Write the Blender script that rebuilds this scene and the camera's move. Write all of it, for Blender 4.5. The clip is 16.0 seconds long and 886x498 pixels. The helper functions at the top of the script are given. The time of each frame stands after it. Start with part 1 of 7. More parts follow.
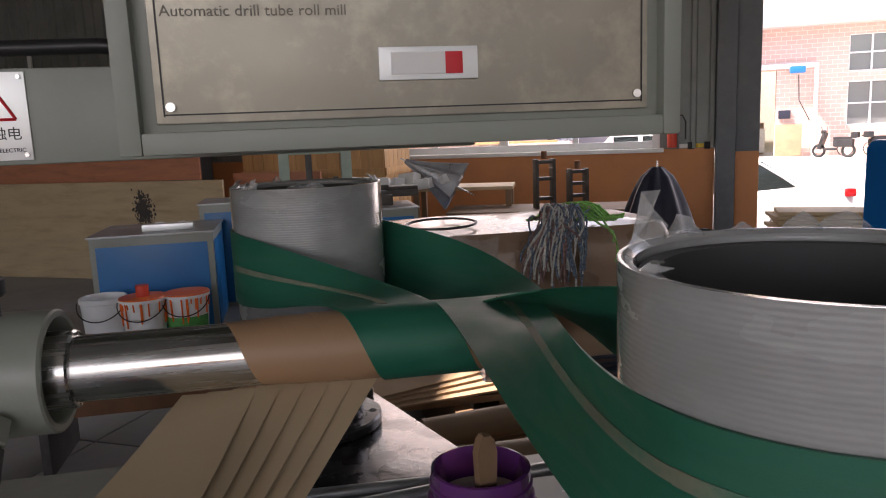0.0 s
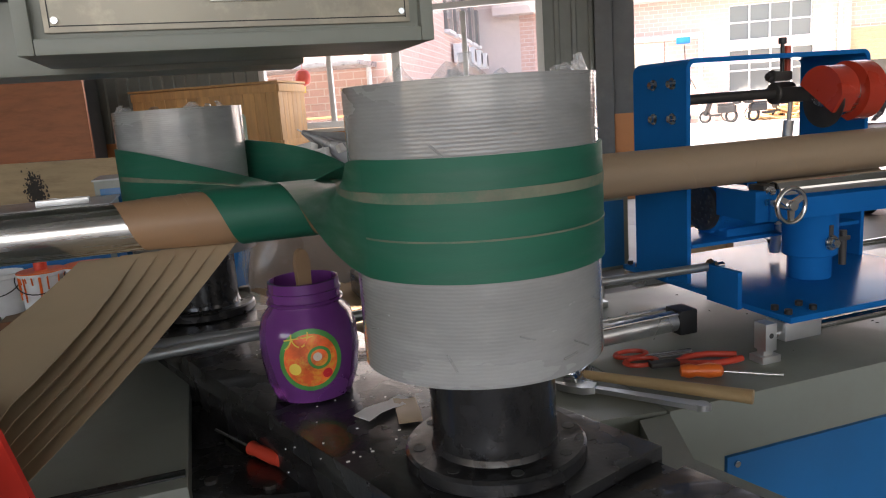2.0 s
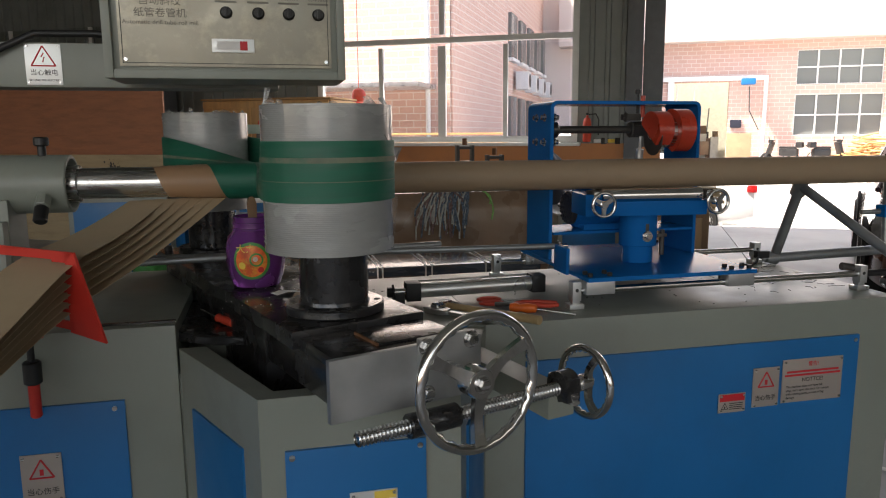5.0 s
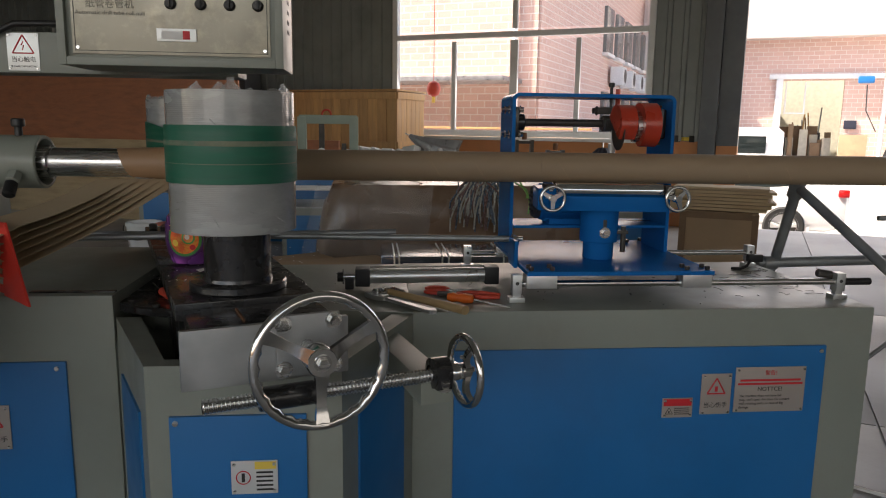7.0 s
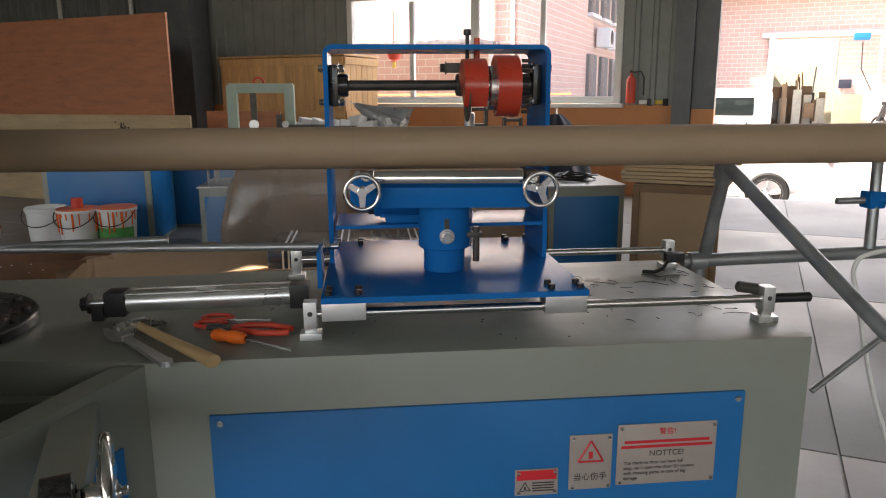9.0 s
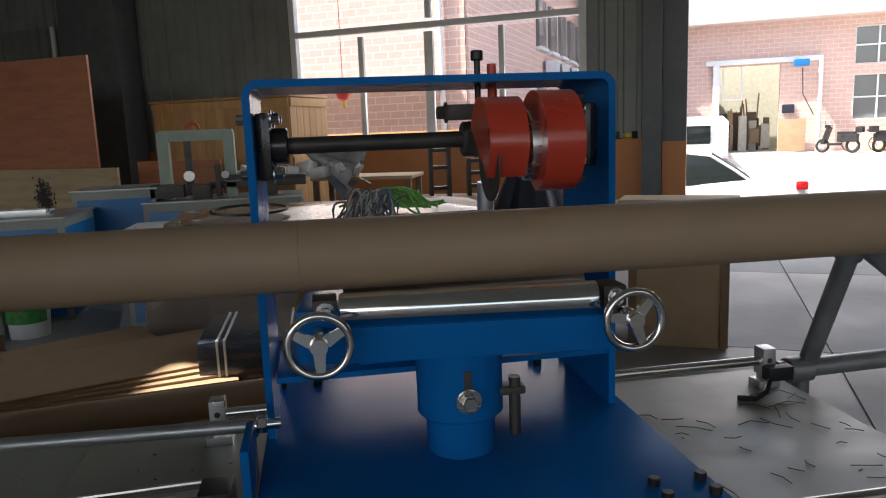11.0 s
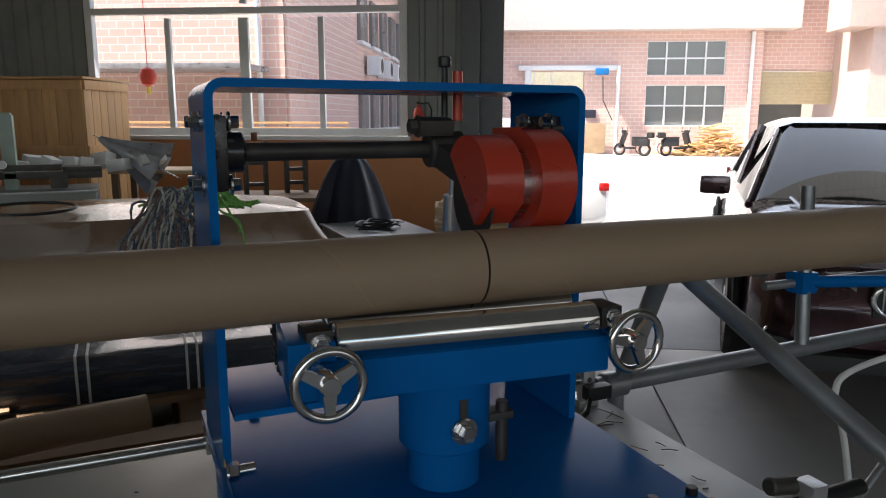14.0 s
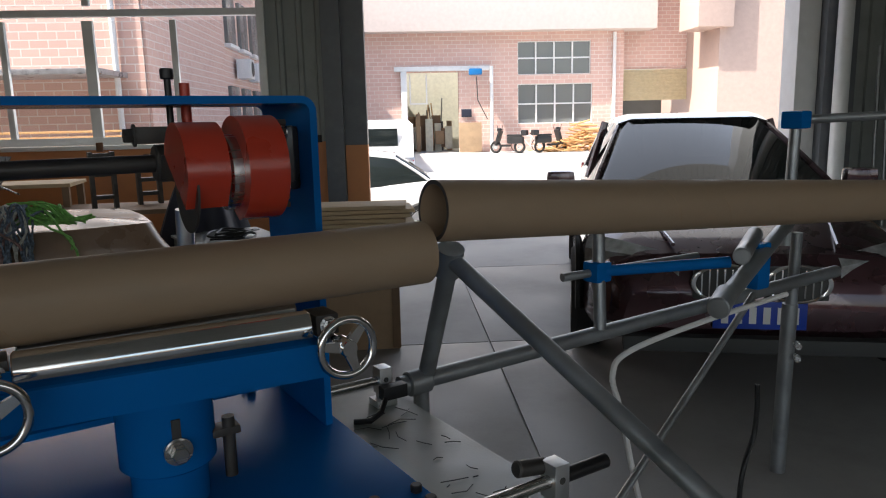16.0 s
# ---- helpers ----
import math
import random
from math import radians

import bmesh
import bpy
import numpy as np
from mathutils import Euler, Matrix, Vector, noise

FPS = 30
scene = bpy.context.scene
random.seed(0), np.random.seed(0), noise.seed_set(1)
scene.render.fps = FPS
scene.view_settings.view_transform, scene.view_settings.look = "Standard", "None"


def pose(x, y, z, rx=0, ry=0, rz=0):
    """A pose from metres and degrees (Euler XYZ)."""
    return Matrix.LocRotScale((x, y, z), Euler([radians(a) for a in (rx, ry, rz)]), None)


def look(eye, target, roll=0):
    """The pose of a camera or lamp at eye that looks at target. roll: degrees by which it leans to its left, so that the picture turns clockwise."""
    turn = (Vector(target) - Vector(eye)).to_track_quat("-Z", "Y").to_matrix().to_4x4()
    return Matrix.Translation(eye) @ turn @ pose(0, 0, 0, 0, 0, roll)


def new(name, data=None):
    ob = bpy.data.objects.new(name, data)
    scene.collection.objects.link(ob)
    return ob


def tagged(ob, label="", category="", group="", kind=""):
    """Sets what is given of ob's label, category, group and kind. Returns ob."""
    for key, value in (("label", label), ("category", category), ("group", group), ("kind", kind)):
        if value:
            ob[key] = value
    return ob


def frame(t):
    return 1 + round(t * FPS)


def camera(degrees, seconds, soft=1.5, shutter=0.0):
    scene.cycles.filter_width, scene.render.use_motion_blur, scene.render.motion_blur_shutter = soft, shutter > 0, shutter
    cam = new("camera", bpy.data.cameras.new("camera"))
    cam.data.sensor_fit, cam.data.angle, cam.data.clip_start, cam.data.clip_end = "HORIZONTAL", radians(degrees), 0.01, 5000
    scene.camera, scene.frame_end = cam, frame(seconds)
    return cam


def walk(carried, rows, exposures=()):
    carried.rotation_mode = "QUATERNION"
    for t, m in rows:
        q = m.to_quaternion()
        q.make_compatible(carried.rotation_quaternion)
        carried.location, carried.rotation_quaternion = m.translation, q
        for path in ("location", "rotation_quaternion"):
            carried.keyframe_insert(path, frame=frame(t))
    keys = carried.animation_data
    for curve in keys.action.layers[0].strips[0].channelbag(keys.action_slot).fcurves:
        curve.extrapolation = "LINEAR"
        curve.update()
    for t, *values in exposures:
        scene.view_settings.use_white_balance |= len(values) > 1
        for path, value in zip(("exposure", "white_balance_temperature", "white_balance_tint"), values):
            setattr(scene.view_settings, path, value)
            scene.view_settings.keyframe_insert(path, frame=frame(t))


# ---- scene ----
cam = camera(63.0, 16.0, soft=1.1)

PATH = [
    (0, (0.05, -0.621, 1.529), (0.441, 1.314, 1.21), -2.3),
    (0.5, (-0.016, -0.721, 1.481), (0.406, 1.21, 1.173), -3.1),
    (1, (-0.03, -0.805, 1.454), (0.466, 1.11, 1.156), -2.6),
    (1.5, (0.011, -0.908, 1.425), (0.606, 0.977, 1.122), -5.3),
    (2, (0.1, -1.031, 1.402), (0.712, 0.833, 1.017), -4.1),
    (2.5, (0.178, -1.187, 1.394), (0.656, 0.714, 0.995), -0.3),
    (3, (0.232, -1.3, 1.374), (0.615, 0.622, 0.975), 0.3),
    (3.5, (0.241, -1.456, 1.344), (0.64, 0.467, 0.965), -0.7),
    (4, (0.228, -1.665, 1.347), (0.628, 0.264, 1.001), -0.3),
    (4.5, (0.27, -1.813, 1.353), (0.702, 0.118, 1.064), -1.9),
    (4.7, (0.266, -1.864, 1.367), (0.736, 0.055, 1.056), -0.7),
    (6.8, (0.754, -2.138, 1.349), (0.967, -0.177, 1.024), 2.6),
    (7, (0.774, -2.05, 1.353), (0.968, -0.087, 1.02), 0.8),
    (7.5, (0.822, -1.887, 1.379), (1.023, 0.067, 1.004), -2.9),
    (8, (1.013, -1.727, 1.367), (1.219, 0.215, 0.937), -0.5),
    (8.5, (1.202, -1.605, 1.379), (1.342, 0.333, 0.908), 0.5),
    (9, (1.378, -1.421, 1.35), (1.575, 0.525, 0.931), -0.3),
    (9.2, (1.455, -1.321, 1.337), (1.684, 0.629, 0.953), 0.4),
    (11.3, (1.336, -0.573, 1.411), (1.719, 1.363, 1.09), -3.7),
    (11.5, (1.312, -0.537, 1.42), (1.802, 1.375, 1.103), -3.2),
    (12, (1.3, -0.495, 1.418), (1.895, 1.384, 1.078), -1.0),
    (12.5, (1.313, -0.482, 1.416), (1.957, 1.379, 1.07), 0.7),
    (13, (1.319, -0.461, 1.416), (2.0, 1.386, 1.064), 1.2),
    (13.5, (1.353, -0.48, 1.42), (2.078, 1.351, 1.072), 0.6),
    (14, (1.425, -0.502, 1.422), (2.218, 1.3, 1.069), 0.1),
    (14.5, (1.515, -0.542, 1.425), (2.447, 1.191, 1.064), 0.4),
    (15, (1.559, -0.559, 1.428), (2.54, 1.145, 1.066), -0.1),
    (15.5, (1.571, -0.569, 1.429), (2.593, 1.113, 1.073), -0.3),
    (16, (1.606, -0.623, 1.433), (2.668, 1.034, 1.08), -1.3),
]
walk(cam, [(t, look(e, g, r)) for t, e, g, r in PATH], [(0, 2.0, 6900, 23), (0.5, 2.22, 6950, 20), (1.5, 2.25, 7000, 19), (2.5, 2.62, 6900, 14), (3.5, 2.48, 6900, 13), (4.5, 1.98, 7100, 13), (7, 1.7, 7200, 14), (8, 2.05, 7200, 14), (9, 2.35, 7200, 14), (11.3, 1.5, 6550, 11), (13.5, 1.45, 6500, 10), (14.5, 1.3, 6500, 10), (16, 1.2, 6500, 10)])

# ---- light ----
SUN_TO = Vector((-0.874 * 0.75 - 0.486 * 0.27, 0.486 * 0.75 - 0.874 * 0.27, 1.05)).normalized()
world = bpy.data.worlds.new("sky")
scene.world = world
world.use_nodes = True
wn = world.node_tree
sky = wn.nodes.new("ShaderNodeTexSky")
sky.sky_type, sky.sun_disc = "NISHITA", False
sky.sun_elevation, sky.sun_rotation = math.asin(SUN_TO.z), math.atan2(SUN_TO.x, SUN_TO.y)
sky.dust_density, sky.ozone_density = 3.0, 0.6
wn.links.new(sky.outputs[0], wn.nodes["Background"].inputs[0])
wn.nodes["Background"].inputs[1].default_value = 0.15
sun_data = bpy.data.lights.new("sun", "SUN")
sun_data.energy, sun_data.angle, sun_data.color = 5.0, radians(0.6), (1, 0.95, 0.88)
sun = new("sun", sun_data)
sun.matrix_world = look(SUN_TO * 30, (0, 0, 0))


def opening_fill(eye, target, w, h, watts):
    d = bpy.data.lights.new("opening_fill", "AREA")
    d.shape, d.size, d.size_y, d.energy, d.color = "RECTANGLE", w, h, watts, (1, 0.975, 0.94)
    new("opening_fill", d).matrix_world = look(eye, target)


# wall frame: u along the window wall, d away from the machine, z up
WU, WN, W0 = Vector((0.874, -0.486, 0)), Vector((0.486, 0.874, 0)), Vector((2.836, 9.055, 0))
WANG = math.degrees(math.atan2(-0.486, 0.874))


def wl(u, d=0.0, z=0.0):
    return W0 + WU * u + WN * d + Vector((0, 0, z))


def wpose(u, d=0.0, z=0.0, turn=0.0):
    p = wl(u, d, z)
    return pose(p.x, p.y, p.z, 0, 0, WANG + turn)


# Area lamps added indoors to strengthen daylight from window, door and unseen rear openings.
p, q = wl(0.1, -0.3, 2.9), wl(0.1, -5, 1.2)
opening_fill(p, q, 4.0, 3.0, 21)
p, q = wl(6, -0.2, 2.6), wl(5, -6, 0.6)
opening_fill(p, q, 5.0, 4.6, 33)
opening_fill((-2.6, -8.8, 3.0), (-0.5, 0, 0.8), 6.0, 3.4, 31)
opening_fill((6.0, -8.8, 3.0), (2.5, 0, 0.8), 5.0, 3.4, 13)

# ---- materials ----
MATS = {}


def mat(name, color, rough=0.5, metal=0.0, var=0.12, scale=6.0, bump=0.0, bscale=60.0, stretch=(1, 1, 1), spec=0.5,
        dirt=None, dscale=2.5, damt=0.35, coat=0.0, alpha=1.0, rvar=0.12, island=0.0, trans=0.0, emit=0.0):
    m = bpy.data.materials.new(name)
    m.use_nodes = True
    t = m.node_tree
    b = t.nodes["Principled BSDF"]
    N = t.nodes.new
    co = N("ShaderNodeTexCoord")
    mp = N("ShaderNodeMapping")
    mp.inputs["Scale"].default_value = stretch
    t.links.new(co.outputs["Object"], mp.inputs[0])
    n1 = N("ShaderNodeTexNoise")
    n1.inputs["Scale"].default_value, n1.inputs["Detail"].default_value = scale, 6
    t.links.new(mp.outputs[0], n1.inputs[0])
    rmp = N("ShaderNodeMapRange")
    rmp.inputs[1].default_value, rmp.inputs[2].default_value = 0.3, 0.7
    rmp.inputs[3].default_value, rmp.inputs[4].default_value = 1 - var, 1 + var
    t.links.new(n1.outputs[0], rmp.inputs[0])
    mul = N("ShaderNodeVectorMath")
    mul.operation = "SCALE"
    mul.inputs[0].default_value = color[:3]
    t.links.new(rmp.outputs[0], mul.inputs["Scale"])
    out = mul.outputs[0]
    if island:
        oi = N("ShaderNodeObjectInfo")
        r2 = N("ShaderNodeMapRange")
        r2.inputs[3].default_value, r2.inputs[4].default_value = 1 - island, 1 + island
        t.links.new(oi.outputs["Random"], r2.inputs[0])
        m2 = N("ShaderNodeVectorMath")
        m2.operation = "SCALE"
        t.links.new(out, m2.inputs[0])
        t.links.new(r2.outputs[0], m2.inputs["Scale"])
        out = m2.outputs[0]
    if dirt:
        n2 = N("ShaderNodeTexNoise")
        n2.inputs["Scale"].default_value, n2.inputs["Detail"].default_value = dscale, 8
        n2.inputs["Roughness"].default_value = 0.7
        t.links.new(mp.outputs[0], n2.inputs[0])
        rp = N("ShaderNodeMapRange")
        rp.inputs[1].default_value, rp.inputs[2].default_value = 0.48, 0.72
        rp.inputs[3].default_value, rp.inputs[4].default_value = 0.0, damt
        t.links.new(n2.outputs[0], rp.inputs[0])
        mx = N("ShaderNodeMix")
        mx.data_type = "RGBA"
        t.links.new(rp.outputs[0], mx.inputs[0])
        t.links.new(out, mx.inputs[6])
        mx.inputs[7].default_value = (*dirt, 1)
        out = mx.outputs[2]
    t.links.new(out, b.inputs["Base Color"])
    rr = N("ShaderNodeMapRange")
    rr.inputs[1].default_value, rr.inputs[2].default_value = 0.3, 0.7
    rr.inputs[3].default_value, rr.inputs[4].default_value = max(0.02, rough - rvar), min(1, rough + rvar)
    t.links.new(n1.outputs[0], rr.inputs[0])
    t.links.new(rr.outputs[0], b.inputs["Roughness"])
    b.inputs["Metallic"].default_value = metal
    b.inputs["Specular IOR Level"].default_value = spec
    b.inputs["Coat Weight"].default_value = coat
    b.inputs["Coat Roughness"].default_value = 0.05
    b.inputs["Alpha"].default_value = alpha
    b.inputs["Transmission Weight"].default_value = trans
    if emit:
        b.inputs["Emission Color"].default_value = (*color[:3], 1)
        b.inputs["Emission Strength"].default_value = emit
    if bump:
        n3 = N("ShaderNodeTexNoise")
        n3.inputs["Scale"].default_value, n3.inputs["Detail"].default_value = bscale, 4
        t.links.new(mp.outputs[0], n3.inputs[0])
        bp = N("ShaderNodeBump")
        bp.inputs["Strength"].default_value, bp.inputs["Distance"].default_value = bump, 0.004
        t.links.new(n3.outputs[0], bp.inputs["Height"])
        t.links.new(bp.outputs[0], b.inputs["Normal"])
    MATS[name] = m
    return m


GREY = mat("machine_grey", (0.255, 0.275, 0.238), 0.42, var=0.06, scale=5, dirt=(0.16, 0.15, 0.13), damt=0.35, bump=0.05, bscale=180)
BLUE = mat("blue_panel", (0.004, 0.15, 0.40), 0.4, var=0.06, scale=4, dirt=(0.02, 0.09, 0.22), damt=0.3)
BLUEG = mat("blue_gloss", (0.004, 0.135, 0.42), 0.2, var=0.06, scale=4, spec=0.03, dirt=(0.015, 0.09, 0.30), damt=0.2, rvar=0.05)
BLACK = mat("black_paint", (0.018, 0.018, 0.019), 0.25, var=0.3, scale=12, dirt=(0.06, 0.06, 0.06), dscale=11, damt=0.35, coat=0.25, bump=0.15, bscale=90)
BLACKP = mat("black_plastic", (0.015, 0.015, 0.016), 0.45, var=0.2)
CHROME = mat("chrome", (0.75, 0.75, 0.74), 0.12, 1, var=0.05, rvar=0.07, dirt=(0.35, 0.3, 0.25), dscale=14, damt=0.3)
STEEL = mat("bright_steel", (0.6, 0.6, 0.59), 0.26, 1, var=0.12, scale=3, stretch=(1, 30, 30), dirt=(0.25, 0.23, 0.21), dscale=4)
DULL = mat("dull_steel_plate", (0.42, 0.43, 0.43), 0.45, 0.8, var=0.2, scale=9, dirt=(0.2, 0.19, 0.18), damt=0.5)
ALU = mat("aluminium", (0.72, 0.73, 0.73), 0.34, 0.9, var=0.06, dirt=(0.4, 0.4, 0.4))
STAIN = mat("stainless_panel", (0.33, 0.31, 0.255), 0.42, 0.55, var=0.1, scale=8, dirt=(0.60, 0.54, 0.42), dscale=7, damt=0.75, bump=0.12, bscale=30)
KRAFT = mat("kraft_paper", (0.325, 0.232, 0.15), 0.6, var=0.04, scale=9, stretch=(1, 3, 3), dirt=(0.27, 0.185, 0.115), dscale=7.0, damt=0.2, bump=0.06, bscale=140)
KRAFTD = mat("kraft_strip", (0.44, 0.335, 0.215), 0.6, var=0.08, scale=4, dirt=(0.34, 0.25, 0.15), damt=0.4)
KRAFTW = mat("wound_kraft", (0.36, 0.215, 0.12), 0.5, var=0.08, scale=5, dirt=(0.28, 0.16, 0.08))
BELT = mat("green_belt", (0.008, 0.125, 0.075), 0.5, var=0.1, scale=8, stretch=(1, 1, 8), dirt=(0.05, 0.14, 0.10), dscale=5, damt=0.35, bump=0.1, bscale=250)
BELTW = mat("worn_belt_stripe", (0.17, 0.185, 0.13), 0.7, var=0.25, scale=18, dirt=(0.03, 0.16, 0.1), dscale=14, damt=0.9)
FILM = mat("stretch_film", (0.31, 0.315, 0.31), 0.22, var=0.12, scale=5, stretch=(1, 1, 3), dirt=(0.5, 0.5, 0.5), dscale=6, damt=0.35, bump=0.22, bscale=26, coat=0.7)
FILMT = mat("thin_film", (0.8, 0.8, 0.8), 0.12, var=0.05, alpha=0.10, bump=0.8, bscale=9, coat=0.5)
FILMC = mat("loose_film", (0.8, 0.82, 0.83), 0.12, var=0.05, alpha=0.3, bump=0.6, bscale=20, coat=0.5)
GALV = mat("galvanised_pipe", (0.34, 0.36, 0.37), 0.42, 0.7, var=0.22, scale=14, dirt=(0.16, 0.16, 0.16), dscale=7, damt=0.5, bump=0.12, bscale=70)
RED = mat("red_guard", (0.50, 0.045, 0.02), 0.28, var=0.08, coat=0.3, dirt=(0.3, 0.03, 0.02), damt=0.3)
REDC = mat("red_comb", (0.62, 0.035, 0.022), 0.42, var=0.08, dirt=(0.35, 0.03, 0.02), damt=0.4)
ORANGE = mat("orange_dado", (0.55, 0.225, 0.085), 0.65, var=0.08, scale=2, dirt=(0.38, 0.17, 0.08), damt=0.4)
SHEET = mat("corrugated_grey", (0.225, 0.245, 0.235), 0.5, var=0.1, scale=2, dirt=(0.13, 0.14, 0.13), damt=0.4)
COLUMN = mat("column_grey", (0.10, 0.11, 0.12), 0.45, var=0.12, dirt=(0.2, 0.19, 0.18), damt=0.4)
BOARD = mat("red_brown_board", (0.45, 0.175, 0.09), 0.6, var=0.12, scale=3, stretch=(1, 1, 5), dirt=(0.22, 0.08, 0.04), damt=0.5)
PLY = mat("plywood", (0.50, 0.37, 0.22), 0.65, var=0.1, scale=2.5, stretch=(0.6, 4, 4), dirt=(0.27, 0.18, 0.10), dscale=4, damt=0.5)
PINE = mat("pine_board", (0.55, 0.315, 0.13), 0.6, var=0.12, scale=3, stretch=(6, 6, 0.7), dirt=(0.32, 0.17, 0.07), damt=0.45, island=0.14)
DARKW = mat("dark_timber", (0.22, 0.135, 0.075), 0.7, var=0.18, scale=4, dirt=(0.1, 0.06, 0.03))
CARD = mat("cardboard", (0.40, 0.27, 0.16), 0.75, var=0.1, scale=2, dirt=(0.25, 0.17, 0.1), damt=0.45)
WHITE = mat("white_frame", (0.74, 0.75, 0.74), 0.4, var=0.04, dirt=(0.5, 0.5, 0.48), damt=0.25)
WPLAS = mat("white_plastic", (0.72, 0.73, 0.72), 0.4, var=0.05, dirt=(0.4, 0.36, 0.3), damt=0.3)
REDP = mat("red_plastic", (0.6, 0.06, 0.03), 0.4, var=0.1)
ORANGEP = mat("orange_plastic", (0.85, 0.16, 0.02), 0.35, var=0.05)
TOOLW = mat("ash_handle", (0.52, 0.36, 0.18), 0.45, var=0.12, stretch=(1, 8, 8), dirt=(0.3, 0.2, 0.1))
PURPLE = mat("purple_plastic", (0.23, 0.06, 0.30), 0.2, var=0.12, coat=0.3, trans=0.45)
LABEL1 = mat("label_green", (0.06, 0.26, 0.06), 0.4, var=0.2, scale=30)
LABEL2 = mat("label_orange", (0.75, 0.12, 0.03), 0.4, var=0.4, scale=30, dirt=(0.8, 0.5, 0.05), dscale=40, damt=0.9)
LABEL3 = mat("label_yellow", (0.85, 0.62, 0.1), 0.4, var=0.1)
CREAM = mat("cream_paste", (0.6, 0.5, 0.42), 0.6, var=0.1)
CONC = mat("concrete_floor", (0.29, 0.285, 0.275), 0.55, var=0.1, scale=1.3, dirt=(0.17, 0.165, 0.16), dscale=0.9, damt=0.6, bump=0.1, bscale=50)
YARD = mat("concrete_yard", (0.50, 0.49, 0.47), 0.8, var=0.07, scale=0.6, dirt=(0.36, 0.35, 0.33), dscale=0.5, damt=0.35)
BRICK = mat("pink_brick", (0.56, 0.315, 0.245), 0.75, var=0.1, scale=1, island=0.13)
MORTAR = mat("facade_mortar", (0.50, 0.40, 0.35), 0.85, var=0.06)
WINGT = mat("pale_pink_tile", (0.47, 0.35, 0.30), 0.6, var=0.05, dirt=(0.42, 0.32, 0.28))
FASCIA = mat("pale_tile_fascia", (0.62, 0.54, 0.50), 0.6, var=0.05, dirt=(0.6, 0.5, 0.45))
# Near-black: paints shade in drum, bay and holes; also colours shavings and grilles.
DARK = mat("dark_shade_and_parts", (0.05, 0.052, 0.05), 0.7, var=0.3, scale=1)
INNER = mat("far_room_wall", (0.62, 0.60, 0.49), 0.8, var=0.1)
SHUT = mat("yellowed_shutter", (0.50, 0.42, 0.26), 0.5, var=0.1)
CARW = mat("white_car_paint", (0.80, 0.80, 0.80), 0.22, var=0.02, coat=0.6)
CARD_D = mat("maroon_car_paint", (0.055, 0.02, 0.025), 0.28, 0.5, var=0.1, spec=0.4, coat=1.0)
CARK = mat("black_car_paint", (0.012, 0.012, 0.014), 0.2, 0.1, var=0.1, coat=1.0)
TYRE = mat("tyre_rubber", (0.018, 0.018, 0.018), 0.8, var=0.2)
LAMP_R = mat("tail_lamp", (0.55, 0.01, 0.01), 0.2, var=0.1, coat=0.5)
LAMP_W = mat("head_lamp", (0.55, 0.57, 0.58), 0.1, 0.6, var=0.3, scale=20, coat=1)
BLUEPL = mat("blue_plate", (0.01, 0.05, 0.38), 0.4, var=0.05)
SILT = mat("silver_tarp", (0.33, 0.33, 0.34), 0.35, 0.4, var=0.3, scale=5, bump=0.5, bscale=14)
NAVY = mat("navy_umbrella", (0.012, 0.014, 0.03), 0.6, var=0.2)
WRAPB = mat("film_wrapped_bundle", (0.25, 0.155, 0.095), 0.3, var=0.2, scale=3, bump=0.8, bscale=9, coat=0.4, dirt=(0.36, 0.27, 0.20), dscale=4, damt=0.4)
WRAPD = mat("dark_wrapped_stack", (0.035, 0.05, 0.075), 0.22, var=0.3, scale=4, stretch=(1, 1, 8), bump=0.7, bscale=14, coat=0.5, dirt=(0.26, 0.14, 0.06), dscale=2.5, damt=0.85)
ROPEW = mat("white_rope", (0.5, 0.5, 0.46), 0.8, var=0.3, scale=60)
ROPEB = mat("blue_black_rope", (0.13, 0.17, 0.22), 0.8, var=0.7, scale=70)
ROPEG = mat("lime_rope", (0.22, 0.50, 0.12), 0.7, var=0.3, scale=60)
ROPEP = mat("pink_grey_rope", (0.24, 0.15, 0.14), 0.8, var=0.5, scale=60)
SIGNY = mat("sign_plate", (0.44, 0.385, 0.345), 0.4, 0.3, var=0.08, dirt=(0.45, 0.4, 0.35))
SIGNS = mat("sign_silver", (0.70, 0.71, 0.70), 0.35, 0.4, var=0.05)
INKR = mat("red_ink", (0.62, 0.02, 0.03), 0.5, var=0.05)
INKK = mat("black_ink", (0.02, 0.02, 0.02), 0.5, var=0.05)
INKG = mat("grey_ink", (0.16, 0.145, 0.12), 0.5, var=0.05)
SCORCH = mat("scorch_mark", (0.06, 0.052, 0.047), 0.9, var=0.3)
PALEP = mat("pale_paper", (0.75, 0.74, 0.72), 0.7, var=0.08)
MACHG = mat("pale_green_machine", (0.32, 0.40, 0.33), 0.45, var=0.1)
RUST = mat("rust_brown", (0.16, 0.07, 0.03), 0.7, var=0.3)
WORK = mat("oily_iron", (0.07, 0.065, 0.06), 0.5, 0.5, var=0.4, scale=10)


def glass_mat(name, tint=(0.03, 0.035, 0.035), rough=0.02, alpha=0.07):
    m = bpy.data.materials.new(name)
    m.use_nodes = True
    b = m.node_tree.nodes["Principled BSDF"]
    b.inputs["Base Color"].default_value = (*tint, 1)
    b.inputs["Roughness"].default_value = rough
    b.inputs["Alpha"].default_value = alpha
    return m


GLASS = glass_mat("window_glass")
CARGL = glass_mat("car_glass", (0.015, 0.02, 0.02), 0.03, 0.95)
CARGL.node_tree.nodes["Principled BSDF"].inputs["Specular IOR Level"].default_value = 0.2
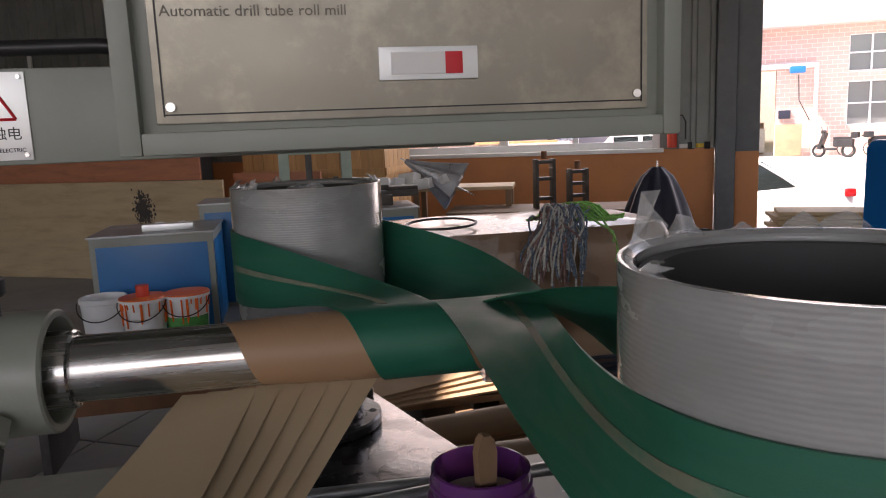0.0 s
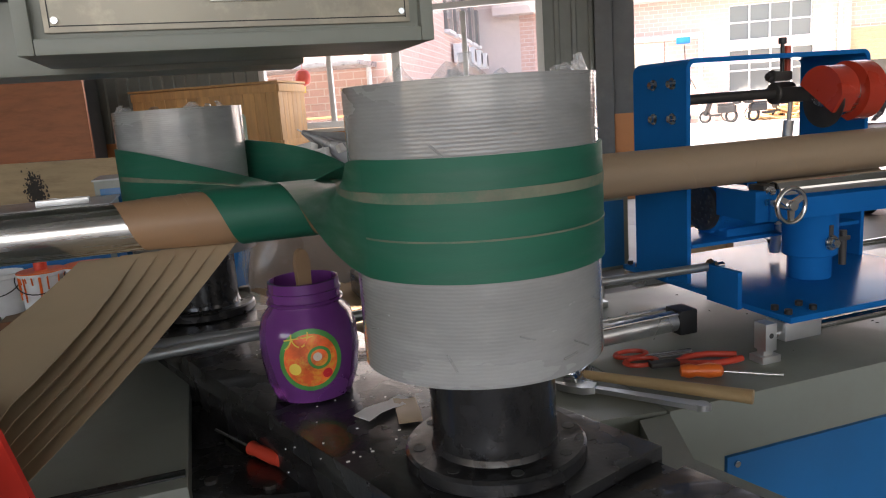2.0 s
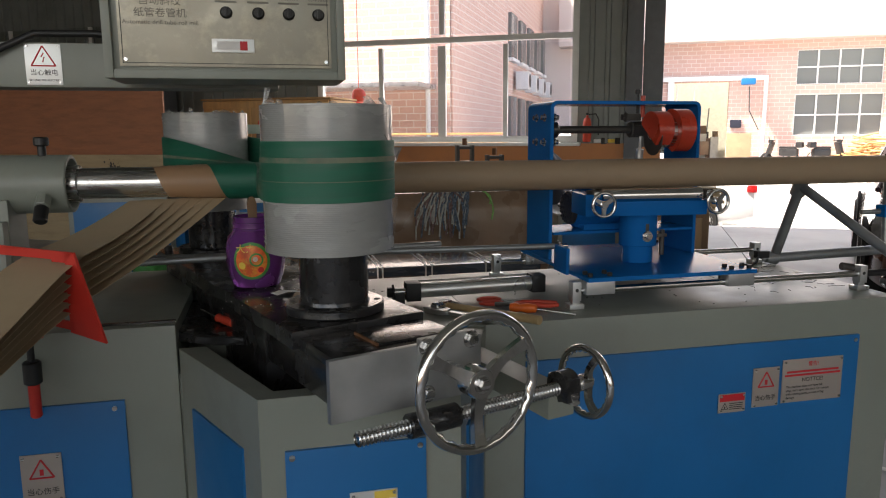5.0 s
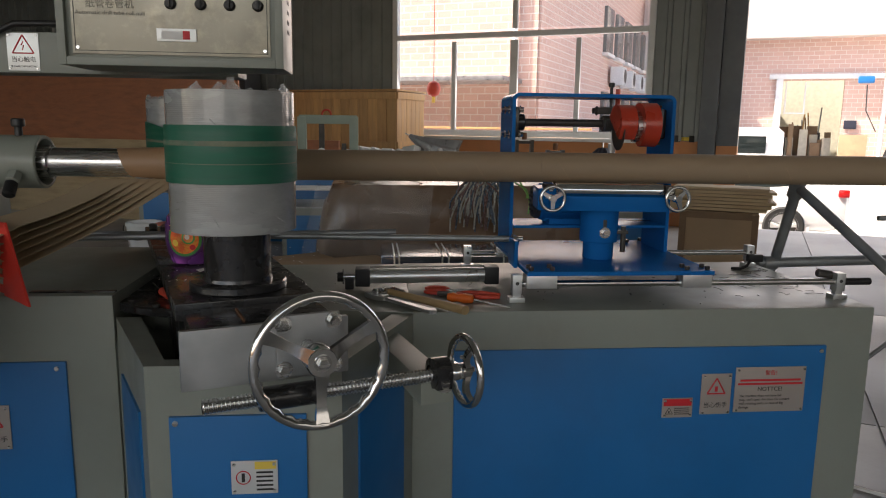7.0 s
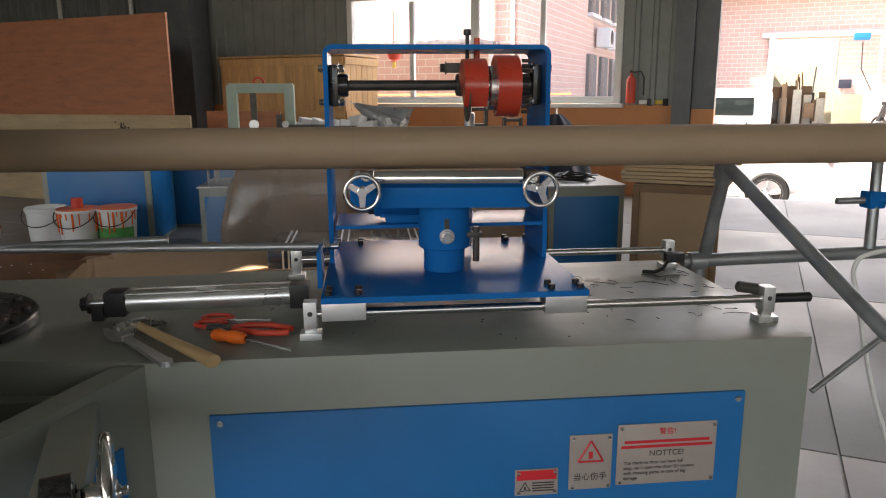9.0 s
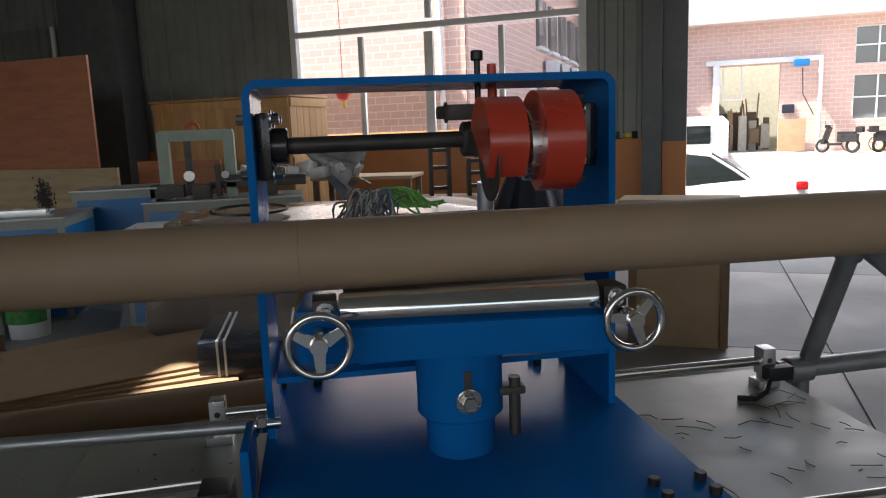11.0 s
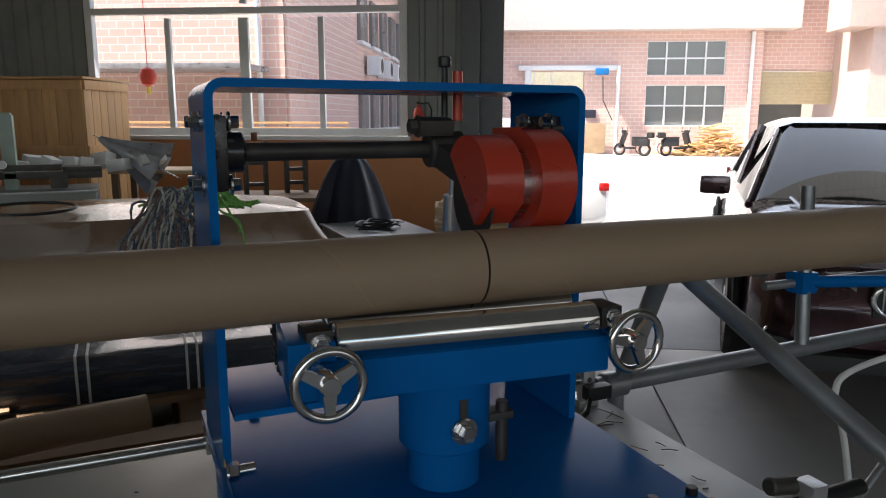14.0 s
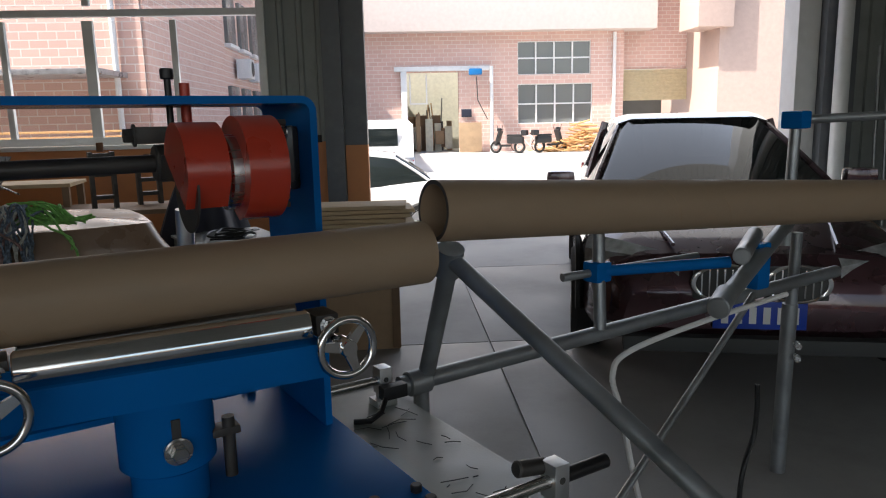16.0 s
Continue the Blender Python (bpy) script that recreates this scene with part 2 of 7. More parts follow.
DGLASS = glass_mat("far_glass", (0.20, 0.21, 0.20), 0.1, 0.8)


def drum_mat():
    """Stretch film wound in turns: fine ridges round the drum."""
    t = FILM.node_tree
    b = t.nodes["Principled BSDF"]
    w = t.nodes.new("ShaderNodeTexWave")
    w.bands_direction, w.wave_type = "Z", "BANDS"
    w.inputs["Scale"].default_value, w.inputs["Distortion"].default_value = 72.0, 1.2
    w.inputs["Detail"].default_value, w.inputs["Detail Scale"].default_value = 2, 1.2
    co = t.nodes.new("ShaderNodeTexCoord")
    t.links.new(co.outputs["Object"], w.inputs[0])
    old = b.inputs["Normal"].links[0].from_socket
    bp = t.nodes.new("ShaderNodeBump")
    bp.inputs["Strength"].default_value, bp.inputs["Distance"].default_value = 0.1, 0.003
    t.links.new(w.outputs[1], bp.inputs["Height"])
    t.links.new(old, bp.inputs["Normal"])
    t.links.new(bp.outputs[0], b.inputs["Normal"])


drum_mat()


# ---- mesh helpers ----
class Mesh:
    def __init__(self):
        self.v, self.f, self.s = [], [], []

    def add(self, verts, faces, smooth=False, m=None):
        k = len(self.v)
        self.v += [tuple(m @ Vector(p)) if m else tuple(p) for p in verts]
        self.f += [[i + k for i in f] for f in faces]
        self.s += [smooth] * len(faces)
        return self

    def box(self, c, s, bev=0.003, m=None):
        bm = bmesh.new()
        bmesh.ops.create_cube(bm, size=1)
        bmesh.ops.scale(bm, vec=s, verts=bm.verts)
        if bev:
            bmesh.ops.bevel(bm, geom=bm.edges[:], offset=min(bev, min(s) * 0.45), segments=2, affect="EDGES", profile=0.7)
        bmesh.ops.translate(bm, vec=c, verts=bm.verts)
        bm.verts.index_update()
        self.add([v.co[:] for v in bm.verts], [[v.index for v in f.verts] for f in bm.faces], False, m)
        bm.free()
        return self

    def lathe(self, prof, seg=32, m=None, a0=0.0, a1=360.0, smooth=True):
        """Profile of (r, z) turned about z."""
        full = abs(a1 - a0) >= 360
        n = seg if full else seg + 1
        vs = [(r * math.cos(radians(a0 + (a1 - a0) * i / seg)), r * math.sin(radians(a0 + (a1 - a0) * i / seg)), z) for i in range(n) for r, z in prof]
        k = len(prof)
        fs = [[i * k + j, ((i + 1) % n) * k + j, ((i + 1) % n) * k + j + 1, i * k + j + 1] for i in range(seg) for j in range(k - 1)]
        return self.add(vs, fs, smooth, m)

    def cyl(self, p, q, r, seg=20, r2=None, bev=0.0, cap=True):
        p, q = Vector(p), Vector(q)
        L = (q - p).length
        m = Matrix.Translation(p) @ (q - p).to_track_quat("Z", "Y").to_matrix().to_4x4()
        r2 = r if r2 is None else r2
        prof = [(r - bev, 0), (r, bev), (r2, L - bev), (r2 - bev, L)] if bev else [(r, 0), (r2, L)]
        if cap:
            prof = [(0.0001, 0)] + prof + [(0.0001, L)]
        k = len(self.s)
        self.lathe(prof, seg, m)
        if not bev and cap:
            for i in range(k, len(self.s)):
                self.s[i] = (i - k) % 3 == 1
        return self

    def pipe(self, pts, r, seg=10):
        pts = [Vector(p) for p in pts]
        vs, n = [], len(pts)
        up = Vector((0.123, 0.3, 0.94))
        for i, p in enumerate(pts):
            d = (pts[min(i + 1, n - 1)] - pts[max(i - 1, 0)]).normalized()
            a = d.cross(up).normalized()
            b = a.cross(d)
            vs += [p + r * (math.cos(6.2832 * j / seg) * a + math.sin(6.2832 * j / seg) * b) for j in range(seg)]
        fs = [[i * seg + j, i * seg + (j + 1) % seg, (i + 1) * seg + (j + 1) % seg, (i + 1) * seg + j] for i in range(n - 1) for j in range(seg)]
        fs += [list(range(seg))[::-1], [(n - 1) * seg + j for j in range(seg)]]
        return self.add(vs, fs, True)

    def prism(self, poly, z0, z1, m=None, smooth=False):
        """Extrudes an outline in x, y from z0 to z1."""
        n = len(poly)
        vs = [(x, y, z0) for x, y in poly] + [(x, y, z1) for x, y in poly]
        fs = [[i, (i + 1) % n, n + (i + 1) % n, n + i] for i in range(n)] + [list(range(n))[::-1], list(range(n, 2 * n))]
        k = len(self.s)
        self.add(vs, fs, False, m)
        if smooth:
            for i in range(n):
                self.s[k + i] = True
        return self

    def torus(self, R, r, m=None, seg=40, s2=12, wave=0.0, waves=0):
        vs = []
        for i in range(seg):
            a = 6.28318 * i / seg
            RR = R
            for j in range(s2):
                b = 6.28318 * j / s2
                rr = r * (1 + wave * math.cos(waves * a) * (math.cos(b) < 0))
                vs.append(((RR + rr * math.cos(b)) * math.cos(a), (RR + rr * math.cos(b)) * math.sin(a), r * math.sin(b)))
        fs = [[i * s2 + j, ((i + 1) % seg) * s2 + j, ((i + 1) % seg) * s2 + (j + 1) % s2, i * s2 + (j + 1) % s2] for i in range(seg) for j in range(s2)]
        return self.add(vs, fs, True, m)

    def loft(self, rings, closed=True, smooth=True, caps=False, m=None):
        k = len(rings[0])
        vs = [p for r in rings for p in r]
        kk = k if closed else k - 1
        fs = [[i * k + j, i * k + (j + 1) % k, (i + 1) * k + (j + 1) % k, (i + 1) * k + j] for i in range(len(rings) - 1) for j in range(kk)]
        if caps:
            fs += [list(range(k))[::-1], [(len(rings) - 1) * k + j for j in range(k)]]
        return self.add(vs, fs, smooth, m)

    def ribbon(self, edges, thick=0.003):
        """A strip of pairs of points, with thickness."""
        n = len(edges)
        rings = []
        for i, (a, b) in enumerate(edges):
            a, b = Vector(a), Vector(b)
            i0, i1 = max(i - 1, 0), min(i + 1, n - 1)
            d = (Vector(edges[i1][0]) + Vector(edges[i1][1]) - Vector(edges[i0][0]) - Vector(edges[i0][1])).normalized()
            nn = d.cross((b - a).normalized()).normalized() * thick * 0.5
            rings.append([a + nn, b + nn, b - nn, a - nn])
        k = len(self.s)
        self.loft(rings, True, False, True)
        for i in range(k, len(self.s)):
            self.s[i] = (i - k) % 4 in (0, 2)
        return self

    def ob(self, name, material, parent=None, label=""):
        me = bpy.data.meshes.new(name)
        me.from_pydata(self.v, [], self.f)
        me.polygons.foreach_set("use_smooth", self.s)
        me.materials.append(material)
        bm = bmesh.new()
        bm.from_mesh(me)
        bmesh.ops.recalc_face_normals(bm, faces=bm.faces)
        bm.to_mesh(me)
        bm.free()
        me.set_sharp_from_angle(angle=radians(38))
        o = new(name, me)
        if parent:
            o.parent = parent
        if label:
            o["label"] = label
        return o


def thing(name, m, label, category, group="", kind=""):
    o = new(name)
    o.empty_display_size = 0.05
    o.matrix_basis = m
    return tagged(o, label, category, group, kind)


def struct(ob, label, category="wall"):
    return tagged(ob, label, category, kind="structure")


def lettering(name, text, size, m, material, parent, align="CENTER"):
    cu = bpy.data.curves.new("writing", "FONT")
    cu.body, cu.size, cu.align_x, cu.extrude = text, size, align, 0.0004
    tmp = bpy.data.objects.new("writing_tmp", cu)
    me = bpy.data.meshes.new_from_object(tmp)
    bpy.data.objects.remove(tmp)
    me.materials.clear()
    me.materials.append(material)
    me.transform(m)
    o = new(name, me)
    o.parent = parent
    return o


FRONT = pose(0, 0, 0, 90, 0, 0)


def on_front(x, y, z):
    """Pose for writing on a face that looks towards -y."""
    return pose(x, y, z, 90, 0, 0)

# ---- setting ----
def ground():
    prof = [(-22, 0), (0.25, 0), (0.8, -0.06), (2.3, -0.5), (7.5, -0.5), (26.4, -0.2), (60, -0.2), (600, -0.2)]
    m = Mesh()
    us = [-400, -60, -20, -6, 0, 3, 6, 9, 14, 30, 80, 400]
    m.loft([[wl(u, d, z) for u in us] for d, z in prof[1:]], closed=False, smooth=False)
    struct(m.ob("ground", YARD), "pale concrete yard sloping down from the workshop door", "ground")
    slab = 2.4
    fl = new("floor")
    struct(fl, "grey worn concrete floor cut into square slabs", "floor")
    proto = Mesh().box((0, 0, -0.05), (slab - 0.012, slab - 0.012, 0.1), 0.004).ob("slab", CONC, fl)
    first = True
    for i in range(-7, 9):
        for j in range(-9, 1):
            o = proto if first else new("slab", proto.data)
            o.parent = fl
            o.matrix_basis = wpose(i * slab + 0.6, j * slab - slab / 2 + 0.25)
            first = False
    under = Mesh()
    under.prism([tuple(wl(u, d))[:2] for u, d in ((-17, -24), (21, -24), (21, 0.24), (-17, 0.24))], -0.2, -0.012)
    struct(under.ob("floor_base", CONC), "dark joints under the concrete slabs", "floor")


def corrugated(name, u0, u1, z0, z1, d=0.0):
    m = Mesh()
    n = max(2, int((u1 - u0) / 0.19))
    ring = []
    for i in range(n):
        a = u0 + (u1 - u0) * i / n
        w = (u1 - u0) / n
        ring += [(a, 0), (a + w * 0.62, 0), (a + w * 0.7, -0.03), (a + w * 0.92, -0.03)]
    ring.append((u1, 0))
    front = [[wl(u, d + o, z) for u, o in ring] for z in (z0, z1)]
    back = [[wl(u, d + 0.08, z) for u, o in ring] for z in (z1, z0)]
    m.loft(front + back, closed=False, smooth=False)
    return struct(m.ob(name, SHEET), "grey corrugated sheet metal workshop wall")


def wall_box(name, u0, u1, z0, z1, d0, d1, material, label, category="wall", bev=0.004):
    m = Mesh()
    m.box((0, 0, 0), (u1 - u0, d1 - d0, z1 - z0), bev)
    o = m.ob(name, material)
    o.matrix_basis = wpose((u0 + u1) / 2, (d0 + d1) / 2, (z0 + z1) / 2)
    return struct(o, label, category)


def window(name, u0, u1, z0, z1, cols, transom, label):
    w = thing(name, wpose((u0 + u1) / 2, 0, 0), label, "window", kind="structure")
    h = (u1 - u0) / 2
    fr = Mesh()
    for x in (-h + 0.045, h - 0.045):
        fr.box((x, 0, (z0 + z1) / 2), (0.09, 0.1, z1 - z0), 0.004)
    for z in (z0 + 0.045, z1 - 0.045):
        fr.box((0, 0, z), (2 * h - 0.18, 0.1, 0.09), 0.004)
    fr.box((0, 0, transom), (2 * h - 0.18, 0.1, 0.08), 0.004)
    fr.ob("window_frame", WHITE, w)
    Mesh().box((0, -0.06, z0 - 0.03), (2 * h + 0.1, 0.22, 0.05), 0.006).ob("window_sill", WHITE, w)
    cw = (2 * h - 0.18) / cols
    for i in range(cols):
        x0 = -h + 0.09 + i * cw
        wide = 0.12 if i == cols // 2 else 0.07
        if i:
            Mesh().box((x0, -0.01, (z0 + transom) / 2), (wide, 0.06, transom - z0 - 0.17), 0.004).ob("mullion", WHITE, w)
        pane = Mesh().box((x0 + cw / 2, 0.02, (z0 + transom) / 2), (cw - wide, 0.006, transom - z0 - 0.17), 0).ob("pane", GLASS, w)
        pane.visible_shadow = False
    for i in range(2):
        x0 = -h + 0.09 + i * cw * cols / 2
        if i:
            Mesh().box((x0, 0, (transom + z1) / 2), (0.08, 0.06, z1 - transom - 0.17), 0.004).ob("mullion", WHITE, w)
        pane = Mesh().box((x0 + cw * cols / 4, 0.02, (transom + z1) / 2), (cw * cols / 2 - 0.08, 0.006, z1 - transom - 0.17), 0).ob("pane", GLASS, w)
        pane.visible_shadow = False
    return w


def setting():
    ground()
    # window wall
    wall_box("wall_dado", -13, 2.79, 0, 1.2, -0.02, 0.14, ORANGE, "orange painted low wall under the windows")
    corrugated("wall_north_left", -13, -1.97, 1.2, 6.2)
    corrugated("wall_north_mid", 2.13, 2.8, 1.2, 6.2)
    corrugated("wall_north_top", -1.97, 2.13, 4.3, 6.2)
    corrugated("wall_over_door", 3.3, 8.6, 5.2, 6.2)
    corrugated("wall_north_right", 9.3, 17, 0, 6.2)
    window("window_1", -1.96, 2.13, 1.22, 4.3, 4, 2.74, "white framed sliding window looking on the yard")
    wall_box("column_1", 2.8, 3.02, 0, 6.2, -0.22, 0.14, COLUMN, "dark grey steel column beside the big door", "column")
    wall_box("column_2", 3.03, 3.3, 1.15, 6.2, -0.12, 0.2, COLUMN, "grey door jamb of folded steel", "column")
    wall_box("column_base", 3.03, 3.3, 0, 1.15, -0.12, 0.2, ORANGE, "orange painted foot of the door jamb", "column")
    wall_box("column_3", -5.6, -4.55, 0, 6.2, -0.5, -0.06, COLUMN, "wide dark steel column against the wall", "column")
    wall_box("door_jamb_right", 8.62, 8.9, 0, 6.2, -0.15, 0.2, WHITE, "pale door jamb of the big opening", "column")
    wall_box("wall_east_pier", 8.9, 9.3, 0, 6.2, -0.3, 0.2, COLUMN, "dark steel pier beside the door", "column")
    wall_box("window_2_band", -13, -5.9, 2.35, 3.2, -0.06, -0.035, GLASS, "high strip window over the boards", "window", 0)
    for u in (-13, -11.3, -9.6, -7.9, -6.2):
        wall_box("window_bar", u, u + 0.07, 2.35, 3.2, -0.1, -0.065, WHITE, "white bar of the high window", "window")
    wall_box("window_rail", -13, -5.9, 2.28, 2.35, -0.12, -0.03, WHITE, "white lower rail of the high window", "window")
    # closing walls and roof, with high open bands for daylight behind the camera
    for n, u0, u1, d0, d1 in (("wall_west", -13.2, -13, -22, 0.1), ("wall_east", 17, 17.2, -22, 0.1)):
        wall_box(n, u0, u1, 0, 6.2, d0, d1, SHEET, "grey sheet metal end wall of the workshop")
    wall_box("wall_south_low", -13, 17, 0, 1.2, -22.2, -22, ORANGE, "orange low wall of the workshop")
    wall_box("wall_south_high", -13, 17, 4.8, 6.2, -22.2, -22, SHEET, "grey sheet metal wall over an open side")
    ro = Mesh()
    for u0, u1, d0, d1 in ((-13.2, -2.9, -22.2, 0.3), (-2.4, 17.2, -22.2, 0.3), (-2.9, -2.4, -22.2, -8.58), (-2.9, -2.4, -8.22, 0.3)):
        ro.box(((u0 + u1) / 2, (d0 + d1) / 2, 6.275), (u1 - u0, d1 - d0, 0.15), 0)
    roof = ro.ob("ceiling", SHEET)
    roof.matrix_basis = wpose(0, 0, 0)
    struct(roof, "grey sheet metal roof with a small roof light", "ceiling")
    # drain pipe beside the right jamb and leaning bars
    Mesh().cyl(wl(9.05, -0.42, 0), wl(9.05, -0.42, 5.5), 0.09, 20).ob("drain_pipe", WPLAS)
    tagged(bpy.data.objects["drain_pipe"], "pale plastic drain pipe beside the door", "pipe")
    for i in range(6):
        o = Mesh().cyl(wl(9.5 + i * 0.12, -0.5 - 0.05 * (i % 3), 0), wl(9.55 + i * 0.1, -0.34, 2.2 + 0.15 * (i % 3)), 0.018, 10).ob("steel_bar", GALV)
        tagged(o, "thin steel bar leaning in the corner", "bar", "leaning bars")
    wall_box("board_right", 10.2, 11.6, 0, 2.1, -0.42, -0.38, DARKW, "brown board leaning on the wall", "board")


setting()


# ---- winding machine: base ----
def screws(parent, spots, y, r=0.007):
    for x, z in spots:
        Mesh().cyl((x, y, z), (x, y - 0.004, z), r, 10).ob("screw", STEEL, parent)


def sign(parent, x, z, w, h, material, y, kind):
    s = Mesh().box((x, y, z), (w, 0.003, h), 0.001).ob("sign", material, parent, {"tri": "metal warning sign with a red triangle", "note": "metal notice with red and black writing", "red": "small red and pale warning sign", "walk": "white and yellow warning sign"}[kind])
    yy = y - 0.0022
    screws(s, [(x + i * (w / 2 - 0.008), z + j * (h / 2 - 0.008)) for i in (-1, 1) for j in (-1, 1)], yy, 0.004)

    def tri(cx, cz, a, col=INKR):
        m = Mesh()
        for i in range(3):
            a0, a1 = radians(90 + 120 * i), radians(210 + 120 * i)
            p0, p1 = (cx + a * math.cos(a0), yy, cz + a * math.sin(a0)), (cx + a * math.cos(a1), yy, cz + a * math.sin(a1))
            m.cyl(p0, p1, 0.07 * a, 6)
        m.ob("triangle", col, s)
        Mesh().box((cx, yy, cz - 0.05 * a), (0.28 * a, 0.001, 0.5 * a), 0).ob("pictogram", col, s)

    if kind == "tri":
        tri(x, z + 0.14 * h, 0.34 * w)
        lettering("writing", "当心伤手", 0.2 * w, on_front(x, yy, z - 0.32 * h), INKK, s)
    elif kind == "note":
        lettering("writing", "警告!", 0.12 * h, on_front(x, yy, z + 0.33 * h), INKR, s)
        for r, n in ((0.21, 0.86), (0.13, 0.92)):
            Mesh().box((x, yy, z + r * h), (n * w, 0.001, 0.045 * h), 0).ob("writing_bar", INKR, s)
        lettering("writing", "NOTTCE!", 0.13 * h, on_front(x, yy, z - 0.03 * h), INKK, s)
        for i, txt in enumerate(("The machine does not have full", "stop, can't open the door Or contact", "with rotating parts, in case of big", "damage")):
            lettering("writing", txt, 0.075 * h, on_front(x - 0.43 * w, yy, z - (0.16 + 0.085 * i) * h), INKK, s, "LEFT")
    elif kind == "red":
        Mesh().box((x, yy, z + 0.28 * h), (w * 0.92, 0.001, h * 0.36), 0).ob("red_band", INKR, s)
        tri(x - 0.27 * w, z - 0.2 * h, 0.14 * w, INKK)
        for k in range(4):
            Mesh().box((x + 0.15 * w, yy, z - (0.02 + 0.1 * k) * h), (w * 0.5, 0.001, h * 0.035), 0).ob("writing_bar", INKK, s)
    else:
        Mesh().torus(0.15 * w, 0.012 * w, on_front(x - 0.24 * w, yy, z), 24, 6).ob("red_ring", INKR, s)
        Mesh().box((x - 0.24 * w, yy, z), (0.07 * w, 0.001, 0.2 * w), 0).ob("pictogram", INKK, s)
        Mesh().box((x + 0.24 * w, yy, z + 0.36 * h), (0.46 * w, 0.001, 0.22 * h), 0).ob("yellow_band", LABEL3, s)
        for k in range(5):
            Mesh().box((x + 0.22 * w, yy, z + (0.15 - 0.13 * k) * h), (0.36 * w, 0.001, 0.05 * h), 0).ob("writing_bar", INKK, s)
    return s


def base():
    b = thing("tube_winding_machine_base", pose(0, 0, 0), "grey painted steel machine base with blue side panels", "machine")
    # right bench
    m = Mesh()
    m.box((1.64, 0.47, 0.40), (1.49, 0.80, 0.80), 0.008)
    m.ob("bench", GREY, b)
    m = Mesh()
    m.box((1.625, 0.067, 0.345), (1.205, 0.012, 0.665), 0.002)
    pan = m.ob("side_panel", BLUE, b, "blue sheet metal panel")
    screws(pan, [(1.045, 0.66), (2.21, 0.66), (1.045, 0.05), (2.21, 0.05)], 0.061)
    sign(pan, 2.045, 0.535, 0.236, 0.15, SIGNY, 0.058, "note")
    sign(pan, 1.865, 0.523, 0.1, 0.135, SIGNY, 0.058, "tri")
    sign(pan, 1.74, 0.48, 0.1, 0.065, SIGNY, 0.058, "red")
    # left box
    m = Mesh()
    m.box((-0.80, 0.50, 0.43), (1.65, 0.86, 0.86), 0.008)
    m.ob("left_cabinet", GREY, b)
    m = Mesh()
    m.box((-0.72, 0.067, 0.335), (1.21, 0.012, 0.66), 0.002)
    pan = m.ob("side_panel", BLUE, b, "blue sheet metal panel")
    screws(pan, [(-0.14, 0.645), (-1.3, 0.645)], 0.061)
    sign(pan, -0.33, 0.47, 0.1, 0.135, SIGNY, 0.058, "tri")
    Mesh().box((-0.1, 0.115, 0.861), (0.24, 0.022, 0.005), 0.001).ob("slot", BLACK, b, "dark slot in the cabinet top")
    # projecting trough for the turret slide
    wall = [(0.03, 0.075), (0.242, -0.377), (0.70, -0.377), (0.897, 0.075)]
    th = 0.05
    inner = [(0.10, 0.075), (0.275, -0.327), (0.665, -0.327), (0.83, 0.075)]
    for i in range(3):
        Mesh().prism([wall[i], wall[i + 1], inner[i + 1], inner[i]], 0, 0.793).ob("trough_wall", GREY, b)
    Mesh().prism(inner, 0.0, 0.55).ob("trough_floor", GREY, b)
    m = Mesh()
    m.box((0.465, 0.47, 0.36), (0.88, 0.78, 0.72), 0.004)
    m.ob("centre_body", GREY, b)
    m = Mesh()
    m.prism([(0.1, 0.2), (0.9, 0.08), (0.9, 0.86), (0.03, 0.86), (0.03, 0.3)], 0.72, 0.797)
    m.ob("centre_top", GREY, b)
    m = Mesh().box((0.455, -0.380, 0.34), (0.32, 0.012, 0.66), 0.002)
    pan = m.ob("side_panel", BLUE, b, "blue sheet metal panel")
    screws(pan, [(0.31, 0.655), (0.60, 0.655)], -0.386)
    sign(pan, 0.49, 0.515, 0.11, 0.085, SIGNS, -0.389, "walk")
    for p0, p1 in (((0.03, 0.075), (0.242, -0.377)), ((0.70, -0.377), (0.897, 0.075))):
        a, c = Vector(p0), Vector(p1)
        d = (c - a).normalized()
        nn = Vector((d.y, -d.x)) * 0.006
        s0, s1 = a + d * 0.09 + nn, c - d * 0.09 + nn
        Mesh().prism([tuple(s0), tuple(s1), tuple(s1 - nn * 2), tuple(s0 - nn * 2)], 0.02, 0.65).ob("side_panel", BLUE, b, "blue sheet metal panel")
    # ring of the turret on the bench top
    m = Mesh().lathe([(0.17, 0), (0.30, 0), (0.305, 0.003), (0.305, 0.022), (0.30, 0.026), (0.19, 0.026), (0.17, 0.02), (0.17, 0)], 64, pose(0.25, 0.33, 0.80))
    m.ob("turret_ring", BLACK, b, "black flanged turret ring with bolt holes")
    for i in range(16):
        a = 6.2832 * i / 16
        Mesh().cyl((0.25 + 0.275 * math.cos(a), 0.33 + 0.275 * math.sin(a), 0.824), (0.25 + 0.275 * math.cos(a), 0.33 + 0.275 * math.sin(a), 0.832), 0.011, 8).ob("bolt", WORK, b)
    # bracket of the small wheel
    m = Mesh()
    m.box((0, 0, 0), (0.075, 0.40, 0.06), 0.004, pose(0.865, -0.26, 0.745, 0, 0, 16))
    m.ob("bracket", GREY, b)
    return b


base()

TURN = pose(0.25, 0.33, 0, 0, 0, 19.2)


def hex_bolt(m, p, d, r=0.012, h=0.01):
    p, d = Vector(p), Vector(d).normalized()
    m.cyl(p, p + d * 0.003, r * 1.45, 16)
    m.cyl(p + d * 0.003, p + d * (0.003 + h), r, 6, bev=0.0015)


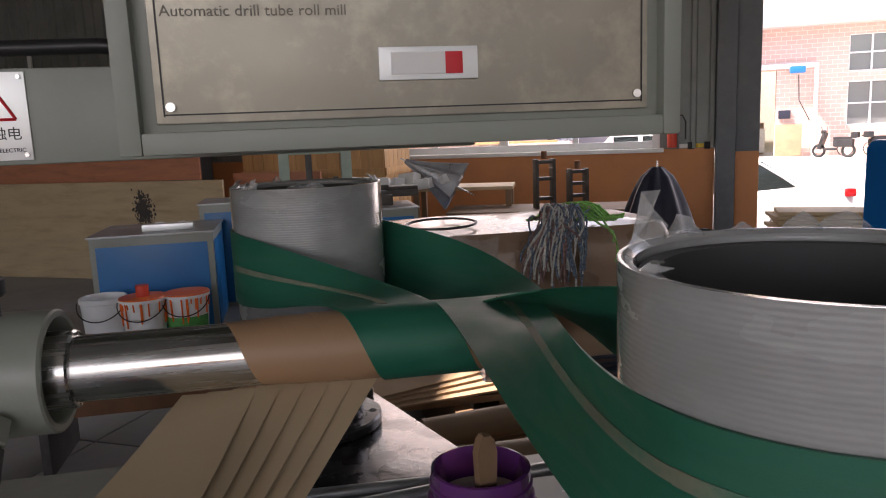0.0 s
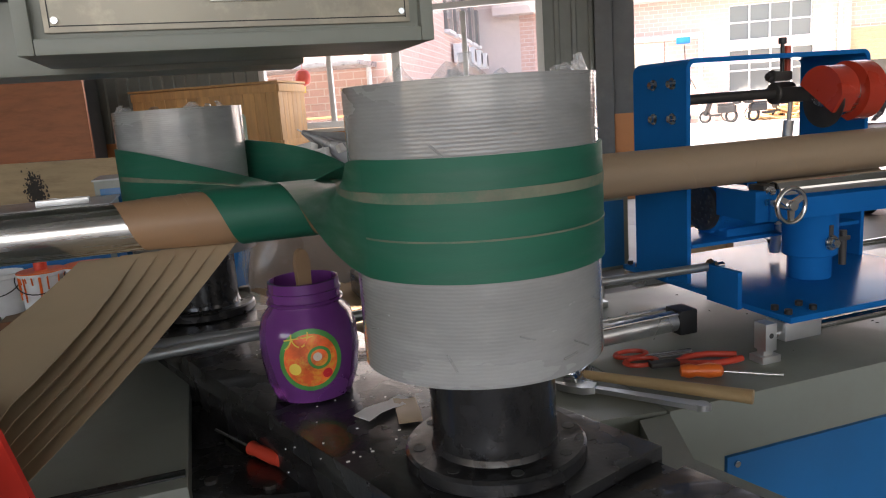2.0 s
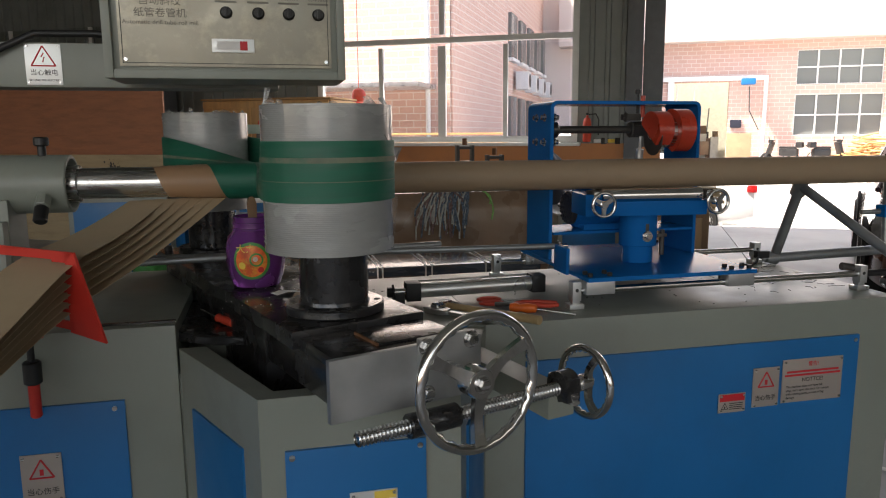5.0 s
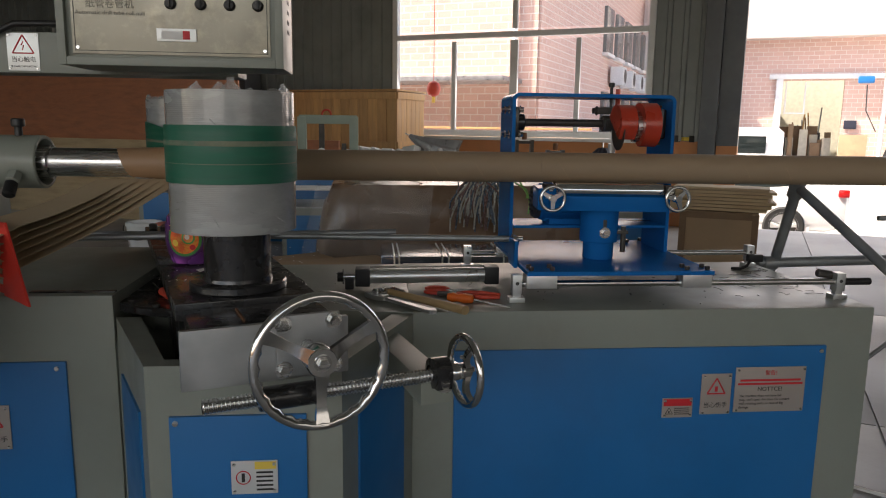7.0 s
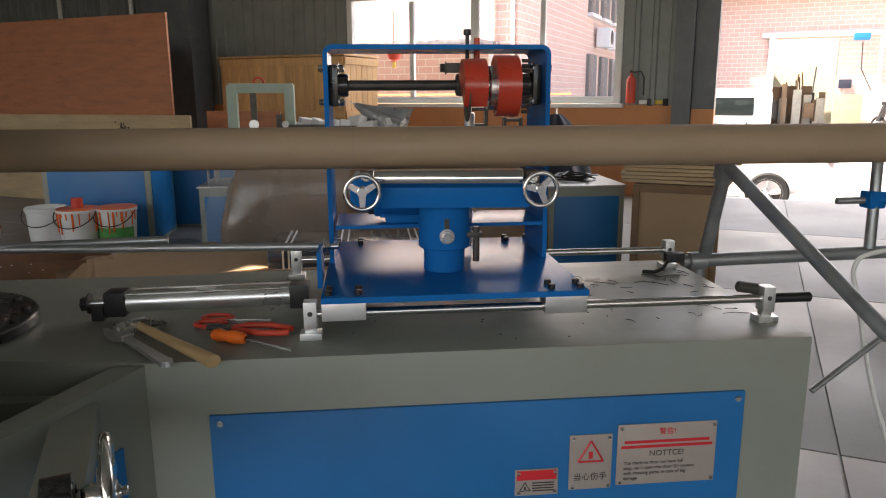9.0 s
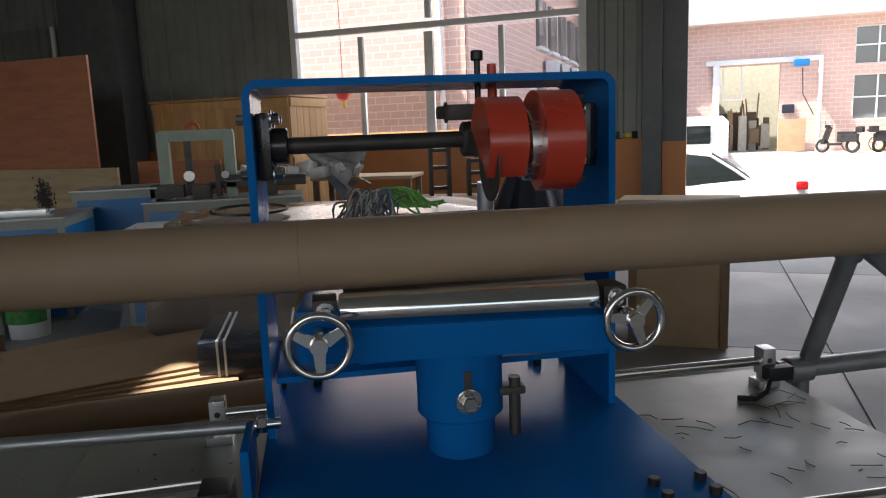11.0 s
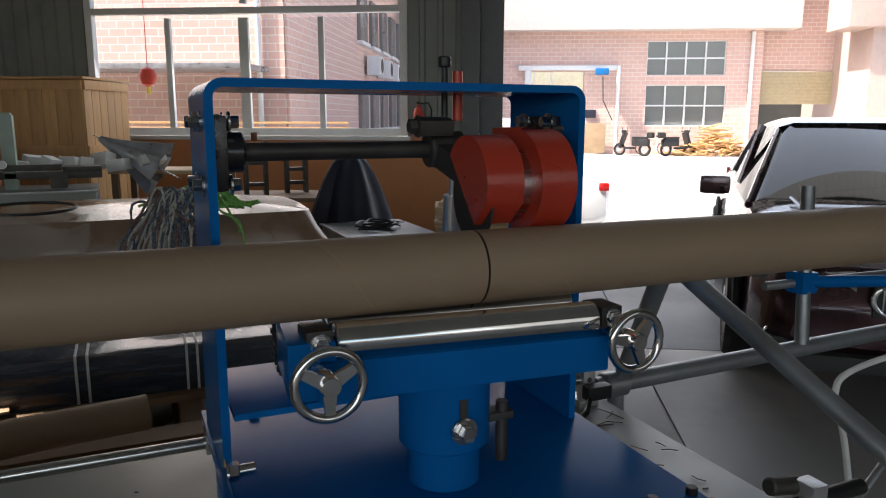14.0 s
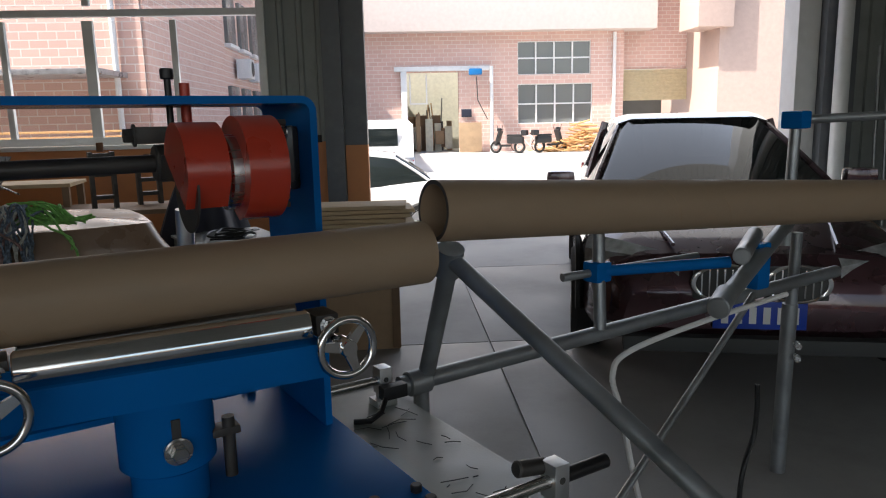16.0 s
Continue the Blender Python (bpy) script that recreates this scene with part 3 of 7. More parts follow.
def slide():
    s = thing("turret_slide", TURN, "black painted steel slide carrying the winding drums", "slide")
    Mesh().box((0, 0.1, 0.78), (0.29, 1.1, 0.24), 0.006).ob("slide_body", BLACK, s)
    Mesh().box((0, -0.675, 0.857), (0.29, 0.43, 0.086), 0.006).ob("slide_nose", BLACK, s)
    m = Mesh().box((0, 0, 0.921), (0.334, 1.39, 0.04), 0.004)
    m.ob("top_plate", BLACK, s)
    m = Mesh().box((0.0, -0.80, 0.913), (0.30, 0.205, 0.026), 0.003)
    m.ob("front_step", BLACK, s)
    Mesh().box((0.06, -0.79, 0.9285), (0.19, 0.11, 0.005), 0.001).ob("cover_plate", BLACK, s, "black loose cover plate with a worn edge")
    Mesh().box((-0.036, -0.79, 0.929), (0.004, 0.11, 0.006), 0).ob("worn_edge", RUST, s)
    pl = Mesh().box((0.0, -0.908, 0.872), (0.356, 0.016, 0.128), 0.002).ob("front_plate", DULL, s, "bare steel front plate")
    m = Mesh()
    m.box((0.085, -0.924, 0.885), (0.14, 0.016, 0.135), 0.004)
    m.ob("bearing_plate", DULL, s)
    for x in (0.03, 0.14):
        for z in (0.835, 0.935):
            m = Mesh()
            hex_bolt(m, (x, -0.932, z), (0, -1, 0), 0.013, 0.012)
            m.ob("bolt", STEEL, s)
    # nut and screw
    m = Mesh()
    m.cyl((-0.14, -0.955, 0.785), (0.42, -0.955, 0.785), 0.0135, 16)
    for i in range(66):
        x = -0.14 + i * 0.0085
        m.lathe([(0.0135, -0.003), (0.0165, 0), (0.0135, 0.003)], 14, pose(x, -0.955, 0.785, 0, 90, 0))
    m.ob("lead_screw", STEEL, s, "threaded steel adjusting screw")
    Mesh().cyl((-0.03, -0.955, 0.785), (0.09, -0.955, 0.785), 0.026, 20, bev=0.003).ob("screw_nut", BLACK, s)
    Mesh().cyl((0.081, -0.93, 0.882), (0.081, -1.05, 0.882), 0.016, 20).ob("wheel_shaft", STEEL, s)
    # drum flanges
    for y in (-0.55, 0.53):
        m = Mesh().lathe([(0.0001, 0), (0.118, 0), (0.121, 0.003), (0.121, 0.018), (0.117, 0.022), (0.086, 0.022), (0.084, 0.03), (0.0001, 0.03)], 48, pose(0, y, 0.9415))
        fl = m.ob("flange", BLACK, s, "black round flange with bolt holes")
        for i in range(8):
            a = 6.2832 * (i + 0.4) / 8
            c = (0.103 * math.cos(a), y + 0.103 * math.sin(a))
            Mesh().cyl((*c, 0.963), (*c, 0.9645), 0.008, 10).ob("bolt_hole", DARK, fl)
        Mesh().cyl((0, y, 0.965), (0, y, 1.10), 0.083, 40).ob("post", BLACK, s, "glossy black drum post")
    # cross rod of the turret
    Mesh().cyl((-0.55, 0.20, 0.985), (0.62, -0.06, 0.985), 0.011, 14).ob("tie_rod", GALV, s)
    # small bolts standing on the plate
    for x, y in ((0.14, 0.62), (-0.14, 0.62), (0.14, -0.1), (0.19, 0.2)):
        Mesh().cyl((x, y, 0.94), (x, y, 0.962), 0.016, 12, bev=0.003).ob("cap_screw", WORK, s)
    return s


slide()


def handwheel(name, R, m, label, spokes=3, wave=0.25, tube=0.011, material=None):
    w = thing(name, m, label, "handwheel", "handwheels")
    material = material or CHROME
    Mesh().torus(R - tube, tube, None, 72, 12, wave, 24).ob("rim", material, w)
    h = Mesh().lathe([(0.0001, 0.012), (R * 0.2, 0.012), (R * 0.22, 0.006), (R * 0.22, -0.03), (R * 0.15, -0.04), (0.0001, -0.04)], 32)
    h.ob("hub", material, w)
    nut = Mesh()
    hex_bolt(nut, (0, 0, 0.012), (0, 0, 1), R * 0.085, 0.01)
    nut.ob("hub_bolt", STEEL, w)
    for i in range(spokes):
        a = radians(-90 + 360 / spokes * i)
        rings = []
        for k in range(7):
            t = k / 6
            r = R * (0.16 + 0.76 * t)
            wd = R * (0.105 - 0.035 * math.sin(t * 3.14))
            z = 0.004 - 0.012 * math.sin(t * 3.14)
            c, sn = math.cos(a), math.sin(a)
            th = 0.007
            rings.append([(r * c - wd * sn, r * sn + wd * c, z - th), (r * c + wd * sn, r * sn - wd * c, z - th), (r * c + wd * sn, r * sn - wd * c, z + th), (r * c - wd * sn, r * sn + wd * c, z + th)])
        Mesh().loft(rings, True, False, True).ob("spoke", material, w)
    return w


W1 = TURN @ pose(0.081, -1.045, 0.882, 90, 0, 0)
handwheel("handwheel", 0.146, W1, "large chromed three-spoke handwheel on the slide")
W2 = TURN @ pose(0.452, -0.955, 0.785, 0, 90, 0) @ pose(0, 0, 0, 0, 0, 60)
handwheel("handwheel", 0.090, W2, "smaller chromed handwheel at the screw end", tube=0.009)
m = Mesh()
m.box((0.385, -0.955, 0.785), (0.04, 0.075, 0.06), 0.012)
m.lathe([(0.02, -0.024), (0.036, -0.02), (0.036, 0.02), (0.02, 0.024)], 24, pose(0.385, -0.955, 0.79, 0, 90, 0))
pb = m.ob("pillow_block", BLACK)
pb.matrix_basis = TURN
tagged(pb, "black cast pillow block holding the lead screw", "bearing")
m = Mesh()
hex_bolt(m, (0.385, -0.985, 0.76), (0, -0.3, 1), 0.012, 0.018)
m.ob("nut", STEEL, pb)


# ---- drums ----
def drum(name, c, r, z0, z1, seed, label):
    d = thing(name, pose(c[0], c[1], z0), label, "drum", "winding drums")
    rnd = random.Random(seed)
    L = z1 - z0
    prof = []
    n = 6
    for i in range(n + 1):
        prof.append((r, L * i / n))
    m = Mesh()
    m.lathe([(r * 0.6, 0.002), (r - 0.004, 0)] + prof + [(r - 0.006, L), (r - 0.012, L - 0.004), (r - 0.013, 0.03), (0.0001, 0.03)], 72)
    m.ob("film_wrap", FILM, d, "clear stretch film wound in many turns")
    # Near-black liner paints the shade of the drum's hollow.
    Mesh().lathe([(r - 0.016, L - 0.01), (r - 0.03, L - 0.01), (r - 0.03, 0.06), (0.0001, 0.06)], 48).ob("bore", DARK, d, "near-black liner painting the shade inside the hollow drum")
    # ragged loose film at the rim
    for k in range(9):
        a = rnd.uniform(0, 6.28)
        w, h = rnd.uniform(0.12, 0.35), rnd.uniform(0.004, 0.02)
        rings = []
        for i in range(7):
            b = a + w * (i / 6 - 0.5)
            hh = h * math.sin(3.14 * i / 6) + 0.001
            rr = r - 0.006 - rnd.uniform(0, 0.02)
            rings.append(((r * math.cos(b), r * math.sin(b), L - 0.004), (rr * math.cos(b), rr * math.sin(b), L + hh)))
        Mesh().ribbon(rings, 0.0006).ob("film_shred", FILMC, d, "torn edge of stretch film")
    if seed == 1:
        pts = []
        for i in range(8):
            b = 2.3 + 0.5 * (i / 7 - 0.5)
            hh = 0.042 * math.sin(3.14 * i / 7) ** 2 + 0.004
            pts.append(((r * math.cos(b), r * math.sin(b), L - 0.006), ((r - 0.01 - 0.02 * (i % 2)) * math.cos(b), (r - 0.01) * math.sin(b), L + hh)))
        Mesh().ribbon(pts, 0.0006).ob("film_shred", FILMC, d, "upright flap of clear film")
    # wrinkles
    for k in range(16):
        a, z = rnd.uniform(0, 6.28), rnd.choice([rnd.uniform(0.02, 0.1), rnd.uniform(0.27, L - 0.02)])
        dl, dz = rnd.uniform(0.05, 0.22), rnd.uniform(-0.02, 0.02)
        Mesh().pipe([((r + 0.0012) * math.cos(a + dl * t), (r + 0.0012) * math.sin(a + dl * t), z + dz * t) for t in (0, 0.33, 0.66, 1)], 0.0011, 5).ob("wrinkle", FILM, d)
    return d


NEAR, FAR, RN, RF = (0.425, -0.1836), (0.0735, 0.829), 0.154, 0.146
drum_near = drum("winding_drum", NEAR, RN, 1.093, 1.431, 1, "winding drum wrapped in clear stretch film")
drum_far = drum("winding_drum", FAR, RF, 1.10, 1.44, 2, "rear winding drum wrapped in clear stretch film")


# ---- tube line ----
def ax(x, up=0.0):
    return Vector((x, 0.431 - 0.0266 * x, 1.2225 - 0.001 * x + up))


TAX = (ax(1) - ax(0)).normalized()
RT = 0.051


def tube_pose(x, roll=0.0):
    p = ax(x)
    base_m = Matrix.Translation(p) @ TAX.to_track_quat("X", "Z").to_matrix().to_4x4()
    return base_m @ pose(0, 0, 0, roll, 0, 0)


def around(x, a, r):
    """Point on the tube line at x, at angle a (0 faces the front, 90 up)."""
    return ax(x) + Vector((0, -r * math.cos(radians(a)), r * math.sin(radians(a))))


def belt():
    b = thing("drive_belt", pose(0, 0, 0), "green drive belt crossing from drum to drum round the tube", "belt")
    z0, z1 = 1.214, 1.350
    T = TURN.to_3x3()
    # band round the near drum, with worn stripe
    c = Vector((*NEAR, 0))
    ca = Vector((*FAR, 0))
    left = T @ Vector((-1, 0, 0))
    ang = math.degrees(math.atan2(left.y, left.x))

    def band(cc, r, za, zb, a0, a1, name, material, label=""):
        m = Mesh()
        m.lathe([(r, za), (r + 0.0035, za), (r + 0.0035, zb), (r, zb), (r, za)], 64, pose(cc.x, cc.y, 0), a0, a1)
        return m.ob(name, material, b, label)

    band(c, RN + 0.0012, z0, z1, ang - 3, ang + 188, "belt_band", BELT)
    band(c, RN + 0.0022, 1.302, 1.314, ang - 3, ang + 188, "worn_stripe", BELTW, "pale worn stripe along the belt")
    band(c, RN + 0.0020, 1.2595, 1.2615, ang - 3, ang + 188, "wear_line", BELTW)
    fz0, fz1 = 1.222, 1.358
    band(ca, RF + 0.0012, fz0, fz1, ang - 188, ang + 3, "belt_band", BELT)
    # wrap round the tube: from over the top (far side) down the front, under and up again
    n = 40
    x0, pitch, wide, sweep = 0.095, 0.15, 0.145, 375.0
    rw = RT + 0.004
    wrap = [(around(x0 + pitch * i / n, 100 - sweep * i / n, rw), around(x0 + wide + pitch * i / n, 100 - sweep * i / n, rw)) for i in range(n + 1)]
    Mesh().ribbon(wrap, 0.003).ob("belt_wrap", BELT, b)
    # strand from the far drum to the top of the tube
    pl = ca + left * (RF + 0.003)
    e0, e1 = (Vector((pl.x, pl.y, fz1)), Vector((pl.x, pl.y, fz0)))
    drv = T @ Vector((0, -1, 0))

    def hermite(p0, d0, p1, d1, t):
        h = (2 * t**3 - 3 * t**2 + 1, t**3 - 2 * t**2 + t, -2 * t**3 + 3 * t**2, t**3 - t**2)
        return p0 * h[0] + d0 * h[1] + p1 * h[2] + d1 * h[3]

    def strand(a0, a1, da, b0, b1, db, name, mid=0.0):
        out = []
        for i in range(61):
            t = i / 60
            q0, q1 = hermite(a0, da, b0, db, t), hermite(a1, da, b1, db, t)
            out.append((q0, q1))
        if mid:
            st = [(q0.lerp(q1, mid), q0.lerp(q1, mid + 0.08)) for q0, q1 in out]
            Mesh().ribbon(st, 0.005).ob("worn_stripe", BELTW, b, "pale worn stripe along the belt")
        return Mesh().ribbon(out, 0.003).ob(name, BELT, b)

    w0, w1 = wrap[0]
    strand(e0, e1, drv * 0.42, w1, w0, Vector((0.05, -0.22, -0.01)), "belt_strand", 0.45)
    # strand from the tube to the near drum
    pn = c + left * (RN + 0.003)
    v0, v1 = wrap[-1]
    strand(v1, v0, Vector((0.06, -0.36, -0.02)), Vector((pn.x, pn.y, z1)), Vector((pn.x, pn.y, z0)), drv * 0.35, "belt_strand", 0.27)
    # return strand, with half a twist over the tube
    pr, pf = c - left * (RN + 0.003), ca - left * (RF + 0.003)
    out = []
    for i in range(61):
        t = i / 60
        p = pr.lerp(pf, t)
        zc = (1 - t) * (z0 + z1) / 2 + t * (fz0 + fz1) / 2 - 0.018 * math.sin(3.1416 * t)
        u = min(1.0, (1 - t) / 0.86)
        a = radians(90 - 180 * u * u * (3 - 2 * u))
        side = Vector((0, 0, math.sin(a))) - left * math.cos(a)
        out.append((Vector((p.x, p.y, zc)) + side * 0.068, Vector((p.x, p.y, zc)) - side * 0.068))
    Mesh().ribbon(out, 0.003).ob("belt_strand", BELT, b)
    return b


belt()


def headstock():
    h = thing("headstock", pose(0, 0, 0), "grey painted headstock clamping the steel mandrel", "machine")
    m = Mesh()
    a, e = ax(-0.78), ax(-0.285)
    d = (e - a).normalized()
    mm = Matrix.Translation(a) @ d.to_track_quat("Z", "Y").to_matrix().to_4x4()
    L = (e - a).length
    m.lathe([(0.0001, 0), (0.086, 0), (0.086, L - 0.003), (0.083, L), (0.075, L), (0.073, L - 0.003), (0.073, L - 0.12), (0.0001, L - 0.12)], 48, mm)
    m.ob("clamp_sleeve", GREY, h, "thick grey sleeve open at the end")
    m = Mesh()
    m.box((-0.62, 0.43, 1.02), (0.36, 0.16, 0.33), 0.008)
    m.ob("sleeve_block", GREY, h)
    m = Mesh()
    m.box((-0.47, 0.38, 0.99), (0.05, 0.14, 0.27), 0.006)
    m.ob("web_plate", GREY, h)
    for z0, z1, y in ((1.29, 1.37, 0.43), (1.10, 1.17, 0.345)):
        up = z0 > 1.2
        b = Mesh()
        if up:
            b.cyl((-0.36, y, 1.28), (-0.36, y, 1.30), 0.022, 16, bev=0.003)
            b.ob("boss", GREY, h)
            Mesh().cyl((-0.36, y, 1.30), (-0.36, y, 1.335), 0.012, 14).ob("clamp_screw", BLACKP, h)
            Mesh().cyl((-0.36, y, 1.335), (-0.36, y, 1.362), 0.021, 20, bev=0.004).ob("clamp_head", BLACKP, h)
        else:
            b.cyl((-0.345, 0.352, 1.19), (-0.345, 0.325, 1.165), 0.022, 6, bev=0.003)
            b.ob("boss", GREY, h)
            Mesh().cyl((-0.345, 0.325, 1.165), (-0.345, 0.295, 1.125), 0.019, 18, bev=0.004).ob("clamp_head", BLACKP, h)
    # mandrel
    p0, p1 = ax(-0.42), ax(0.3)
    Mesh().cyl(p0, p1, 0.0465, 40).ob("mandrel", STEEL, h, "bright steel mandrel with dull smears")
    Mesh().cyl(ax(-0.31), ax(-0.262), 0.055, 36, bev=0.003).ob("mandrel_collar", STEEL, h)
    # gantry arm carrying the control box
    m = Mesh()
    m.box((-0.27, 0.56, 1.572), (1.2, 0.17, 0.13), 0.006)
    m.ob("gantry_arm", GREY, h)
    m = Mesh()
    m.box((-0.66, 0.56, 1.12), (0.19, 0.17, 0.79), 0.006)
    m.ob("gantry_post", GREY, h)
    s = Mesh().box((-0.345, 0.4735, 1.573), (0.098, 0.003, 0.118), 0.001).ob("sign", SIGNS, h, "silver electric shock warning sign")
    screws(s, [(-0.345 + i * 0.042, 1.573 + j * 0.052) for i in (-1, 1) for j in (-1, 1)], 0.472, 0.003)
    m = Mesh()
    for i in range(3):
        a0, a1 = radians(90 + 120 * i), radians(210 + 120 * i)
        m.cyl((-0.345 + 0.038 * math.cos(a0), 0.4715, 1.588 + 0.038 * math.sin(a0)), (-0.345 + 0.038 * math.cos(a1), 0.4715, 1.588 + 0.038 * math.sin(a1)), 0.0022, 6)
    m.pipe([(-0.343, 0.4715, 1.606), (-0.350, 0.4715, 1.594), (-0.342, 0.4715, 1.594), (-0.347, 0.4715, 1.579)], 0.0018, 6)
    m.ob("triangle", INKR, s)
    lettering("writing", "当心触电", 0.019, on_front(-0.345, 0.4715, 1.543), INKK, s)
    lettering("writing", "BE CARE THE ELECTRIC", 0.0078, on_front(-0.345, 0.4715, 1.525), INKK, s)
    Mesh().pipe([(-0.62, 0.46, 1.35), (-0.58, 0.44, 1.50), (-0.48, 0.45, 1.60), (-0.36, 0.46, 1.66), (-0.2, 0.48, 1.665), (-0.02, 0.45, 1.645)], 0.011, 10).ob("cable", BLACKP, h, "black cable arching to the control box")
    return h


headstock()


def control_box():
    b = thing("control_box", pose(0.194, 0.197, 1.516, 0, 0, 0) @ Matrix.Diagonal((1.04, 1, 1, 1)), "grey control box with a worn stainless front panel", "control box")
    m = Mesh()
    m.box((0, 0.13, 0.26), (0.612, 0.24, 0.52), 0.006)
    m.ob("housing", GREY, b)
    m = Mesh()
    for x in (-0.296, 0.296):
        m.box((x, 0.003, 0.26), (0.022, 0.022, 0.52), 0.004)
    m.box((0, 0.003, 0.012), (0.57, 0.022, 0.024), 0.004)
    m.box((0, 0.003, 0.508), (0.57, 0.022, 0.024), 0.004)
    m.ob("front_rim", GREY, b)
    pan = Mesh().box((0, 0.006, 0.26), (0.54, 0.006, 0.455), 0.002).ob("front_panel", STAIN, b, "stainless panel with peeling film")
    m = Mesh()
    for x in (-0.262, 0.262):
        m.box((x, 0.0022, 0.26), (0.0016, 0.001, 0.44), 0)
    for z in (0.042, 0.478):
        m.box((0, 0.0022, z), (0.522, 0.001, 0.0016), 0)
    m.ob("panel_line", INKK, pan)
    screws(pan, [(x, z) for x in (-0.255, 0.255) for z in (0.05, 0.47)], 0.002, 0.005)
    m = Mesh().box((0.013, 0.0, 0.090), (0.108, 0.006, 0.036), 0.001)
    sw = m.ob("meter_plate", SIGNS, pan, "small white plate with a red square")
    Mesh().box((0.008, -0.0035, 0.090), (0.072, 0.002, 0.024), 0.0005).ob("window_bar", PALEP, sw)
    Mesh().box((0.040, -0.0038, 0.090), (0.019, 0.003, 0.024), 0.0005).ob("red_square", INKR, sw)
    lettering("writing", "Automatic drill tube roll mill", 0.0162, on_front(-0.165, 0.0022, 0.143), INKG, pan)
    lettering("writing", "纸管卷管机", 0.026, on_front(-0.165, 0.0022, 0.164), INKG, pan)
    lettering("writing", "自动斜纹", 0.026, on_front(-0.165, 0.0022, 0.195), INKG, pan)
    for i, (x, txt) in enumerate(((0.009, "电眼关闭"), (0.091, "切刀运行"), (0.17, "切纸滑刀"), (0.248, "切车推出"))):
        kn = Mesh()
        kn.lathe([(0.016, 0), (0.016, 0.006), (0.013, 0.009), (0.012, 0.016), (0.0001, 0.017)], 24, pose(x - 0.01, 0.003, 0.178, 90, 0, 0))
        kn.box((x - 0.01, -0.016, 0.178), (0.007, 0.014, 0.026), 0.002)
        kn.ob("rotary_knob", BLACKP, pan, "black rotary switch")
        lettering("writing", txt, 0.0135, on_front(x - 0.01, 0.0022, 0.216), INKG, pan)
        Mesh().box((x - 0.01, 0.0022, 0.207), (0.055, 0.001, 0.005), 0).ob("writing_bar", INKG, pan)
    for i in range(7):
        for j in range(2):
            Mesh().cyl((0.3065, 0.12 + 0.03 * j, 0.12 + 0.03 * i), (0.3075, 0.12 + 0.03 * j, 0.12 + 0.03 * i), 0.007, 10).ob("vent_hole", DARK, b)
    return b


control_box()


# ---- paper strips and comb ----
def strips():
    for i in range(6):
        s = Mesh()
        xs = 0.155 - 0.036 * i
        p0, p1 = around(xs - 0.105, -96, RT + 0.001 * i), around(xs, -88, RT + 0.001 * i)
        zc = 0.955 + 0.024 * i
        g0, g1 = Vector((-0.335 + 0.004 * i, 0.01, zc)), Vector((-0.185 + 0.004 * i, -0.095, zc))
        k0, k1 = g0 + (g0 - p0) * 1.6 + Vector((0, 0, -0.10 * 1.6)), g1 + (g1 - p1) * 1.6 + Vector((0, 0, -0.10 * 1.6))
        e = []
        for k in range(14):
            t = k / 13
            if t < 0.5:
                u = t * 2
                dip = Vector((0, 0, -0.014 * math.sin(3.14 * u)))
                e.append((p0.lerp(g0, u) + dip, p1.lerp(g1, u) + dip))
            else:
                u = t * 2 - 1
                e.append((g0.lerp(k0, u), g1.lerp(k1, u)))
        o = s.ribbon(e, 0.0008).ob("paper_strip", KRAFTD)
        tagged(o, "brown kraft paper strip running up to the mandrel", "paper strip", "feeding paper strips")
    c = thing("strip_comb", pose(0, 0, 0), "red painted slotted comb guiding the paper strips", "guide")
    m = Mesh()
    d = Vector((0.79, -0.61, 0))
    o = Vector((-0.255, -0.04, 0))

    def pt(s, z):
        return o + d * s + Vector((0, 0, z))

    th = Vector((0.61, 0.79, 0)) * 0.003

    def slab(pts):
        r0, r1 = [p - th for p in pts], [p + th for p in pts]
        m.loft([r0, r1], True, False, True)

    slab([pt(0.085, 0.90), pt(0.20, 0.885), pt(0.115, 1.095), pt(0.085, 1.095)])
    slab([pt(-0.30, 1.075), pt(0.09, 1.075), pt(0.115, 1.095), pt(-0.30, 1.10)])
    slab([pt(-0.10, 0.918), pt(0.1, 0.905), pt(0.1, 0.925), pt(-0.10, 0.94)])
    slab([pt(-0.10, 0.918), pt(-0.085, 0.918), pt(-0.085, 0.965), pt(-0.10, 0.965)])
    m.ob("comb_plate", REDC, c)
    for i in range(6):
        z = 0.949 + 0.024 * i
        mm = Mesh()
        mm.loft([[pt(0.04, z) - th, pt(0.09, z) - th, pt(0.09, z + 0.007) - th, pt(0.04, z + 0.007) - th], [pt(0.04, z) + th, pt(0.09, z) + th, pt(0.09, z + 0.007) + th, pt(0.04, z + 0.007) + th]], True, False, True)
        mm.ob("tooth", REDC, c)
    Mesh().cyl((-0.30, 0.03, 0.86), (-0.30, 0.03, 0.93), 0.014, 12).ob("comb_post", REDC, c)
    cl = thing("hand_clamp", pose(-0.32, 0.03, 0.0), "black screw clamp with a red handle", "clamp")
    Mesh().cyl((0, 0, 0.65), (0, 0, 0.74), 0.014, 16, bev=0.004).ob("handle", REDC, cl)
    Mesh().cyl((0, 0, 0.74), (0, 0, 0.80), 0.022, 16, bev=0.004).ob("nut", BLACKP, cl)
    Mesh().cyl((0, 0, 0.80), (0, 0, 0.90), 0.009, 12).ob("stem", BLACKP, cl)


strips()


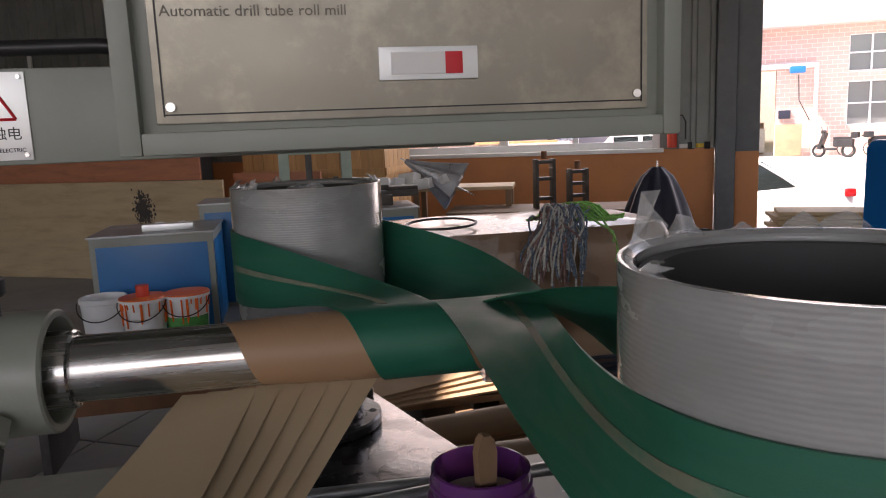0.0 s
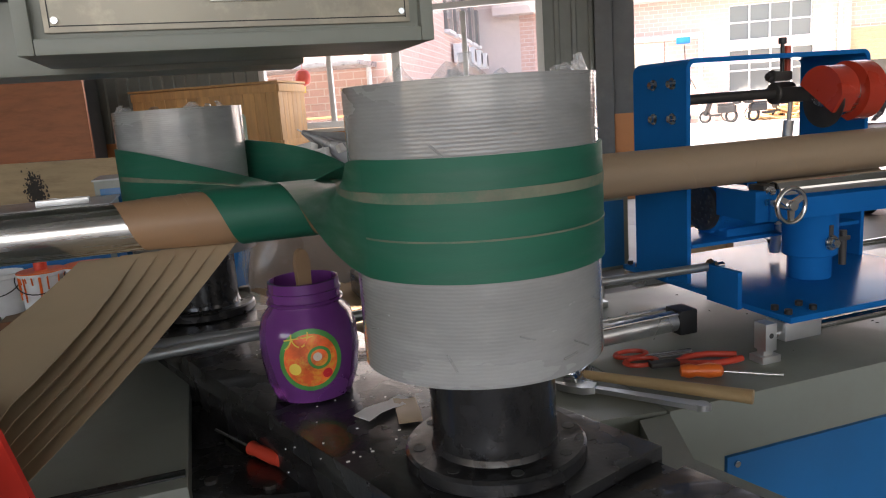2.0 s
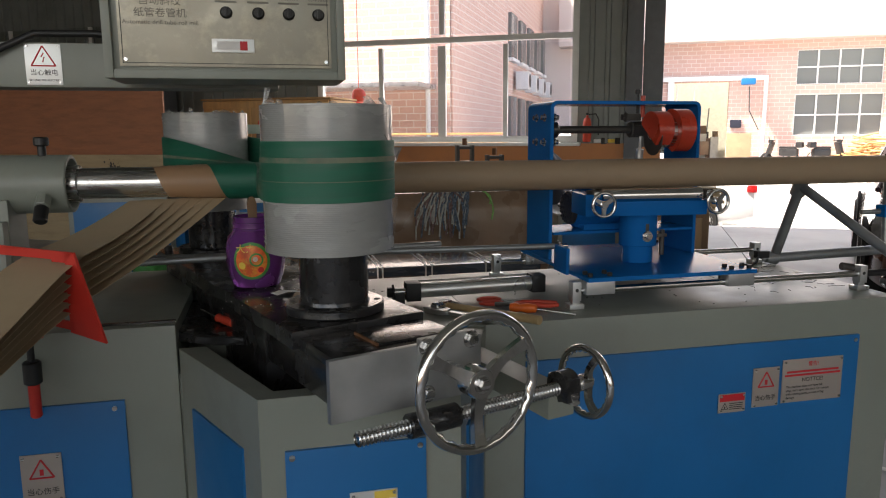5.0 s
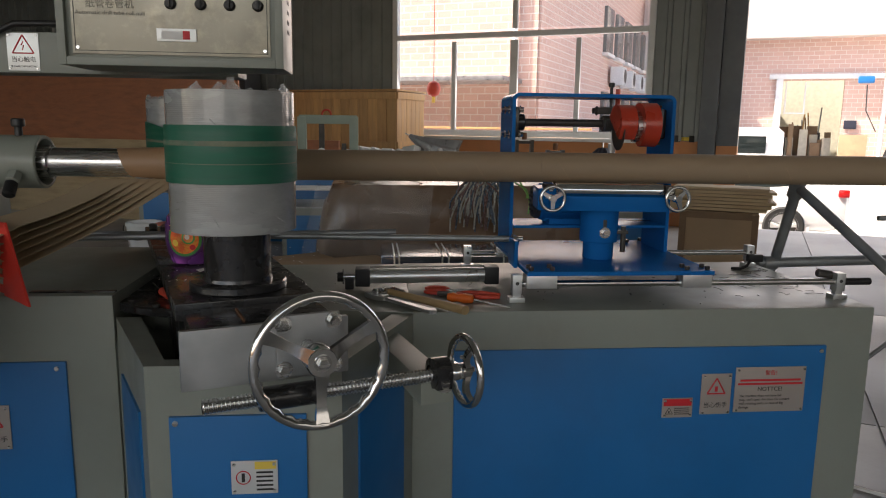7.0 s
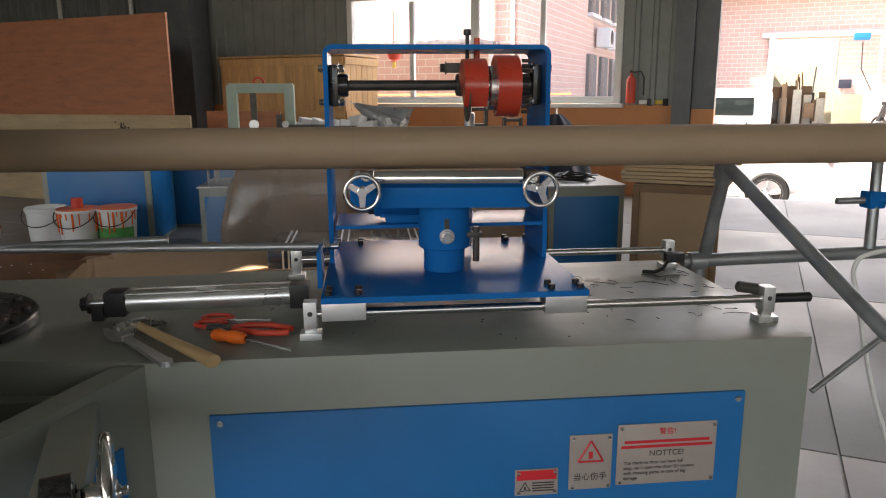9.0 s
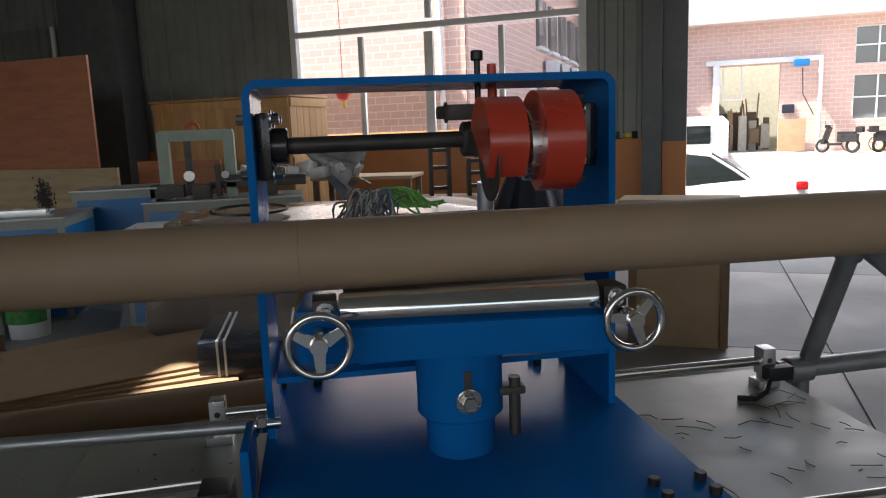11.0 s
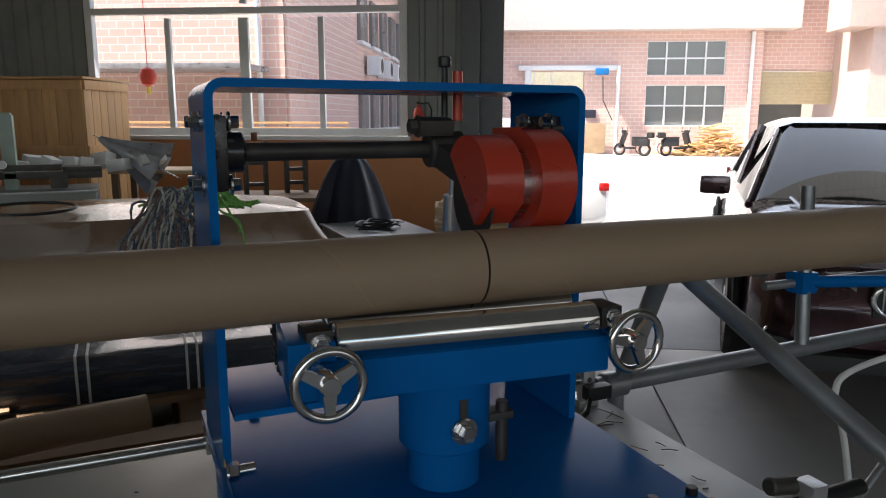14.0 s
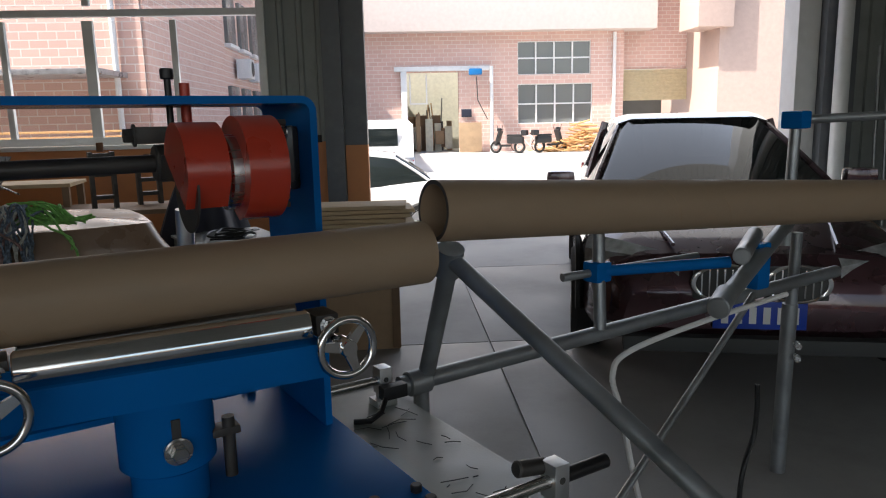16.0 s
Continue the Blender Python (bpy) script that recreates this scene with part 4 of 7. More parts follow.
def wound_paper():
    w = thing("wound_paper", pose(0, 0, 0), "brown kraft paper layers wound slantwise on the mandrel", "paper")
    for k, (xa, wd) in enumerate(((-0.085, 0.05), (-0.062, 0.05), (-0.038, 0.06), (-0.012, 0.09), (0.035, 0.13), (0.10, 0.2))):
        e = []
        r = 0.0472 + 0.0012 * k
        for i in range(40):
            a = 170 - 350 * i / 39
            xx = xa + 0.11 * i / 39
            e.append((around(xx, a, r), around(xx + wd, a - 3, r)))
        Mesh().ribbon(e, 0.0008).ob("paper_layer", KRAFTW, w)
    Mesh().cyl(ax(0.06), ax(0.5), 0.0487, 40).ob("core_layer", KRAFTW, w)


wound_paper()


# ---- rails, cylinder and flying saw carriage ----
def rails():
    r = thing("slide_rails", pose(0, 0, 0), "two bright steel guide rails in aluminium end blocks", "rail")
    for y, xa, xb in ((0.195, 1.235, 2.335), (0.765, 1.15, 2.325)):
        Mesh().cyl((xa, y, 0.858), (xb + 0.02, y, 0.858), 0.0105, 20).ob("rail", STEEL, r)
        for x in (xa, xb):
            m = Mesh()
            m.box((x, y, 0.858), (0.03, 0.036, 0.062), 0.002)
            m.box((x, y, 0.808), (0.05, 0.042, 0.016), 0.002)
            m.box((x, y, 0.825), (0.026, 0.02, 0.03), 0.001)
            blk = m.ob("end_block", ALU, r, "aluminium rail block")
            Mesh().cyl((x, y - 0.0185, 0.862), (x, y - 0.0175, 0.862), 0.006, 12).ob("socket_screw", DARK, blk)
    Mesh().cyl((2.35, 0.195, 0.858), (2.45, 0.195, 0.858), 0.0125, 16, bev=0.003).ob("stop_rod", BLACKP, r, "black rubber stop rod")
    Mesh().cyl((2.27, 0.215, 0.885), (2.33, 0.215, 0.875), 0.014, 14, bev=0.003).ob("shock_absorber", WORK, r)
    s = Mesh().box((2.33, 0.725, 0.842), (0.06, 0.026, 0.03), 0.003).ob("limit_switch", BLACKP, r, "black limit switch")
    Mesh().pipe([(2.31, 0.72, 0.835), (2.28, 0.69, 0.815), (2.25, 0.68, 0.807), (2.22, 0.70, 0.805)], 0.006, 8).ob("switch_lead", BLACKP, s)
    c = thing("air_cylinder", pose(0.015, -0.05, 0), "aluminium air cylinder with black end caps", "cylinder")
    Mesh().cyl((0.74, 0.455, 0.842), (1.16, 0.478, 0.842), 0.0255, 28).ob("barrel", ALU, c)
    for x, y in ((0.725, 0.454), (1.175, 0.479)):
        Mesh().box((x, y, 0.842), (0.05, 0.062, 0.062), 0.006).ob("end_cap", BLACKP, c)
    Mesh().cyl((0.64, 0.45, 0.842), (0.72, 0.454, 0.842), 0.012, 14).ob("piston_rod", STEEL, c)
    m = Mesh()
    hex_bolt(m, (0.66, 0.45, 0.842), (-1, 0, 0), 0.018, 0.018)
    m.box((0.68, 0.452, 0.82), (0.03, 0.04, 0.04), 0.004)
    m.ob("clevis", BLACKP, c)
    Mesh().box((0.94, 0.462, 0.8685), (0.05, 0.03, 0.001), 0).ob("label_plate", PALEP, c)
    for y in (0.44, 0.495):
        Mesh().cyl((0.74, y - 0.004, 0.865), (1.16, y + 0.018, 0.865), 0.004, 8).ob("tie_bar", STEEL, c)
    rod = Mesh().cyl((-0.25, 0.455, 0.985), (1.25, 0.405, 0.972), 0.0105, 16).ob("drive_rod", GALV)
    tagged(rod, "long steel rod pulling the saw carriage", "rod")


rails()
CX0, CX1, CYF, CYB, CZ = 1.262, 1.878, 0.152, 0.80, 0.905


def small_wheel(parent, x, y, z, tilt=0.0):
    M = pose(x, y, z, 90, 0, 0) @ Matrix.Diagonal((0.84, 0.84, 0.9, 1))
    w = Mesh().torus(0.047, 0.007, M, 48, 10).ob("handwheel", CHROME, parent, "small chromed handwheel")
    m = Mesh().lathe([(0.0001, 0.012), (0.013, 0.012), (0.015, 0.006), (0.015, -0.025), (0.0001, -0.025)], 24, M)
    m.ob("hub", CHROME, w)
    for i in range(3):
        a = radians(30 + 120 * i + tilt)
        c, s = math.cos(a), math.sin(a)
        rings = []
        for k in range(5):
            t = k / 4
            r = 0.011 + 0.034 * t
            wd = 0.0095 - 0.003 * t
            rings.append([M @ Vector((r * c - wd * s, r * s + wd * c, zz)) if sg > 0 else M @ Vector((r * c + wd * s, r * s - wd * c, zz)) for sg, zz in ((1, -0.004), (-1, -0.004), (-1, 0.004), (1, 0.004))])
        Mesh().loft(rings, True, False, True).ob("spoke", CHROME, w)
    Mesh().cyl((x, y + 0.02, z), (x, y + 0.08, z), 0.008, 12).ob("spindle", STEEL, w)
    return w


def carriage():
    c = thing("saw_carriage", pose(0, 0, 0), "blue painted flying saw carriage on the guide rails", "saw")
    xm, ym = (CX0 + CX1) / 2, (CYF + CYB) / 2
    Mesh().box((xm, ym, CZ - 0.007), (CX1 - CX0, CYB - CYF, 0.014), 0.002).ob("base_plate", BLUEG, c)
    for x in (CX0 + 0.05, CX1 - 0.05):
        for y in (0.195, 0.765):
            b = Mesh().box((x, y, 0.868), (0.10, 0.06, 0.042), 0.003).ob("slide_bearing", ALU, c, "aluminium slide bearing")
            for dx in (-0.034, 0.034):
                for dy in (-0.02, 0.02):
                    Mesh().cyl((x + dx, y + dy, CZ), (x + dx, y + dy, CZ + 0.012), 0.0085, 12, bev=0.0015).ob("cap_screw", BLACKP, b)
    # portal bent from one wide strip of plate, behind the tube
    fy0, fy1 = 0.505, 0.735
    ft = 1.476
    xl, xr = 1.266, 1.862
    th = 0.012
    m = Mesh()
    out, inn = [], []
    r = 0.026
    for cx, cz, a0 in ((xl + r, ft - r, 180), (xr - r, ft - r, 90)):
        for k in range(7):
            a = radians(a0 - 90 * k / 6)
            out.append((cx + r * math.cos(a), cz + r * math.sin(a)))
            inn.append((cx + (r - th) * math.cos(a), cz + (r - th) * math.sin(a)))
    out = [(xl, CZ)] + out + [(xr, CZ)]
    inn = [(xl + th, CZ)] + inn + [(xr - th, CZ)]
    m.loft([[(x, fy0, z), (x2, fy0, z2), (x2, fy1, z2), (x, fy1, z)] for (x, z), (x2, z2) in zip(out, inn)], True, False, True)
    m.ob("portal_frame", BLUEG, c, "bent blue portal frame")
    Mesh().box((xm, 0.615, 1.0), (xr - xl - 0.026, 0.21, 0.010), 0.002).ob("shelf", BLUEG, c)
    mo = Mesh()
    mo.cyl((1.385, 0.59, 1.085), (1.62, 0.59, 1.085), 0.068, 32, bev=0.008)
    mo.box((1.50, 0.60, 1.013), (0.16, 0.12, 0.026), 0.004)
    mo.box((1.52, 0.53, 1.13), (0.07, 0.05, 0.05), 0.008)
    mot = mo.ob("motor_body", BLUEG, c, "blue finned motor under the portal")
    for k in range(12):
        a = radians(30 * k)
        Mesh().box((1.50, 0.59 + 0.07 * math.cos(a), 1.085 + 0.07 * math.sin(a)), (0.19, 0.006, 0.006), 0).ob("fin", BLUEG, mot)
    mo = Mesh().lathe([(0.0001, 0.012), (0.05, 0.012), (0.062, 0.004), (0.064, -0.03)], 32, pose(1.378, 0.59, 1.085, 0, -90, 0))
    cow = mo.ob("fan_cowl", WORK, mot, "perforated grey fan cowl")
    for rr, n in ((0.018, 6), (0.036, 12), (0.052, 18)):
        for k in range(n):
            a = 6.2832 * k / n
            Mesh().cyl((1.369, 0.59 + rr * math.cos(a), 1.085 + rr * math.sin(a)), (1.364, 0.59 + rr * math.cos(a), 1.085 + rr * math.sin(a)), 0.005, 6).ob("cowl_hole", DARK, cow)
    # bearings on the uprights
    for x, sg in ((xl + 0.012, 1), (xr - 0.012, -1)):
        bb = Mesh()
        bb.box((x + sg * 0.012, 0.60, 1.374), (0.024, 0.09, 0.11), 0.014)
        bb.cyl((x + sg * 0.02, 0.60, 1.374), (x + sg * 0.05, 0.60, 1.374), 0.03, 24, bev=0.003)
        o = bb.ob("flange_bearing", BLACK, c, "black flange bearing")
        for dy in (-0.04, 0.04):
            for dz in (-0.044, 0.044):
                for px, sd in ((x + sg * 0.024, sg), (x - sg * 0.012, -sg)):
                    n = Mesh()
                    hex_bolt(n, (px, 0.60 + dy, 1.374 + dz), (sd, 0, 0), 0.010, 0.012)
                    n.ob("bolt", STEEL, o)
    # column, roller beam and roller
    Mesh().cyl((1.566, 0.405, CZ), (1.566, 0.405, 0.965), 0.053, 36, bev=0.002).ob("column_foot", BLUEG, c)
    Mesh().cyl((1.566, 0.405, 0.965), (1.566, 0.405, 1.085), 0.066, 40, bev=0.003).ob("column", BLUEG, c)
    Mesh().box((1.566, 0.338, 1.022), (0.012, 0.004, 0.05), 0.0015).ob("slot", DARK, c)
    n = Mesh()
    n.cyl((1.566, 0.338, 1.003), (1.566, 0.333, 1.003), 0.019, 24)
    hex_bolt(n, (1.566, 0.333, 1.003), (0, -1, 0), 0.012, 0.012)
    n.ob("clamp_bolt", STEEL, c)
    n = Mesh()
    n.cyl((1.645, 0.375, 0.93), (1.645, 0.375, 1.02), 0.009, 14)
    n.box((1.64, 0.38, 1.0), (0.04, 0.03, 0.012), 0.003)
    n.ob("jack_screw", WORK, c)
    bm_ = pose(1.566, 0.34, 1.105, 0, 0, -6)
    Mesh().box((0, 0, 0), (0.40, 0.075, 0.05), 0.004, bm_).ob("roller_beam", BLUEG, c)
    Mesh().box((-0.205, 0.05, 0.012), (0.06, 0.16, 0.075), 0.006, bm_).ob("beam_end", BLUEG, c)
    a, b2 = bm_ @ Vector((-0.175, -0.014, 0.045)), bm_ @ Vector((0.185, -0.014, 0.045))
    Mesh().cyl(a, b2, 0.024, 36, bev=0.002).ob("support_roller", CHROME, c, "polished steel support roller")
    a, b2 = bm_ @ Vector((-0.175, 0.065, 0.047)), bm_ @ Vector((0.185, 0.065, 0.047))
    Mesh().cyl(a, b2, 0.024, 36, bev=0.002).ob("support_roller", CHROME, c, "polished steel support roller")
    for sx in (-0.197, 0.207):
        q = bm_ @ Vector((sx, 0.0, 0.047))
        Mesh().box(q, (0.034, 0.05, 0.03), 0.003).ob("roller_bearing", WORK, c)
        hb = Mesh()
        hex_bolt(hb, q + Vector((0, -0.026, 0)), (0, -1, 0), 0.009, 0.01)
        hb.ob("bolt", STEEL, c)
    small_wheel(c, 1.360, 0.258, 1.127, 0)
    small_wheel(c, 1.781, 0.252, 1.128, 20)
    # rod bracket
    Mesh().box((1.252, 0.35, 0.935), (0.012, 0.11, 0.09), 0.002).ob("rod_bracket", BLUEG, c)
    n = Mesh()
    hex_bolt(n, (1.258, 0.405, 0.972), (1, 0, 0), 0.013, 0.014)
    n.cyl((1.258, 0.405, 0.972), (1.295, 0.405, 0.972), 0.008, 12)
    n.ob("rod_nut", CHROME, c)
    # height stop through the top bar
    n = Mesh()
    n.cyl((1.652, 0.60, 1.41), (1.652, 0.60, 1.51), 0.0055, 12)
    n.cyl((1.652, 0.60, 1.505), (1.652, 0.60, 1.522), 0.011, 12, bev=0.002)
    n.ob("stop_bolt", BLACKP, c)
    Mesh().cyl((1.68, 0.61, 1.42), (1.68, 0.61, 1.50), 0.0085, 12).ob("guide_pin", REDP, c)
    # small air cylinder lifting the head
    n = Mesh()
    n.cyl((1.655, 0.62, 0.92), (1.655, 0.575, 1.30), 0.014, 18)
    n.cyl((1.655, 0.575, 1.30), (1.655, 0.57, 1.35), 0.006, 10)
    n.ob("lift_cylinder", ALU, c)
    # swinging head, about the shaft
    h = Mesh()
    h.cyl((-0.255, 0, 0), (0.24, 0, 0), 0.014, 22)
    head = h.ob("saw_head", WORK, c, "swinging saw head on a dark shaft")
    head.matrix_basis = pose(1.566, 0.60, 1.374)
    n = Mesh()
    n.cyl((0.055, 0, 0), (0.115, 0, 0), 0.03, 26, bev=0.003)
    n.box((0.085, -0.06, -0.005), (0.05, 0.13, 0.04), 0.008)
    n.ob("hub_arm", WORK, head)
    n = Mesh()
    n.box((0.05, -0.03, 0.045), (0.06, 0.03, 0.026), 0.006)
    hex_bolt(n, (0.025, -0.03, 0.045), (-1, 0, 0), 0.012, 0.014)
    n.ob("lever", WORK, head)
    n = Mesh()
    n.cyl((0.06, -0.16, -0.005), (0.2, -0.16, -0.005), 0.036, 28, bev=0.003)
    n.cyl((0.115, -0.16, -0.01), (0.15, -0.16, -0.01), 0.055, 32, bev=0.003)
    n.ob("spindle_motor", STEEL, head)
    Mesh().cyl((0.062, -0.165, -0.028), (0.065, -0.165, -0.028), 0.065, 48).ob("saw_blade", WORK, head, "dark round saw blade")

    def hood(name, x0, x1, r, a0, a1, cut):
        pts = []
        for k in range(25):
            a = radians(a0 + (a1 - a0) * k / 24)
            pts.append((-0.165 + r * math.cos(a), -0.005 + r * math.sin(a)))
        pts += cut
        mm = Mesh()
        mm.loft([[(x, y, z) for y, z in pts] for x in (x0, x0 + 0.004, x1 - 0.004, x1)], True, False, True)
        return mm.ob(name, RED, head, "glossy red blade guard")

    hood("guard", 0.050, 0.108, 0.068, 20, 190, [(-0.205, -0.055)])
    hood("guard", 0.132, 0.190, 0.076, 30, 262, [(-0.12, -0.05)])
    hood("guard_strap", 0.150, 0.168, 0.079, 40, 75, [(-0.04, 0.045), (-0.04, 0.035)])
    # drive chain to the right upright
    ch = Mesh()
    for i in range(11):
        ch.cyl((0.215, -0.11, -0.07 + 0.013 * i), (0.235, -0.11, -0.07 + 0.013 * i), 0.005, 8)
    ch.ob("chain", WORK, head)
    return c, head


CARRIAGE, HEAD = carriage()


# ---- paper tube in two lengths ----
CUT_T, CUT_X, SPEED = 13.5, 1.773, 0.173


def cut_x(t):
    return CUT_X + SPEED * (t - CUT_T)


HOLD = 11.0
X_HOLD = cut_x(HOLD)
MAIN_L = X_HOLD - 0.27


def hollow(L, name, label):
    m = Mesh()
    m.lathe([(RT, 0), (RT, L * 0.33), (RT, L * 0.66), (RT, L), (RT - 0.007, L), (RT - 0.007, 0), (RT, 0)], 64, pose(0, 0, 0, 0, 90, 0))
    o = m.ob(name, KRAFT)
    tagged(o, label, "paper tube", "paper tubes")
    # slant seams of the outer ply
    for k in range(int(L / 0.2)):
        pts = []
        for i in range(12):
            a = radians(200 + 150 * i / 11 + 97 * k)
            pts.append((0.05 + 0.2 * k + 0.085 * i / 11, (RT + 0.0001) * math.cos(a), (RT + 0.0001) * math.sin(a)))
        if pts[-1][0] < L:
            Mesh().pipe(pts, 0.0006, 4).ob("seam", CARD, o)
    return o


TUBE_A = hollow(MAIN_L, "paper_tube", "brown kraft paper tube leaving the drums")
TUBE_B = hollow(3.4, "paper_tube", "sawn length of brown kraft paper tube")
for ob_, xe in ((TUBE_A, MAIN_L + 0.0003), (TUBE_B, -0.0003)):
    rg = Mesh().lathe([(RT - 0.0006, 0), (RT - 0.0072, 0)], 48, pose(xe, 0, 0, 0, 90, 0))
    rg.ob("scorched_edge", SCORCH, ob_, "dark scorched saw edge")
# Added disc deep inside the tube keeps daylight from showing through.
Mesh().lathe([(RT - 0.0073, 0.02), (0.0001, 0.021)], 32, pose(1.6, 0, 0, 0, 90, 0)).ob("bore_wall", KRAFTD, TUBE_B)


# ---- outfeed stand ----
def flow(pts, n=8):
    """Smooth line through the points."""
    p = [Vector(q) for q in pts]
    p = [p[0]] + p + [p[-1]]
    out = []
    for k in range(1, len(p) - 2):
        a, b, c, d = p[k - 1:k + 3]
        for i in range(n):
            t = i / n
            out.append(0.5 * (2 * b + (c - a) * t + (2 * a - 5 * b + 4 * c - d) * t * t + (3 * b - a - 3 * c + d) * t ** 3))
    return out + [p[-1]]


def stand():
    s = thing("outfeed_stand", pose(0, 0, 0), "galvanised pipe outfeed stand with blue clamps", "stand")

    def pipe(name, a, b, r=0.021, mt=GALV, lab=""):
        return Mesh().cyl(a, b, r, 20).ob(name, mt, s, lab)

    apex = (2.447, 0.66, 1.138)
    pipe("leg", (2.486, 0.84, 0.81), apex)
    pipe("leg", apex, (2.568, 0.06, 0.795), 0.019)
    pipe("base_pipe", (2.41, 0.84, 0.80), (4.25, 0.80, 0.845), 0.0225)
    Mesh().cyl((2.43, 0.838, 0.80), (2.49, 0.836, 0.802), 0.031, 20, bev=0.003).ob("pipe_joint", GALV, s)
    Mesh().cyl((2.452, 0.685, 1.10), (2.446, 0.655, 1.16), 0.03, 20).ob("pipe_socket", GALV, s)
    pipe("leg", (4.2, 0.95, 0.0), (4.2, 0.93, 0.98), 0.021)
    Mesh().cyl((4.2, 0.95, 0.0), (4.2, 0.94, 0.70), 0.029, 20).ob("leg_sleeve", GALV, s)
    pipe("leg", (2.47, 0.84, 0.79), (2.47, 0.84, 0.0), 0.02)
    for x in (3.06,):
        pipe("post", (x, 0.82, 0.83), (x + 0.02, 0.86, 1.25), 0.018)
        Mesh().box((x + 0.01, 0.845, 0.995), (0.06, 0.06, 0.06), 0.012).ob("clamp", BLUEG, s, "blue pipe clamp")
    pipe("cross_pipe", (2.95, 0.86, 0.99), (3.45, 0.80, 1.0), 0.012)
    pipe("cross_bar", (3.07, 0.84, 0.995), (3.36, 0.62, 1.02), 0.016, BLUEG)
    Mesh().cyl((3.34, 0.57, 1.045), (3.62, 0.72, 1.06), 0.024, 24, bev=0.004).ob("support_roller", GALV, s, "worn grey support roller")
    pipe("arm", (3.12, 0.47, 0.967), (4.25, 0.93, 1.10), 0.023)
    Mesh().cyl((3.09, 0.455, 0.963), (3.19, 0.505, 0.975), 0.028, 20, bev=0.004).ob("pipe_joint", GALV, s)
    pipe("brace", (3.33, 0.52, 0.95), (2.64, 0.43, 0.50), 0.009)
    Mesh().box((3.55, 0.66, 0.98), (0.06, 0.05, 0.14), 0.008).ob("clamp", BLUEG, s, "blue pipe clamp")
    pipe("post", (4.32, 1.05, 0.9), (4.36, 1.06, 1.40), 0.022)
    Mesh().box((4.36, 1.06, 1.40), (0.07, 0.09, 0.07), 0.012).ob("clamp", BLUEG, s, "blue pipe clamp")
    pipe("arm", (4.38, 1.05, 1.40), (5.0, 0.72, 1.42), 0.018)
    for p in ((4.19, 0.90, 0.55), (4.19, 0.90, 0.5)):
        Mesh().cyl(p, (p[0] - 0.03, p[1] - 0.03, p[2]), 0.012, 8).ob("bolt", STEEL, s)
    h = Mesh().pipe(flow([(3.40, 0.47, 0.95), (3.1, 0.50, 0.92), (2.85, 0.51, 0.89), (2.78, 0.50, 0.85), (2.78, 0.47, 0.76), (2.86, 0.45, 0.45), (2.95, 0.3, 0.01), (2.7, 0.3, 0.008), (2.45, 0.6, 0.008)]), 0.007, 8).ob("air_hose", PALEP)
    tagged(h, "thin white air hose hanging to the floor", "hose")
    h = Mesh().pipe(flow([(3.03, 0.30, 0.83), (3.03, 0.30, 0.72), (2.985, 0.30, 0.55), (3.0, 0.28, 0.01), (3.3, 0.2, 0.008)]), 0.006, 8).ob("black_cable", BLACKP)
    tagged(h, "black cable hanging by the stand", "cable")


stand()


